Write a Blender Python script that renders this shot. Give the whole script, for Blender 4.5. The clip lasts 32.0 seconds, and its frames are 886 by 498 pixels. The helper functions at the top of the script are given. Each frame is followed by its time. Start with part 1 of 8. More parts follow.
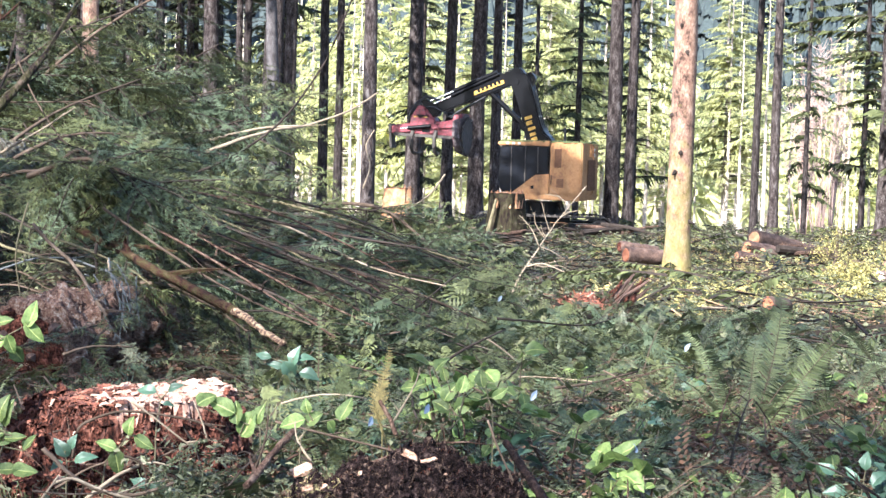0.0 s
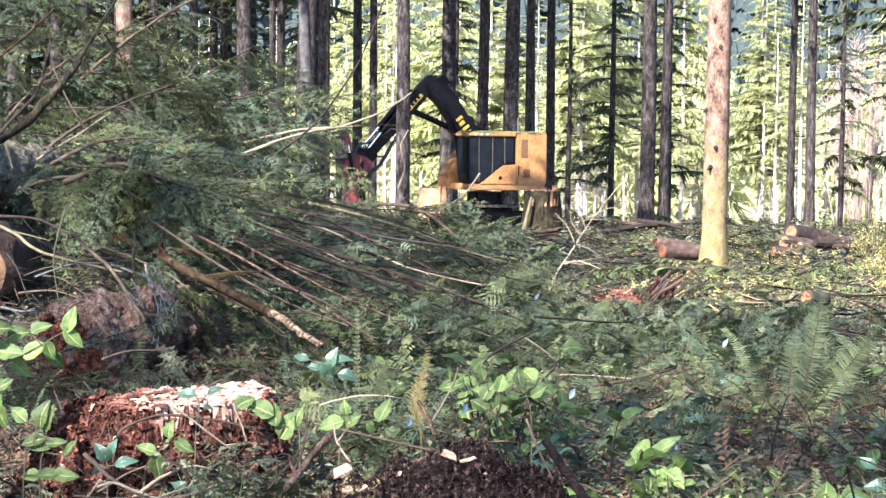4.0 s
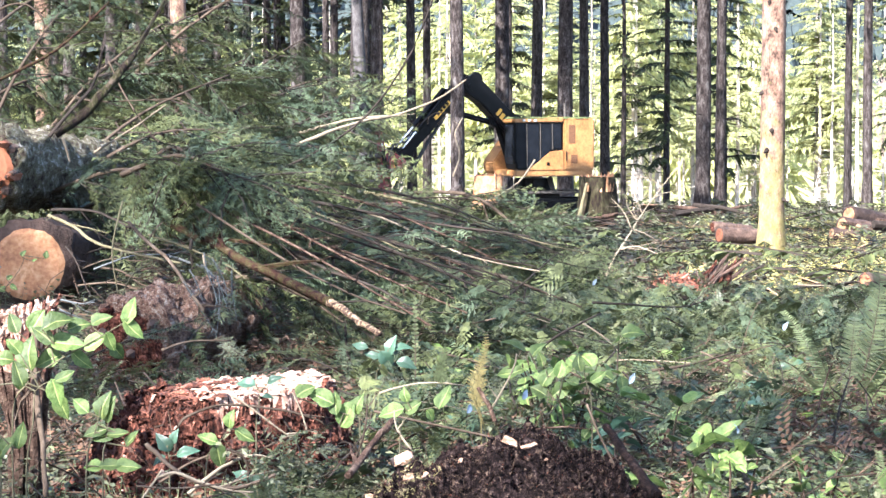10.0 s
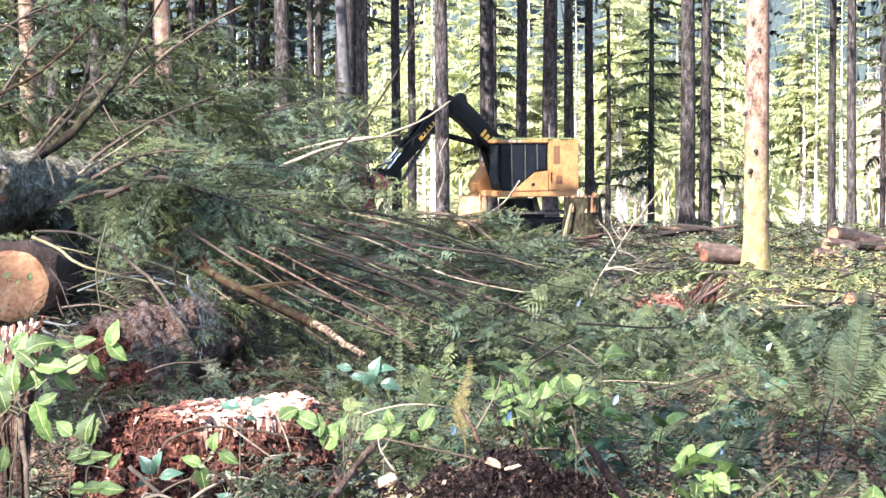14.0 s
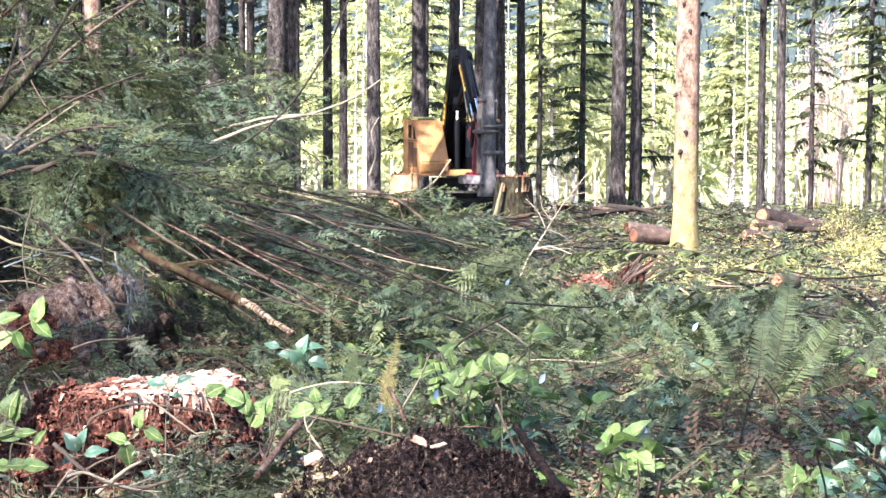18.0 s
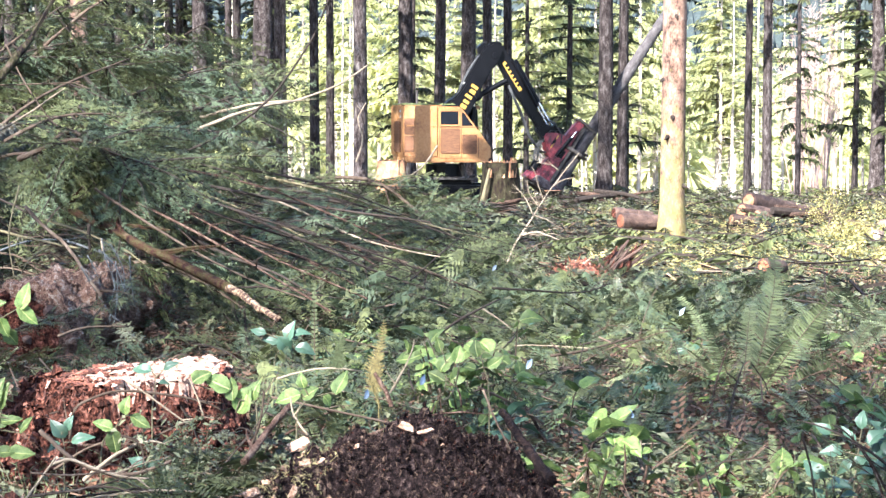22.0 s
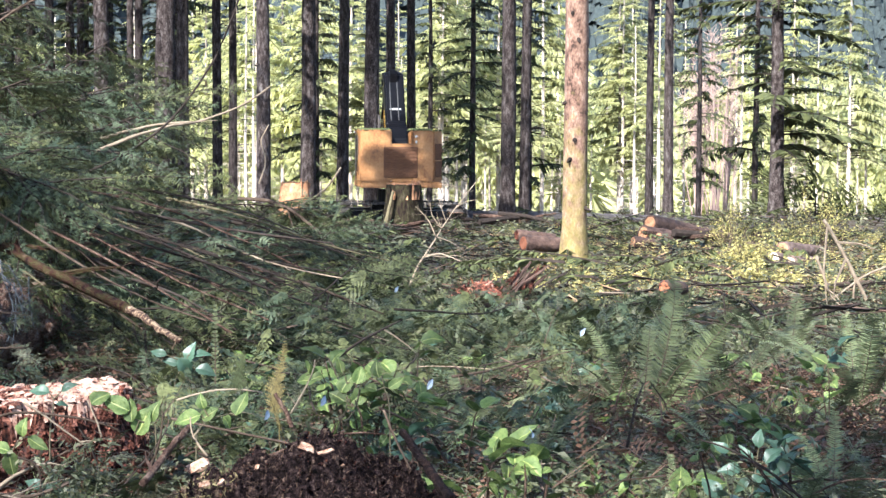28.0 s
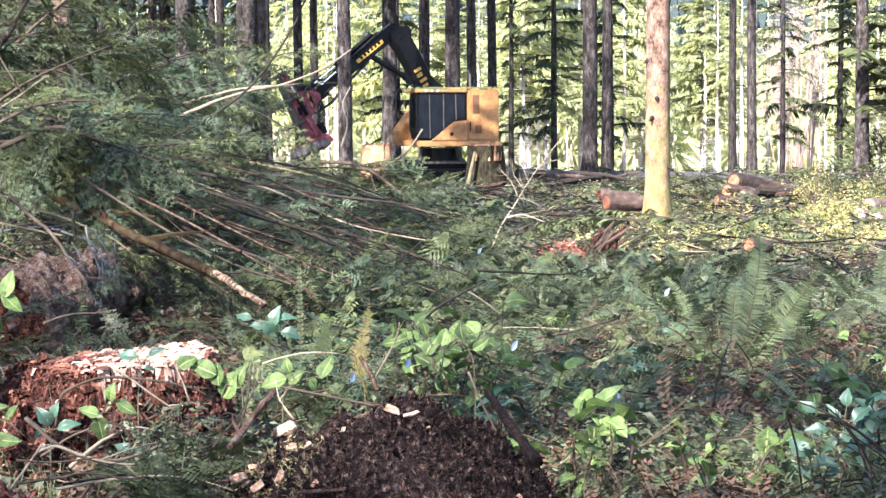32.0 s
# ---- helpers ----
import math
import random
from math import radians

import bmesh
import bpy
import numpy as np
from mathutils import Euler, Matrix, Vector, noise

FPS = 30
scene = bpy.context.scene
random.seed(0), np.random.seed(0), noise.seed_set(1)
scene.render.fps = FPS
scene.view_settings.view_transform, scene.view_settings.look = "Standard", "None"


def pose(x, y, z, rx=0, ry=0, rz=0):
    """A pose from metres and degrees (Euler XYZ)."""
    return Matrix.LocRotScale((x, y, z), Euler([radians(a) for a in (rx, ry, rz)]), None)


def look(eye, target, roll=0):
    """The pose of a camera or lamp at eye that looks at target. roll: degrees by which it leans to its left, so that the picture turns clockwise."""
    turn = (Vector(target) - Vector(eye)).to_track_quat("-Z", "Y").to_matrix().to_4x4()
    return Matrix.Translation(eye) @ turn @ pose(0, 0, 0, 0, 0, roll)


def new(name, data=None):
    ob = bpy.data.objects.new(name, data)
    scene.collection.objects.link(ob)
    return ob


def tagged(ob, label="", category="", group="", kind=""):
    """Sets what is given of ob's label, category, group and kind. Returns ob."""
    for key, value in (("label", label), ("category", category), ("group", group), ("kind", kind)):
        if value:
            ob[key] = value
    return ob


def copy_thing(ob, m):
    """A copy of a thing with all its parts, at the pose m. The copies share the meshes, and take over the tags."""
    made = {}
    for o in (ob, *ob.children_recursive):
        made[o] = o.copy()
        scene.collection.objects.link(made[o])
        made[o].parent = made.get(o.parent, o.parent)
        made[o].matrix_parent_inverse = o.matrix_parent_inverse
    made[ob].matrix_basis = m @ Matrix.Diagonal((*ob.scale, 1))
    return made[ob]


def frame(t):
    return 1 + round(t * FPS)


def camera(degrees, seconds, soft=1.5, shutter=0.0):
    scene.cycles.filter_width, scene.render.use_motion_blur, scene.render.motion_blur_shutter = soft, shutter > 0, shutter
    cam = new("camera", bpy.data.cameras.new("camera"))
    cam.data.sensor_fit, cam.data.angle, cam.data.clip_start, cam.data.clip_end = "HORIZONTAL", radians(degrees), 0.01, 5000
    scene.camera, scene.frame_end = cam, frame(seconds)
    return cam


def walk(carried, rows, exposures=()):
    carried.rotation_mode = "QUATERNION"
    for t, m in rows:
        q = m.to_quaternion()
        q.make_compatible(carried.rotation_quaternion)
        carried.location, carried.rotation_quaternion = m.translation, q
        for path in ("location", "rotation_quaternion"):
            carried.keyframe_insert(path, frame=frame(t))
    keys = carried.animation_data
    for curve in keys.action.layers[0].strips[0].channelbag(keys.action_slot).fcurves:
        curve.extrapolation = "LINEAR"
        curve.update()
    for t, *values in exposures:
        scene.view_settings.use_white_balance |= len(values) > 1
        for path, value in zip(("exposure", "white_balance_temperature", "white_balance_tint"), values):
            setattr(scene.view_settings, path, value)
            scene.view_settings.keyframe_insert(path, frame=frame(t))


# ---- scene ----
cam = camera(25.99, 32.0, 1.5)
PATH = [
    (0, -0, 0, 1.5, 86.909, -1.704, 0.092),
    (0.5, -0.0018, 0.0025, 1.5012, 86.887, -1.654, 0.165),
    (1, 0.0015, 0.0043, 1.5004, 86.955, -1.092, 0.238),
    (1.5, 0.0005, 0.0054, 1.5009, 86.942, -0.844, 0.398),
    (2, 0.0006, 0.0048, 1.5002, 86.851, -0.868, 0.504),
    (2.5, 0.002, -0.0001, 1.5, 86.783, -0.838, 0.678),
    (4.5, -0.0003, -0.0028, 1.5022, 86.972, -0.445, 1.441),
    (5, 0.0004, 0.0009, 1.5, 87.139, 0.297, 1.991),
    (5.5, -0.0009, -0.0035, 1.5025, 87.157, 0.232, 2.433),
    (6, 0.004, -0.0011, 1.5097, 86.935, 0.335, 2.875),
    (6.5, 0.0028, 0.0027, 1.5072, 86.666, 0.672, 2.957),
    (7, 0.0018, 0.0007, 1.5054, 86.539, 0.952, 3.11),
    (7.5, 0.0007, 0.0022, 1.5046, 86.753, 0.786, 3.299),
    (8, -0.0001, 0.001, 1.5029, 86.884, 0.677, 3.126),
    (8.5, -0.0023, 0.0035, 1.5011, 86.827, 0.439, 3.037),
    (9, -0.0028, 0.0031, 1.4995, 86.78, 0.278, 2.95),
    (9.5, -0.0042, 0.004, 1.499, 86.678, 0.15, 2.871),
    (10, -0.0048, 0.0062, 1.4978, 86.489, 0.162, 2.735),
    (10.5, -0.0023, 0.0032, 1.4979, 86.449, 0.281, 2.594),
    (11, -0.0033, 0.0035, 1.4987, 86.508, 0.236, 2.639),
    (11.5, -0.0021, 0.0012, 1.4991, 86.547, 0.285, 2.621),
    (12, -0.0012, -0.0006, 1.4999, 86.645, 0.272, 2.555),
    (12.5, -0.0009, 0.0016, 1.4994, 86.694, 0.335, 2.499),
    (13, 0.0004, 0.0042, 1.4992, 86.695, 0.365, 2.431),
    (13.5, -0.0008, 0.0028, 1.4994, 86.703, 0.273, 2.398),
    (14, -0.0004, 0.0016, 1.5008, 87.105, 0.226, 2.287),
    (14.5, 0.0015, 0.0016, 1.5012, 87.431, 0.141, 2.021),
    (16.5, 0.003, 0.0021, 1.5004, 86.612, -0.144, 1.595),
    (17, 0.0083, -0.0052, 1.4998, 86.673, -0.265, 1.002),
    (17.5, 0.0077, 0, 1.4991, 86.603, -0.345, 0.395),
    (18, 0.0087, -0.0036, 1.5003, 86.469, -0.265, 0.252),
    (18.5, 0.0097, -0.0002, 1.4997, 86.26, -0.187, 0.217),
    (19, 0.0095, -0.0031, 1.4993, 86.142, -0.152, 0.19),
    (19.5, 0.0086, -0.0059, 1.499, 86.106, -0.142, 0.227),
    (20, 0.01, -0.0051, 1.4995, 86.049, -0.073, 0.261),
    (20.5, 0.01, -0.0021, 1.4988, 86.024, -0.083, 0.217),
    (21, 0.0066, 0.0005, 1.4986, 85.998, -0.212, 0.137),
    (21.5, 0.0114, 0.0035, 1.4994, 86.091, -0.026, -0.065),
    (22, 0.0114, 0.0009, 1.4991, 86.054, -0.116, -0.136),
    (22.5, 0.0088, -0.0008, 1.4982, 85.925, -0.418, 0.043),
    (23, 0.0078, -0.0016, 1.4986, 86.004, -0.479, 0.117),
    (23.5, 0.0092, -0.0015, 1.4982, 86.114, -0.421, 0.011),
    (24, 0.0082, -0.0018, 1.4995, 86.161, -0.572, -0.057),
    (24.5, 0.0101, -0.0037, 1.5003, 86.189, -0.574, -0.073),
    (26.5, 0.0132, -0.0038, 1.4976, 85.927, -0.407, -1.174),
    (27, 0.0158, -0.0052, 1.4983, 86.428, 0.045, -2.114),
    (27.5, 0.0168, -0.0053, 1.498, 86.655, -0.003, -2.773),
    (28, 0.0189, -0.0061, 1.4946, 86.728, -0.307, -3.006),
    (28.5, 0.021, -0.0086, 1.4995, 86.958, 0.185, -2.95),
    (29, 0.019, -0.0078, 1.5008, 86.843, 0.604, -2.365),
    (29.5, 0.0175, -0.0027, 1.4991, 86.297, 0.556, -1.293),
    (30, 0.0171, -0.0006, 1.4984, 85.986, 0.758, -0.899),
    (30.5, 0.0171, -0.0039, 1.499, 85.815, 0.762, -0.803),
    (31, 0.0158, -0.0014, 1.4974, 85.723, 0.701, -0.659),
    (31.5, 0.0166, -0.0017, 1.4974, 85.683, 0.62, -0.667),
    (32, 0.0174, -0.0018, 1.4966, 85.565, 0.5, -0.588),
]
walk(cam, [(r[0], pose(*r[1:])) for r in PATH], exposures=[(0.0, 2.74, 5580, 13), (6.0, 2.70, 5580, 13), (7.0, 2.78, 5580, 13), (8.0, 3.12, 5580, 13), (9.5, 3.04, 5580, 13), (24.0, 3.04, 5580, 13), (27.0, 2.94, 5580, 13), (27.8, 2.36, 5580, 13), (29.0, 2.40, 5580, 13), (30.0, 2.53, 5580, 13), (31.0, 2.80, 5580, 13), (32.0, 2.80, 5580, 13)])

# ---- world and sun ----
SUN_DIR = Vector((-0.40, -0.68, 0.60)).normalized()      # towards the sun
world = bpy.data.worlds.new("sky")
scene.world = world
world.use_nodes = True
wn = world.node_tree.nodes
sky = wn.new("ShaderNodeTexSky")
sky.sky_type = "NISHITA"
sky.sun_disc = False
sky.sun_elevation = math.asin(SUN_DIR.z)
sky.sun_rotation = math.atan2(SUN_DIR.x, SUN_DIR.y)
world.node_tree.links.new(sky.outputs[0], wn["Background"].inputs[0])
wn["Background"].inputs[1].default_value = 0.11
sun = new("sun", bpy.data.lights.new("sun", "SUN"))
sun.data.energy, sun.data.angle, sun.data.color = 5.0, radians(0.53), (1.0, 0.93, 0.80)
sun.matrix_world = look((0, 0, 60), Vector((0, 0, 60)) - SUN_DIR)


# ---- materials ----
def material(name, stops, scale=(8, 8, 8), detail=6.0, rough=0.85, metal=0.0, bump=0.3, fine=6.0, leaf=0.0, vary=0.0, island=0.0, spec=0.3, coords="Object", dist=0.02):
    """Noise at two scales over a colour ramp, with bump; leaf: the light let through; vary/island: value spread by object or by island."""
    m = bpy.data.materials.new(name)
    m.use_nodes = True
    n, l = m.node_tree.nodes, m.node_tree.links
    b = n["Principled BSDF"]
    b.inputs["Roughness"].default_value, b.inputs["Metallic"].default_value = rough, metal
    b.inputs["Specular IOR Level"].default_value = spec
    tc, mp = n.new("ShaderNodeTexCoord"), n.new("ShaderNodeMapping")
    mp.inputs["Scale"].default_value = scale
    l.new(tc.outputs[coords], mp.inputs[0])
    a, c = n.new("ShaderNodeTexNoise"), n.new("ShaderNodeTexNoise")
    a.inputs["Scale"].default_value, a.inputs["Detail"].default_value = 1.0, detail
    c.inputs["Scale"].default_value, c.inputs["Detail"].default_value = fine, 4.0
    l.new(mp.outputs[0], a.inputs["Vector"])
    l.new(mp.outputs[0], c.inputs["Vector"])
    mix = n.new("ShaderNodeMath")
    mix.operation = "MULTIPLY_ADD"
    mix.inputs[1].default_value = 0.4
    l.new(c.outputs["Fac"], mix.inputs[0])
    half = n.new("ShaderNodeMath")
    half.operation = "MULTIPLY"
    half.inputs[1].default_value = 0.6
    l.new(a.outputs["Fac"], half.inputs[0])
    l.new(half.outputs[0], mix.inputs[2])
    r = n.new("ShaderNodeValToRGB")
    while len(r.color_ramp.elements) < len(stops):
        r.color_ramp.elements.new(0.5)
    for e, (p, col) in zip(r.color_ramp.elements, stops):
        e.position, e.color = p, (*col, 1)
    l.new(mix.outputs[0], r.inputs[0])
    out = r.outputs[0]
    for amount, node, sock in ((vary, "ShaderNodeObjectInfo", "Random"), (island, "ShaderNodeNewGeometry", "Random Per Island")):
        if amount:
            src, hsv, rng = n.new(node), n.new("ShaderNodeHueSaturation"), n.new("ShaderNodeMapRange")
            rng.inputs["To Min"].default_value, rng.inputs["To Max"].default_value = 1 - amount, 1 + amount
            l.new(src.outputs[sock], rng.inputs[0])
            l.new(rng.outputs[0], hsv.inputs["Value"])
            l.new(out, hsv.inputs["Color"])
            out = hsv.outputs[0]
    l.new(out, b.inputs["Base Color"])
    if bump:
        bp = n.new("ShaderNodeBump")
        bp.inputs["Strength"].default_value, bp.inputs["Distance"].default_value = bump, dist
        l.new(mix.outputs[0], bp.inputs["Height"])
        l.new(bp.outputs[0], b.inputs["Normal"])
    if leaf:
        t, ms = n.new("ShaderNodeBsdfTranslucent"), n.new("ShaderNodeMixShader")
        ms.inputs[0].default_value = leaf
        l.new(out, t.inputs[0])
        l.new(b.outputs[0], ms.inputs[1])
        l.new(t.outputs[0], ms.inputs[2])
        l.new(ms.outputs[0], n["Material Output"].inputs[0])
    return m


GROUND = material("forest_soil", [(0.25, (0.017, 0.010, 0.007)), (0.45, (0.046, 0.029, 0.018)), (0.6, (0.044, 0.046, 0.018)), (0.8, (0.090, 0.075, 0.040))], (1.3, 1.3, 1.3), 10, 0.95, 0, 0.9, 9, dist=0.08)
SOIL = material("dark_soil", [(0.36, (0.0022, 0.0015, 0.0016)), (0.48, (0.0070, 0.0045, 0.0045)), (0.58, (0.022, 0.0142, 0.0130)), (0.68, (0.095, 0.066, 0.056))], (60, 60, 60), 8, 0.95, 0, 1.0, 5, dist=0.03, island=0.8, spec=0.04)
SOIL_BROWN = material("brown_crumbs", [(0.36, (0.010, 0.0065, 0.005)), (0.5, (0.036, 0.023, 0.017)), (0.66, (0.11, 0.076, 0.056))], (60, 60, 60), 6, 0.95, 0, 0.8, 5, island=0.7, spec=0.06)
ROOT_MOSS = material("dry_moss", [(0.34, (0.050, 0.038, 0.017)), (0.52, (0.120, 0.098, 0.044)), (0.7, (0.22, 0.185, 0.095))], (30, 30, 30), 6, 0.95, 0, 0.6, 5, island=0.5)
BARK = material("fir_bark", [(0.36, (0.006, 0.0043, 0.0040)), (0.45, (0.0195, 0.0145, 0.0130)), (0.54, (0.038, 0.030, 0.0275)), (0.65, (0.082, 0.072, 0.066))], (9, 9, 3.4), 10, 0.95, 0, 1.0, 4, vary=0.3, dist=0.06, spec=0.1)
BARK_GREY = material("grey_fir_bark", [(0.32, (0.014, 0.012, 0.012)), (0.48, (0.042, 0.036, 0.035)), (0.62, (0.075, 0.067, 0.065)), (0.74, (0.16, 0.155, 0.15))], (8, 8, 4.0), 9, 0.95, 0, 0.9, 5, dist=0.04)


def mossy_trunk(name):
    """Pinkish fir bark, made lighter than fir_bark to carry sunshine, yellow-green with moss towards the foot."""
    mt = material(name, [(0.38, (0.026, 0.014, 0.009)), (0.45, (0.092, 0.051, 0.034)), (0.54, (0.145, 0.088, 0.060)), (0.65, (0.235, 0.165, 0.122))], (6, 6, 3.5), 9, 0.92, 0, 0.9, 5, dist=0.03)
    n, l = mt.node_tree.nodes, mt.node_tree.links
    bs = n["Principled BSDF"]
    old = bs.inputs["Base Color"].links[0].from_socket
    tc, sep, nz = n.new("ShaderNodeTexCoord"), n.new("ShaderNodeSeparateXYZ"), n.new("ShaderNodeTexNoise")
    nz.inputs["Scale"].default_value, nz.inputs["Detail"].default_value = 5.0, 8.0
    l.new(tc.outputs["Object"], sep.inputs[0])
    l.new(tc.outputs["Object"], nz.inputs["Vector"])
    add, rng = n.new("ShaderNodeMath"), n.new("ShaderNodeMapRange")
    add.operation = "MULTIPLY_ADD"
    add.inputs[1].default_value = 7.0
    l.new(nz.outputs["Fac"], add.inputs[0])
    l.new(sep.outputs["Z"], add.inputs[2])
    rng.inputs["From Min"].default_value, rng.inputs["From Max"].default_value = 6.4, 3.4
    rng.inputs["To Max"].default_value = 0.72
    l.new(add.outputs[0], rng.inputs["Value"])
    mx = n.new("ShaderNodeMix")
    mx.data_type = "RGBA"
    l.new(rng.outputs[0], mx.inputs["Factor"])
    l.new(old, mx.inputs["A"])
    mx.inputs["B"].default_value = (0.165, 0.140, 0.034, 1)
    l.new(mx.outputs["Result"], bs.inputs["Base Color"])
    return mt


# lit counterpart of BARK, with real moss at the foot
BARK_SUN = mossy_trunk("sun_lightened_bark")
# trunks beyond the stand: sunshine whitens this base colour
BARK_PALE = material("sun_whitened_bark", [(0.3, (0.184, 0.143, 0.108)), (0.55, (0.391, 0.33, 0.27)), (0.8, (0.575, 0.506, 0.432))], (5, 5, 1.0), 6, 0.9, 0, 0.5, 5, vary=0.25)
BARK_LOG = material("log_bark", [(0.3, (0.015, 0.012, 0.011)), (0.48, (0.05, 0.044, 0.04)), (0.62, (0.11, 0.10, 0.092)), (0.78, (0.21, 0.20, 0.18))], (8, 8, 8), 8, 0.95, 0, 1.0, 5, dist=0.04)
STICK = material("dead_stick", [(0.3, (0.024, 0.0165, 0.0115)), (0.55, (0.056, 0.040, 0.029)), (0.8, (0.110, 0.086, 0.066))], (14, 14, 14), 5, 0.9, 0, 0.5, 5, vary=0.45, spec=0.06)
STICK_PALE = material("bare_stick", [(0.3, (0.0896, 0.0644, 0.042)), (0.6, (0.1792, 0.14, 0.0952)), (0.8, (0.2352, 0.196, 0.1456))], (12, 12, 12), 5, 0.85, 0, 0.3, 5, vary=0.25)
STICK_DARK = material("dark_stick", [(0.3, (0.0105, 0.008, 0.0065)), (0.6, (0.030, 0.023, 0.019)), (0.8, (0.062, 0.051, 0.042))], (14, 14, 14), 5, 0.9, 0, 0.5, 5, vary=0.3, spec=0.06)
PEELED = material("half_peeled_wood", [(0.42, (0.018, 0.010, 0.008)), (0.49, (0.055, 0.032, 0.021)), (0.54, (0.15, 0.105, 0.066)), (0.66, (0.22, 0.165, 0.11))], (34, 34, 34), 8, 0.9, 0, 0.8, 3, spec=0.1)
STICK_BLACK = material("wet_dark_stick", [(0.38, (0.003, 0.002, 0.002)), (0.5, (0.0105, 0.0062, 0.0052)), (0.62, (0.030, 0.018, 0.014))], (60, 60, 60), 8, 0.9, 0, 1.0, 4, spec=0.06)
STICK_GREY = material("lichen_grey_twig", [(0.3, (0.040, 0.042, 0.042)), (0.6, (0.082, 0.085, 0.084)), (0.8, (0.15, 0.155, 0.15))], (20, 20, 20), 5, 0.9, 0, 0.5, 5, vary=0.3, spec=0.1)
STICK_GREEN = material("green_brown_stem", [(0.3, (0.035, 0.032, 0.016)), (0.6, (0.075, 0.062, 0.032)), (0.8, (0.12, 0.095, 0.055))], (20, 20, 20), 5, 0.7, 0, 0.3, 5)
STICK_OLIVE = material("olive_dead_stick", [(0.3, (0.045, 0.038, 0.020)), (0.55, (0.105, 0.088, 0.050)), (0.8, (0.19, 0.16, 0.105))], (20, 20, 20), 6, 0.9, 0, 0.5, 5, spec=0.1)
TWIG_PINK = material("pink_twigs", [(0.3, (0.16, 0.10, 0.08)), (0.7, (0.30, 0.22, 0.18))], (6, 6, 6), 4, 0.9, 0, 0.2, 4)
CUT = material("fresh_cut_wood", [(0.36, (0.145, 0.060, 0.026)), (0.5, (0.255, 0.120, 0.055)), (0.66, (0.37, 0.215, 0.115))], (7, 7, 7), 8, 0.8, 0, 0.35, 7, vary=0.12)
# mossy bark, its value lowered to hold the shade on the tall stump
STUMP_BARK = material("shade_darkened_mossy_bark", [(0.38, (0.004, 0.003, 0.0025)), (0.47, (0.016, 0.0105, 0.0080)), (0.55, (0.022, 0.021, 0.0085)), (0.66, (0.060, 0.043, 0.033))], (11, 11, 4), 9, 0.95, 0, 1.0, 6, dist=0.06, spec=0.08)
CUT_ORANGE = material("orange_cut_wood", [(0.3, (0.109, 0.0307, 0.0136)), (0.55, (0.198, 0.0709, 0.0325)), (0.8, (0.2476, 0.1276, 0.0757))], (7, 7, 7), 6, 0.85, 0, 0.4, 6, vary=0.15)
CUT_PALE = material("pale_cut_wood", [(0.36, (0.30, 0.20, 0.13)), (0.5, (0.46, 0.35, 0.25)), (0.66, (0.56, 0.46, 0.36))], (9, 9, 9), 7, 0.85, 0, 0.3, 6, vary=0.1)
LOG_RED = material("reddish_log_bark", [(0.3, (0.0147, 0.009, 0.0068)), (0.5, (0.0525, 0.0306, 0.0221)), (0.66, (0.0893, 0.0558, 0.0408)), (0.8, (0.1575, 0.1035, 0.0765))], (9, 9, 9), 8, 0.95, 0, 1.0, 5, vary=0.25, dist=0.03)
# LOG_RED at nearly twice the value, as the lit copy for logs in sun
LOG_SUNLIT = material("sun_lightened_log_bark", [(0.3, (0.03, 0.02, 0.016)), (0.5, (0.10, 0.066, 0.05)), (0.66, (0.17, 0.12, 0.095)), (0.8, (0.26, 0.20, 0.165))], (9, 9, 9), 8, 0.95, 0, 1.0, 5, vary=0.25, dist=0.03)
LOG_LICHEN = material("lichen_log_bark", [(0.38, (0.020, 0.013, 0.009)), (0.45, (0.085, 0.062, 0.047)), (0.52, (0.095, 0.092, 0.048)), (0.57, (0.175, 0.145, 0.118)), (0.65, (0.34, 0.32, 0.28))], (26, 26, 26), 10, 0.95, 0, 1.0, 5, dist=0.06, spec=0.1)
LOG_STREAKED = material("streaked_log_bark", [(0.38, (0.017, 0.009, 0.0065)), (0.46, (0.085, 0.040, 0.025)), (0.54, (0.15, 0.085, 0.055)), (0.64, (0.23, 0.195, 0.165))], (46, 9, 46), 9, 0.95, 0, 1.0, 4, dist=0.06)
STICK_RED = material("reddish_stick", [(0.36, (0.013, 0.007, 0.0055)), (0.5, (0.042, 0.025, 0.018)), (0.66, (0.105, 0.073, 0.054))], (30, 30, 30), 8, 0.9, 0, 0.9, 5, vary=0.25, spec=0.06)
LIMB_MOSSY = material("mossy_red_limb", [(0.38, (0.008, 0.0044, 0.0036)), (0.47, (0.034, 0.0145, 0.0105)), (0.55, (0.030, 0.029, 0.010)), (0.66, (0.072, 0.042, 0.031))], (24, 24, 24), 8, 0.9, 0, 1.0, 6, dist=0.03, spec=0.06)
ROT_DARK = material("dark_rotten_wood", [(0.36, (0.004, 0.0022, 0.002)), (0.47, (0.025, 0.009, 0.006)), (0.58, (0.080, 0.029, 0.019)), (0.72, (0.20, 0.085, 0.058))], (30, 30, 22), 8, 0.95, 0, 1.0, 4, island=0.6, dist=0.04, spec=0.06)
ROT = material("rotten_red_wood", [(0.3, (0.012, 0.0045, 0.0036)), (0.46, (0.062, 0.020, 0.012)), (0.6, (0.145, 0.055, 0.033)), (0.76, (0.29, 0.145, 0.098))], (26, 26, 26), 8, 0.95, 0, 1.0, 4, island=0.55, dist=0.03)
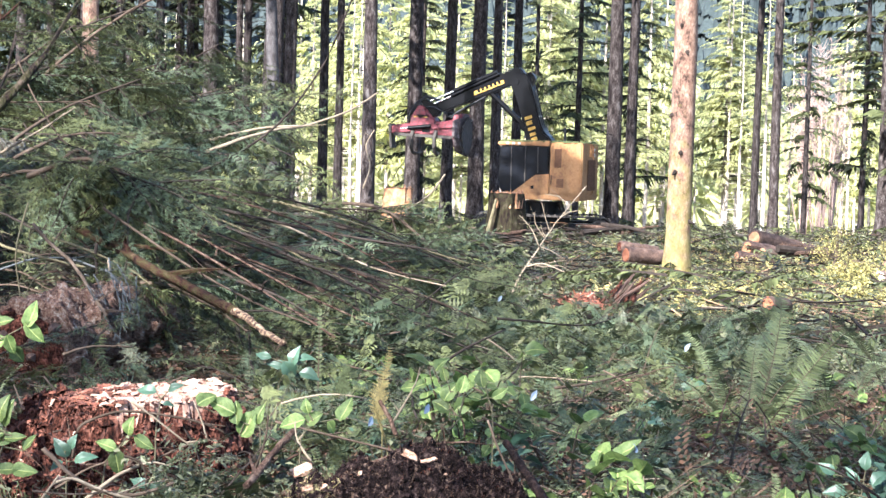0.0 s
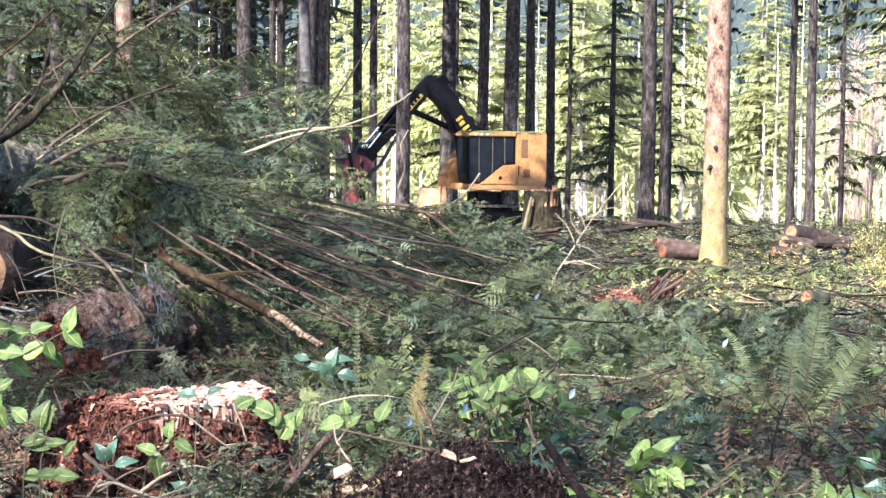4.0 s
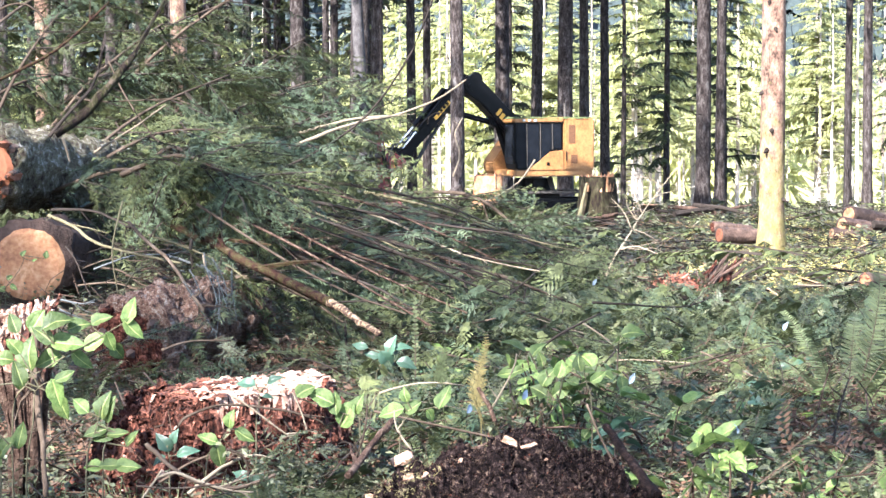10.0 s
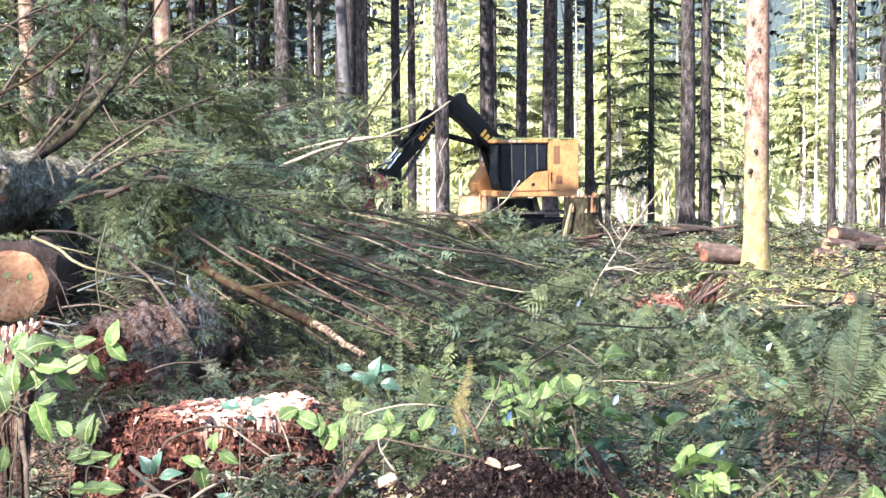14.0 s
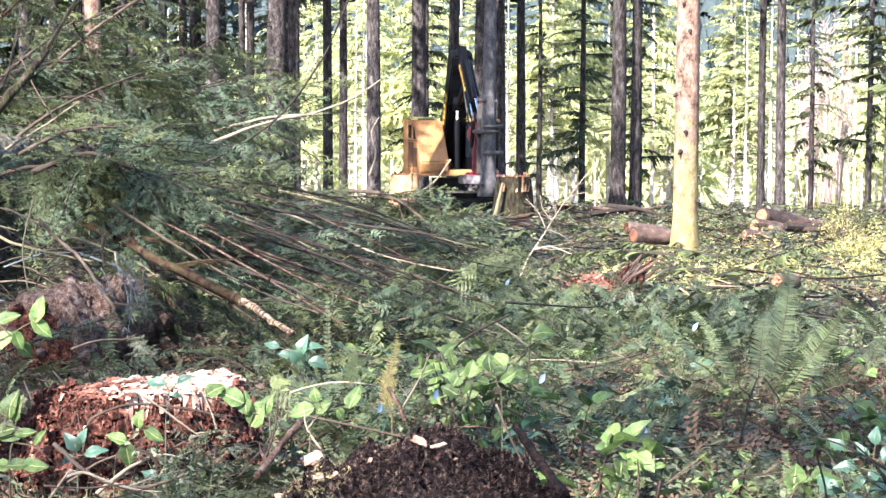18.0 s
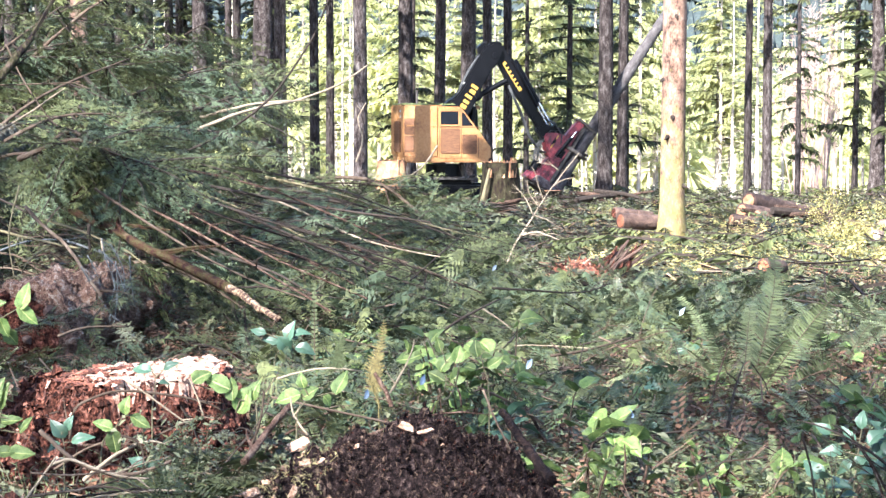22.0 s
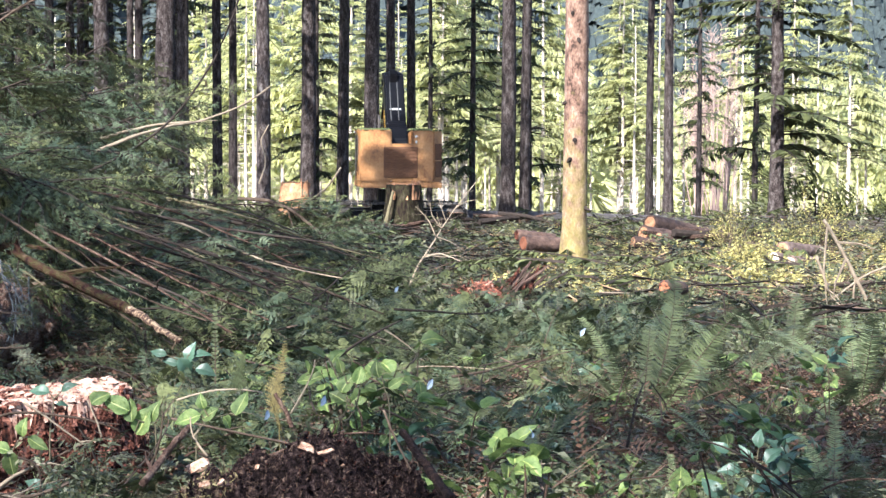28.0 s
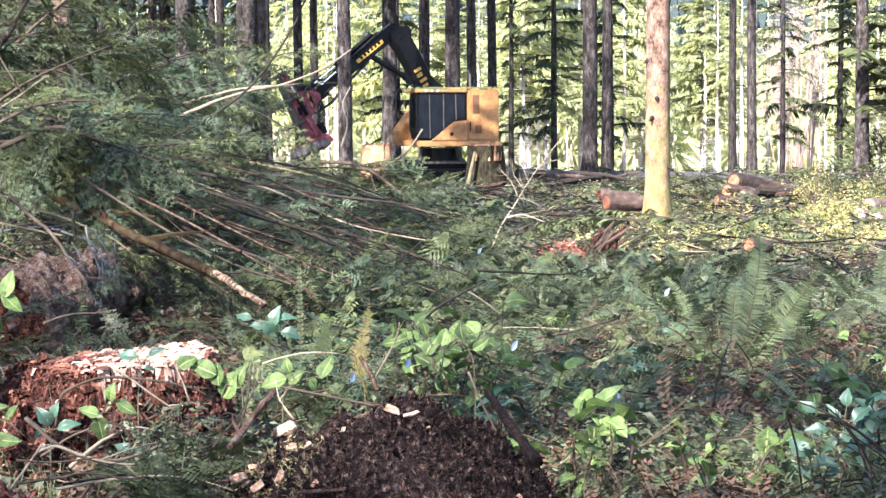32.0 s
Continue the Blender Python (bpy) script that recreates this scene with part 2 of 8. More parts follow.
PALE_ROT = material("pale_splinters", [(0.34, (0.10, 0.040, 0.024)), (0.46, (0.22, 0.125, 0.088)), (0.62, (0.36, 0.245, 0.185)), (0.8, (0.44, 0.33, 0.26))], (30, 14, 30), 7, 0.9, 0, 0.7, 5, island=0.25)
CHIP = material("wood_chips", [(0.36, (0.115, 0.060, 0.036)), (0.5, (0.205, 0.125, 0.084)), (0.64, (0.30, 0.21, 0.155))], (60, 60, 60), 5, 0.9, 0, 0.5, 4, vary=0.3, island=0.25, spec=0.1)
NEEDLE = material("conifer_needles", [(0.3, (0.031, 0.037, 0.016)), (0.55, (0.065, 0.072, 0.027)), (0.8, (0.118, 0.124, 0.047))], (1.5, 1.5, 1.5), 4, 0.6, 0, 0, 6, leaf=0.28, vary=0.35, island=0.45, spec=0.22)
NEEDLE_BLUE = material("bluish_needles", [(0.3, (0.027, 0.038, 0.019)), (0.6, (0.051, 0.066, 0.034)), (0.8, (0.088, 0.106, 0.054))], (1.5, 1.5, 1.5), 4, 0.6, 0, 0, 6, leaf=0.24, vary=0.35, island=0.4, spec=0.22)
# far lighter than real needles, so sunlight is put into the crowns' colour
NEEDLE_SUN = material("sun_brightened_needles", [(0.3, (0.27, 0.28, 0.115)), (0.55, (0.44, 0.44, 0.20)), (0.8, (0.60, 0.57, 0.32))], (0.8, 0.8, 0.8), 4, 0.6, 0, 0, 5, leaf=0.62, vary=0.3, island=0.25)
FERN = material("fern_green", [(0.3, (0.045, 0.057, 0.027)), (0.6, (0.093, 0.107, 0.050)), (0.8, (0.152, 0.155, 0.078))], (5, 5, 5), 4, 0.5, 0, 0, 5, leaf=0.3, vary=0.4, island=0.35, spec=0.15)
FERN_DEAD = material("dead_fern", [(0.3, (0.050, 0.024, 0.013)), (0.6, (0.115, 0.060, 0.034)), (0.8, (0.19, 0.12, 0.072))], (8, 8, 8), 4, 0.85, 0, 0, 5, leaf=0.15, vary=0.4, island=0.4)
STRAW = material("dry_straw", [(0.3, (0.12, 0.072, 0.038)), (0.55, (0.22, 0.145, 0.082)), (0.8, (0.34, 0.255, 0.16))], (1.5, 1.5, 1.5), 5, 0.9, 0, 0, 6, island=0.5, spec=0.1)
FERN_DRY = material("yellow_fern", [(0.3, (0.125, 0.098, 0.034)), (0.7, (0.21, 0.170, 0.070))], (8, 8, 8), 4, 0.7, 0, 0, 5, leaf=0.4, island=0.3)
# lighter than HERB: the clearing's sunlight is painted into this leaf colour
GRASS_SUN = material("sun_brightened_brush", [(0.3, (0.22, 0.19, 0.060)), (0.55, (0.38, 0.33, 0.115)), (0.8, (0.52, 0.45, 0.20))], (1.5, 1.5, 1.5), 4, 0.6, 0, 0, 5, leaf=0.45, island=0.5)
SALAL = material("salal_leaf", [(0.34, (0.038, 0.066, 0.016)), (0.5, (0.078, 0.114, 0.029)), (0.66, (0.138, 0.172, 0.054))], (30, 30, 30), 7, 0.48, 0, 0.5, 5, leaf=0.40, vary=0.5, spec=0.32)
SALAL_RIB = material("salal_midrib", [(0.3, (0.16, 0.19, 0.05)), (0.7, (0.24, 0.26, 0.09))], (30, 30, 30), 4, 0.5, 0, 0, 4, leaf=0.3, vary=0.3)
SALAL_BLUE = material("bluish_leaf", [(0.3, (0.022, 0.044, 0.026)), (0.6, (0.040, 0.072, 0.044)), (0.8, (0.072, 0.110, 0.072))], (14, 14, 14), 4, 0.45, 0, 0.15, 5, leaf=0.2, vary=0.35, spec=0.35)
HERB = material("undergrowth_leaves", [(0.3, (0.040, 0.045, 0.025)), (0.55, (0.084, 0.084, 0.045)), (0.8, (0.172, 0.150, 0.086))], (0.7, 0.7, 0.7), 4, 0.5, 0, 0, 7, leaf=0.25, island=0.65)
DRY = material("dry_litter", [(0.3, (0.030, 0.017, 0.011)), (0.6, (0.080, 0.048, 0.031)), (0.8, (0.15, 0.105, 0.072))], (2, 2, 2), 4, 0.9, 0, 0, 7, island=0.6)
# the haze of distance is mixed into this green as blue-grey
HILL = material("hazed_hill_forest", [(0.3, (0.0175, 0.0238, 0.0238)), (0.6, (0.0315, 0.0406, 0.0385)), (0.8, (0.0455, 0.056, 0.0511))], (0.12, 0.12, 0.12), 8, 0.95, 0, 0.8, 8, dist=1.5)
YELLOW = material("yellow_machine_paint", [(0.34, (0.125, 0.052, 0.017)), (0.48, (0.222, 0.101, 0.032)), (0.66, (0.275, 0.144, 0.055))], (1.6, 1.6, 1.6), 9, 0.5, 0, 0.08, 9, spec=0.35)
GRILLE = material("rusty_grille", [(0.3, (0.045, 0.019, 0.009)), (0.6, (0.105, 0.047, 0.020)), (0.8, (0.17, 0.085, 0.036))], (4, 4, 30), 5, 0.8, 0, 0.6, 4)
BLACK = material("black_paint", [(0.3, (0.0014, 0.0014, 0.0018)), (0.6, (0.0028, 0.0028, 0.0036)), (0.8, (0.009, 0.0085, 0.008))], (3, 3, 3), 7, 0.35, 0, 0.1, 8, spec=0.10)
RED = material("red_machine_paint", [(0.36, (0.014, 0.005, 0.006)), (0.45, (0.072, 0.008, 0.012)), (0.57, (0.16, 0.019, 0.027)), (0.7, (0.25, 0.12, 0.11))], (5, 5, 5), 9, 0.5, 0, 0.25, 6, spec=0.4)
STEEL = material("worn_steel", [(0.36, (0.016, 0.010, 0.010)), (0.48, (0.045, 0.033, 0.033)), (0.6, (0.11, 0.095, 0.092)), (0.72, (0.24, 0.22, 0.21))], (5, 5, 5), 8, 0.55, 0.3, 0.3, 7)
TRACK = material("muddy_track_steel", [(0.3, (0.02, 0.018, 0.016)), (0.6, (0.06, 0.05, 0.042)), (0.8, (0.15, 0.12, 0.10))], (5, 5, 5), 7, 0.75, 0.2, 0.4, 8)
CHROME = material("chrome_rod", [(0.3, (0.6, 0.6, 0.6)), (0.7, (0.75, 0.75, 0.75))], (3, 3, 3), 2, 0.15, 1.0, 0, 2)
HOSE = material("rubber_hose", [(0.3, (0.01, 0.01, 0.01)), (0.7, (0.03, 0.03, 0.03))], (9, 9, 9), 3, 0.6, 0, 0.1, 4)
GLASS = material("dark_cab_glass", [(0.3, (0.003, 0.0035, 0.005)), (0.7, (0.008, 0.009, 0.012))], (2, 2, 2), 3, 0.25, 0, 0, 3, spec=0.08)
LETTER = material("yellow_lettering", [(0.3, (0.27, 0.150, 0.018)), (0.7, (0.34, 0.20, 0.036))], (6, 6, 6), 3, 0.5, 0, 0, 3)
LAMP = material("lamp_lens", [(0.3, (0.225, 0.225, 0.216)), (0.7, (0.315, 0.315, 0.297))], (6, 6, 6), 2, 0.2, 0, 0, 3)
MOSS = material("moss_and_needles", [(0.3, (0.024, 0.030, 0.010)), (0.6, (0.058, 0.066, 0.021)), (0.8, (0.12, 0.11, 0.045))], (10, 10, 10), 6, 0.95, 0, 0.8, 5)
PALE_BLUE = material("blue_tape", [(0.3, (0.15, 0.18, 0.21)), (0.7, (0.24, 0.28, 0.32))], (40, 40, 40), 3, 0.5, 0, 0, 3, leaf=0.3)


# ---- mesh tools ----
class Shape:
    """Vertices and faces with material slots, grown piece by piece."""

    def __init__(self, *mats):
        self.v, self.f, self.m, self.mats = [], [], [], mats

    def add(self, verts, faces, mat=0):
        k = len(self.v)
        self.v.extend(verts)
        self.f.extend([tuple(i + k for i in f) for f in faces])
        self.m.extend([mat] * len(faces))

    def tube(self, pts, radii, n=6, mat=0, wob=0.0, rnd=random, cap=None):
        pts = [Vector(p) for p in pts]
        k, rings = len(self.v), len(pts)
        for i, p in enumerate(pts):
            d = (pts[min(i + 1, rings - 1)] - pts[max(i - 1, 0)]).normalized()
            a = d.cross(Vector((0.3, 0.2, 1)) if abs(d.z) < 0.9 else Vector((1, 0, 0))).normalized()
            b = d.cross(a)
            for j in range(n):
                r = radii[i] * (1 + (rnd.uniform(-wob, wob) if wob else 0))
                self.v.append(tuple(p + (a * math.cos(j * math.tau / n) + b * math.sin(j * math.tau / n)) * r))
        for i in range(rings - 1):
            for j in range(n):
                self.f.append((k + i * n + j, k + i * n + (j + 1) % n, k + (i + 1) * n + (j + 1) % n, k + (i + 1) * n + j))
                self.m.append(mat)
        self.f.append(tuple(k + (rings - 1) * n + j for j in range(n)))
        self.m.append(mat if cap is None else cap)
        self.f.append(tuple(k + j for j in reversed(range(n))))
        self.m.append(mat if cap is None else cap)

    def data(self, name, smooth=False):
        me = bpy.data.meshes.new(name)
        me.from_pydata(self.v, [], self.f)
        for mt in self.mats:
            me.materials.append(mt)
        me.polygons.foreach_set("material_index", self.m)
        if smooth:
            me.polygons.foreach_set("use_smooth", [True] * len(self.f))
        me.update()
        return me


def thing(name, label, category, m=None, group="", data=None, kind=""):
    ob = new(name, data)
    if m is not None:
        ob.matrix_basis = m
    return tagged(ob, label, category, group, kind)


def part(name, data, parent, label="", m=None):
    ob = new(name, data)
    ob.parent = parent
    if m is not None:
        ob.matrix_basis = m
    return tagged(ob, label) if label else ob


def solid(name, mat, outline, y0, y1, bevel=0.03, axis="xz"):
    """A plate of the given outline (x, z) from y0 to y1, with rounded edges."""
    bm = bmesh.new()
    a = [bm.verts.new((p[0], y0, p[1])) for p in outline]
    b = [bm.verts.new((p[0], y1, p[1])) for p in outline]
    bm.faces.new(a)
    bm.faces.new(list(reversed(b)))
    for i in range(len(a)):
        j = (i + 1) % len(a)
        bm.faces.new((a[j], a[i], b[i], b[j]))
    bmesh.ops.recalc_face_normals(bm, faces=bm.faces)
    if bevel:
        bmesh.ops.bevel(bm, geom=list(bm.edges), offset=bevel, segments=2, affect="EDGES", clamp_overlap=True)
    me = bpy.data.meshes.new(name)
    bm.to_mesh(me)
    bm.free()
    me.materials.append(mat)
    return me


def block(name, mat, x0, x1, y0, y1, z0, z1, bevel=0.03):
    return solid(name, mat, [(x0, z0), (x1, z0), (x1, z1), (x0, z1)], y0, y1, bevel)


def rod(name, mat, p, q, r, n=14, r2=None):
    s = Shape(mat)
    s.tube([p, q], [r, r if r2 is None else r2], n)
    return s.data(name)


def joined(name, mats, pieces, smooth=False):
    """One mesh of many placed copies of template arrays: (verts, faces, slots, matrices)."""
    vs, fs, ms, k = [], [], [], 0
    for v, f, m, mats4 in pieces:
        v = np.asarray(v, float)
        for x in mats4:
            x = np.array(x)
            vs.append(v @ x[:3, :3].T + x[:3, 3])
            fs.extend([tuple(i + k for i in q) for q in f])
            ms.extend(m)
            k += len(v)
    me = bpy.data.meshes.new(name)
    me.from_pydata(np.concatenate(vs).tolist(), [], fs)
    for mt in mats:
        me.materials.append(mt)
    me.polygons.foreach_set("material_index", ms)
    me.update()
    return me


# ---- ground ----
def lerp_table(t, x):
    for (x0, y0), (x1, y1) in zip(t, t[1:]):
        if x <= x1:
            s = max(0.0, min(1.0, (x - x0) / (x1 - x0)))
            return y0 + (y1 - y0) * s
    return t[-1][1]


PROFILE = [(-60, 0.6), (0, 0.3), (5, 0.38), (8, 0.28), (12, 0.08), (20, -0.45), (35, -1.0), (52, -1.25), (60, -1.45), (72, -1.5), (82, -1.9), (120, -5.0), (200, -10), (260, -9), (330, 6), (600, 120), (900, 230), (1600, 300)]


def ground(x, y):
    z = lerp_table(PROFILE, y)
    near = max(0.0, 1 - abs(y - 20) / 60)
    z += 0.10 * near * noise.noise((x * 0.45, y * 0.45, 3.0)) + 0.05 * near * noise.noise((x * 1.7, y * 1.7, 8.0))
    z += 1.0 * math.exp(-((x + 4.6) / 2.2) ** 2 - ((y - 15.0) / 5.0) ** 2)
    z += 0.35 * math.exp(-((x + 2.0) / 1.6) ** 2 - ((y - 12.0) / 3.0) ** 2)
    if y > 240:
        z += 6 * noise.noise((x * 0.01, y * 0.01, 1.0)) * min(1, (y - 240) / 100)
    return z


def build_ground():
    ys = [-60, -40, -25, -12, -5, 0, 2] + [3 + 0.22 * i for i in range(80)] + [21 + 0.7 * i for i in range(60)] + [64 + 3 * i for i in range(30)] + [160, 180, 200, 220, 240, 260, 280, 300, 330, 370, 420, 500, 600, 750, 900, 1200, 1600]
    us = [-60, -20, -8, -4, -2.5, -1.6, -1, -0.7, -0.5] + [-0.4 + 0.0125 * i for i in range(65)] + [0.5, 0.7, 1, 1.6, 2.5, 4, 8, 20, 60]
    v, f = [], []
    for y in ys:
        w = max(abs(y), 9.0)
        for u in us:
            x = max(-1500.0, min(1500.0, u * w))
            v.append((x, y, ground(x, y)))
    n = len(us)
    for i in range(len(ys) - 1):
        for j in range(n - 1):
            f.append((i * n + j, i * n + j + 1, (i + 1) * n + j + 1, (i + 1) * n + j))
    me = bpy.data.meshes.new("ground")
    me.from_pydata(v, [], f)
    me.materials.append(GROUND)
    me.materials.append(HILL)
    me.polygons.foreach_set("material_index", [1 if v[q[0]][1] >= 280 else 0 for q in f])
    me.polygons.foreach_set("use_smooth", [True] * len(f))
    tagged(new("ground", me), "brown forest floor with litter, moss and churned soil", "ground", kind="structure")


build_ground()


# ---- conifers ----
def needle_branch(s, base, az, length, droop, rnd, mat, stem, twigs=9, fine=1.0, lift=0.0, hang=0.25):
    """One limb: a thin stem and flat hanging sprays on both sides."""
    d = Vector((math.cos(az), math.sin(az), 0))
    side = Vector((-math.sin(az), math.cos(az), 0))
    pts = []
    for i in range(5):
        q = i / 4
        pts.append(Vector(base) + d * length * q + Vector((0, 0, length * (lift * q - droop * q * q))))
    s.tube(pts, [0.012 * length * (1 - 0.8 * i / 4) + 0.004 for i in range(5)], 3, stem)
    for i in range(twigs):
        q = 0.22 + 0.78 * (i + rnd.random()) / twigs
        k = min(3, int(q * 4))
        p = pts[k].lerp(pts[k + 1], q * 4 - k)
        for sg in (-1, 1):
            ln = length * (0.42 * (1.05 - q) + 0.08) * rnd.uniform(0.6, 1.25)
            t = (d * rnd.uniform(0.35, 0.9) + side * sg * rnd.uniform(0.6, 1.1) + Vector((0, 0, rnd.uniform(-0.45, 0.05)))).normalized()
            w = t.cross(Vector((0, 0, 1))).normalized() * ln
            e = p + t * ln
            dz = Vector((0, 0, -0.12 * ln))
            for c in range(max(2, int(3 * fine))):
                a = p + t * ln * (c / 3.2)
                for g in (-1, 1):
                    tip = a + t * ln * 0.42 + w * g * rnd.uniform(0.22, 0.4) - Vector((0, 0, hang * ln * rnd.uniform(0.2, 1.6)))
                    s.add([tuple(a), tuple(a + t * ln * 0.22), tuple(tip)], [(0, 1, 2)], mat)
            s.add([tuple(p), tuple(p + t * ln * 0.5 + w * 0.1), tuple(e + dz * (1 + 3 * hang)), tuple(p + t * ln * 0.5 - w * 0.1 - Vector((0, 0, hang * ln * 0.4)))], [(0, 1, 2, 3)], mat)


def feathery_limb(s, base, az, length, droop, rnd, mat, stem, twigs=9, fine=1.0, lift=0.0, hang=0.25):
    """One limb: a thin stem and many narrow drooping sprays on both sides."""
    d = Vector((math.cos(az), math.sin(az), 0))
    side = Vector((-math.sin(az), math.cos(az), 0))
    pts = []
    for i in range(5):
        q = i / 4
        pts.append(Vector(base) + d * length * q + Vector((0, 0, length * (lift * q - droop * q * q))))
    s.tube(pts, [0.012 * length * (1 - 0.8 * i / 4) + 0.004 for i in range(5)], 3, stem)
    count = int(twigs * 4.2 * fine) + 2
    for i in range(count):
        q = 0.16 + 0.84 * (i + rnd.random()) / count
        k = min(3, int(q * 4))
        p = pts[k].lerp(pts[k + 1], q * 4 - k)
        for sg in (-1, 1):
            ln = length * (0.17 * (1.08 - q) + 0.055) * rnd.uniform(0.45, 1.3)
            t = (d * rnd.uniform(0.3, 0.9) + side * sg * rnd.uniform(0.5, 1.1) + Vector((0, 0, rnd.uniform(-0.5, 0.08)))).normalized()
            w = (t.cross(Vector((0, 0, 1))).normalized() + Vector((0, 0, rnd.uniform(-0.8, 0.8)))) * ln * rnd.uniform(0.10, 0.18)
            m = p + t * ln * rnd.uniform(0.35, 0.55)
            e = p + t * ln - Vector((0, 0, hang * ln * rnd.uniform(0.3, 1.2)))
            s.add([tuple(p), tuple(m + w), tuple(e), tuple(m - w)], [(0, 1, 2, 3)], mat)


def trunk_data(name, h, r, mat, rnd, stubs=0, lean=0.0, n=12):
    s = Shape(mat, STICK_DARK)
    zs = [-0.4, 0.0, 0.35, 1.0] + [1.0 + (h - 1.0) * i / 9 for i in range(1, 10)]
    s.tube([(lean * z * 0.02 + 0.03 * math.sin(z * 0.5), 0.03 * math.cos(z * 0.37), z) for z in zs], [r * (1.35 if z <= 0 else 1.18 if z < 0.5 else 1.0) * (1 - 0.82 * max(z, 0) / h) for z in zs], n, 0, 0.05, rnd)
    return s.data(name, True)


def dead_twigs(name, z0, z1, count, length, rnd, mat, r=0.3):
    s = Shape(mat)
    for i in range(count):
        z, az, ln = rnd.uniform(z0, z1), rnd.uniform(0, math.tau), length * rnd.uniform(0.3, 1.2)
        d = Vector((math.cos(az), math.sin(az), 0))
        p = Vector((0, 0, z)) + d * r * 0.7
        pts = [p, p + d * ln * 0.5 + Vector((0, 0, rnd.uniform(-0.1, 0.15) * ln)), p + d * ln + Vector((0, 0, rnd.uniform(-0.35, 0.1) * ln))]
        s.tube(pts, [0.018, 0.012, 0.004], 3)
        for c in range(2):
            q = pts[1] + (pts[2] - pts[1]) * rnd.random()
            s.tube([q, q + Vector((rnd.uniform(-1, 1), rnd.uniform(-1, 1), rnd.uniform(-0.6, 0.2))) * ln * 0.3], [0.008, 0.003], 3)
    return s.data(name)


def make_conifer(name, label, h, r, crown_z, count, reach, droop, needle, bark, seed, twigs=8, dead=0, dead_z=(2, 10), dead_mat=STICK_DARK, fine=1.0, dead_len=1.6, hang=0.3, limb=needle_branch):
    rnd = random.Random(seed)
    root = thing(name, label, "tree")
    part("trunk", trunk_data("trunk", h, r, bark, rnd), root)
    s = Shape(needle, STICK_DARK)
    for i in range(count):
        q = (i + rnd.random()) / count
        z = crown_z + (h - crown_z) * q ** 0.9
        ln = reach * (1.03 - q) ** 0.75 * rnd.uniform(0.55, 1.2) + 0.25
        limb(s, (0, 0, z), rnd.uniform(0, math.tau), ln, droop * rnd.uniform(0.5, 1.4), rnd, 0, 1, twigs, fine, lift=0.15, hang=hang)
    part("crown", s.data("crown"), root)
    if dead:
        tagged(part("dead_twigs", dead_twigs("dead_twigs", dead_z[0], dead_z[1], dead, dead_len, rnd, dead_mat, r), root, "thin bare dead twigs"), kind="stuff")
    return root


TALL = "tall dark-barked fir with a bare lower trunk in the stand"
firs = [make_conifer("fir_tree", TALL, 33 + 2 * k, 0.30, 13, 58, 4.2, 0.35, NEEDLE, BARK, 40 + k, 6, dead=16 + 12 * k, dead_z=(3, 13), dead_len=1.3, fine=0.67) for k in range(2)]
hemlocks = [make_conifer("hemlock_tree", "dark hemlock with drooping green boughs down its trunk", 26, 0.27, 2.6, 84, 3.6, 0.32, NEEDLE, BARK, 50 + k, 7, dead=24, dead_z=(1.5, 9), fine=1.0, limb=feathery_limb) for k in range(2)]
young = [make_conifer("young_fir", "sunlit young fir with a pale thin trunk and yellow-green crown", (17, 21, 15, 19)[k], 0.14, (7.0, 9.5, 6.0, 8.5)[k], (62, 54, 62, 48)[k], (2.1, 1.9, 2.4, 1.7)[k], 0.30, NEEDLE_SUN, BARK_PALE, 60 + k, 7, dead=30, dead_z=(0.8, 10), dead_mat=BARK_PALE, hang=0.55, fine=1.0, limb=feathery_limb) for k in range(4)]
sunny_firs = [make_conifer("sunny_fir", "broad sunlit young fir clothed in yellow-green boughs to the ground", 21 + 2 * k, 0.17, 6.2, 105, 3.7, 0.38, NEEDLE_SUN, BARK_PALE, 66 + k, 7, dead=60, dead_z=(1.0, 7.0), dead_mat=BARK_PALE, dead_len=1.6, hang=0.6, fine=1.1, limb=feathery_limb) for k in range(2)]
placed = set()


def plant(kinds, x, y, girth=1.0, tall=1.0, turn=0.0, group="", lean=0.0):
    ob = kinds
    m = pose(x, y, ground(x, y), lean, 0, turn) @ Matrix.Diagonal((girth, girth, tall, 1))
    if ob not in placed:
        placed.add(ob)
        ob.matrix_basis = m
        made = ob
    else:
        made = copy_thing(ob, m @ Matrix.Diagonal((1 / ob.scale.x, 1 / ob.scale.y, 1 / ob.scale.z, 1)))
    if group:
        made["group"] = group
    return made


# standing firs of the stand: x, y, trunk radius
STAND_LEFT = [(-11.93, 70.00, 0.19), (-13.44, 84.00, 0.18), (-11.43, 76.00, 0.21), (-11.76, 84.00, 0.18), (-11.53, 88.00, 0.14), (-8.14, 66.00, 0.30), (-8.05, 74.00, 0.15), (-7.32, 70.00, 0.17), (-6.09, 67.00, 0.37), (-5.72, 70.00, 0.24), (-4.63, 72.00, 0.19), (-4.16, 74.00, 0.17), (-16.81, 60.00, 0.25), (-16.10, 66.00, 0.24), (-15.94, 72.00, 0.26), (-16.10, 78.00, 0.2)]
STAND_RIGHT = [(-2.54, 62.50, 0.24), (-1.28, 74.00, 0.30), (0.07, 78.00, 0.25), (1.17, 74.00, 0.32), (2.04, 80.00, 0.23), (3.03, 84.00, 0.22), (5.91, 68.00, 0.28), (6.90, 72.00, 0.21), (11.93, 73.99, 0.15), (12.66, 73.99, 0.19)]
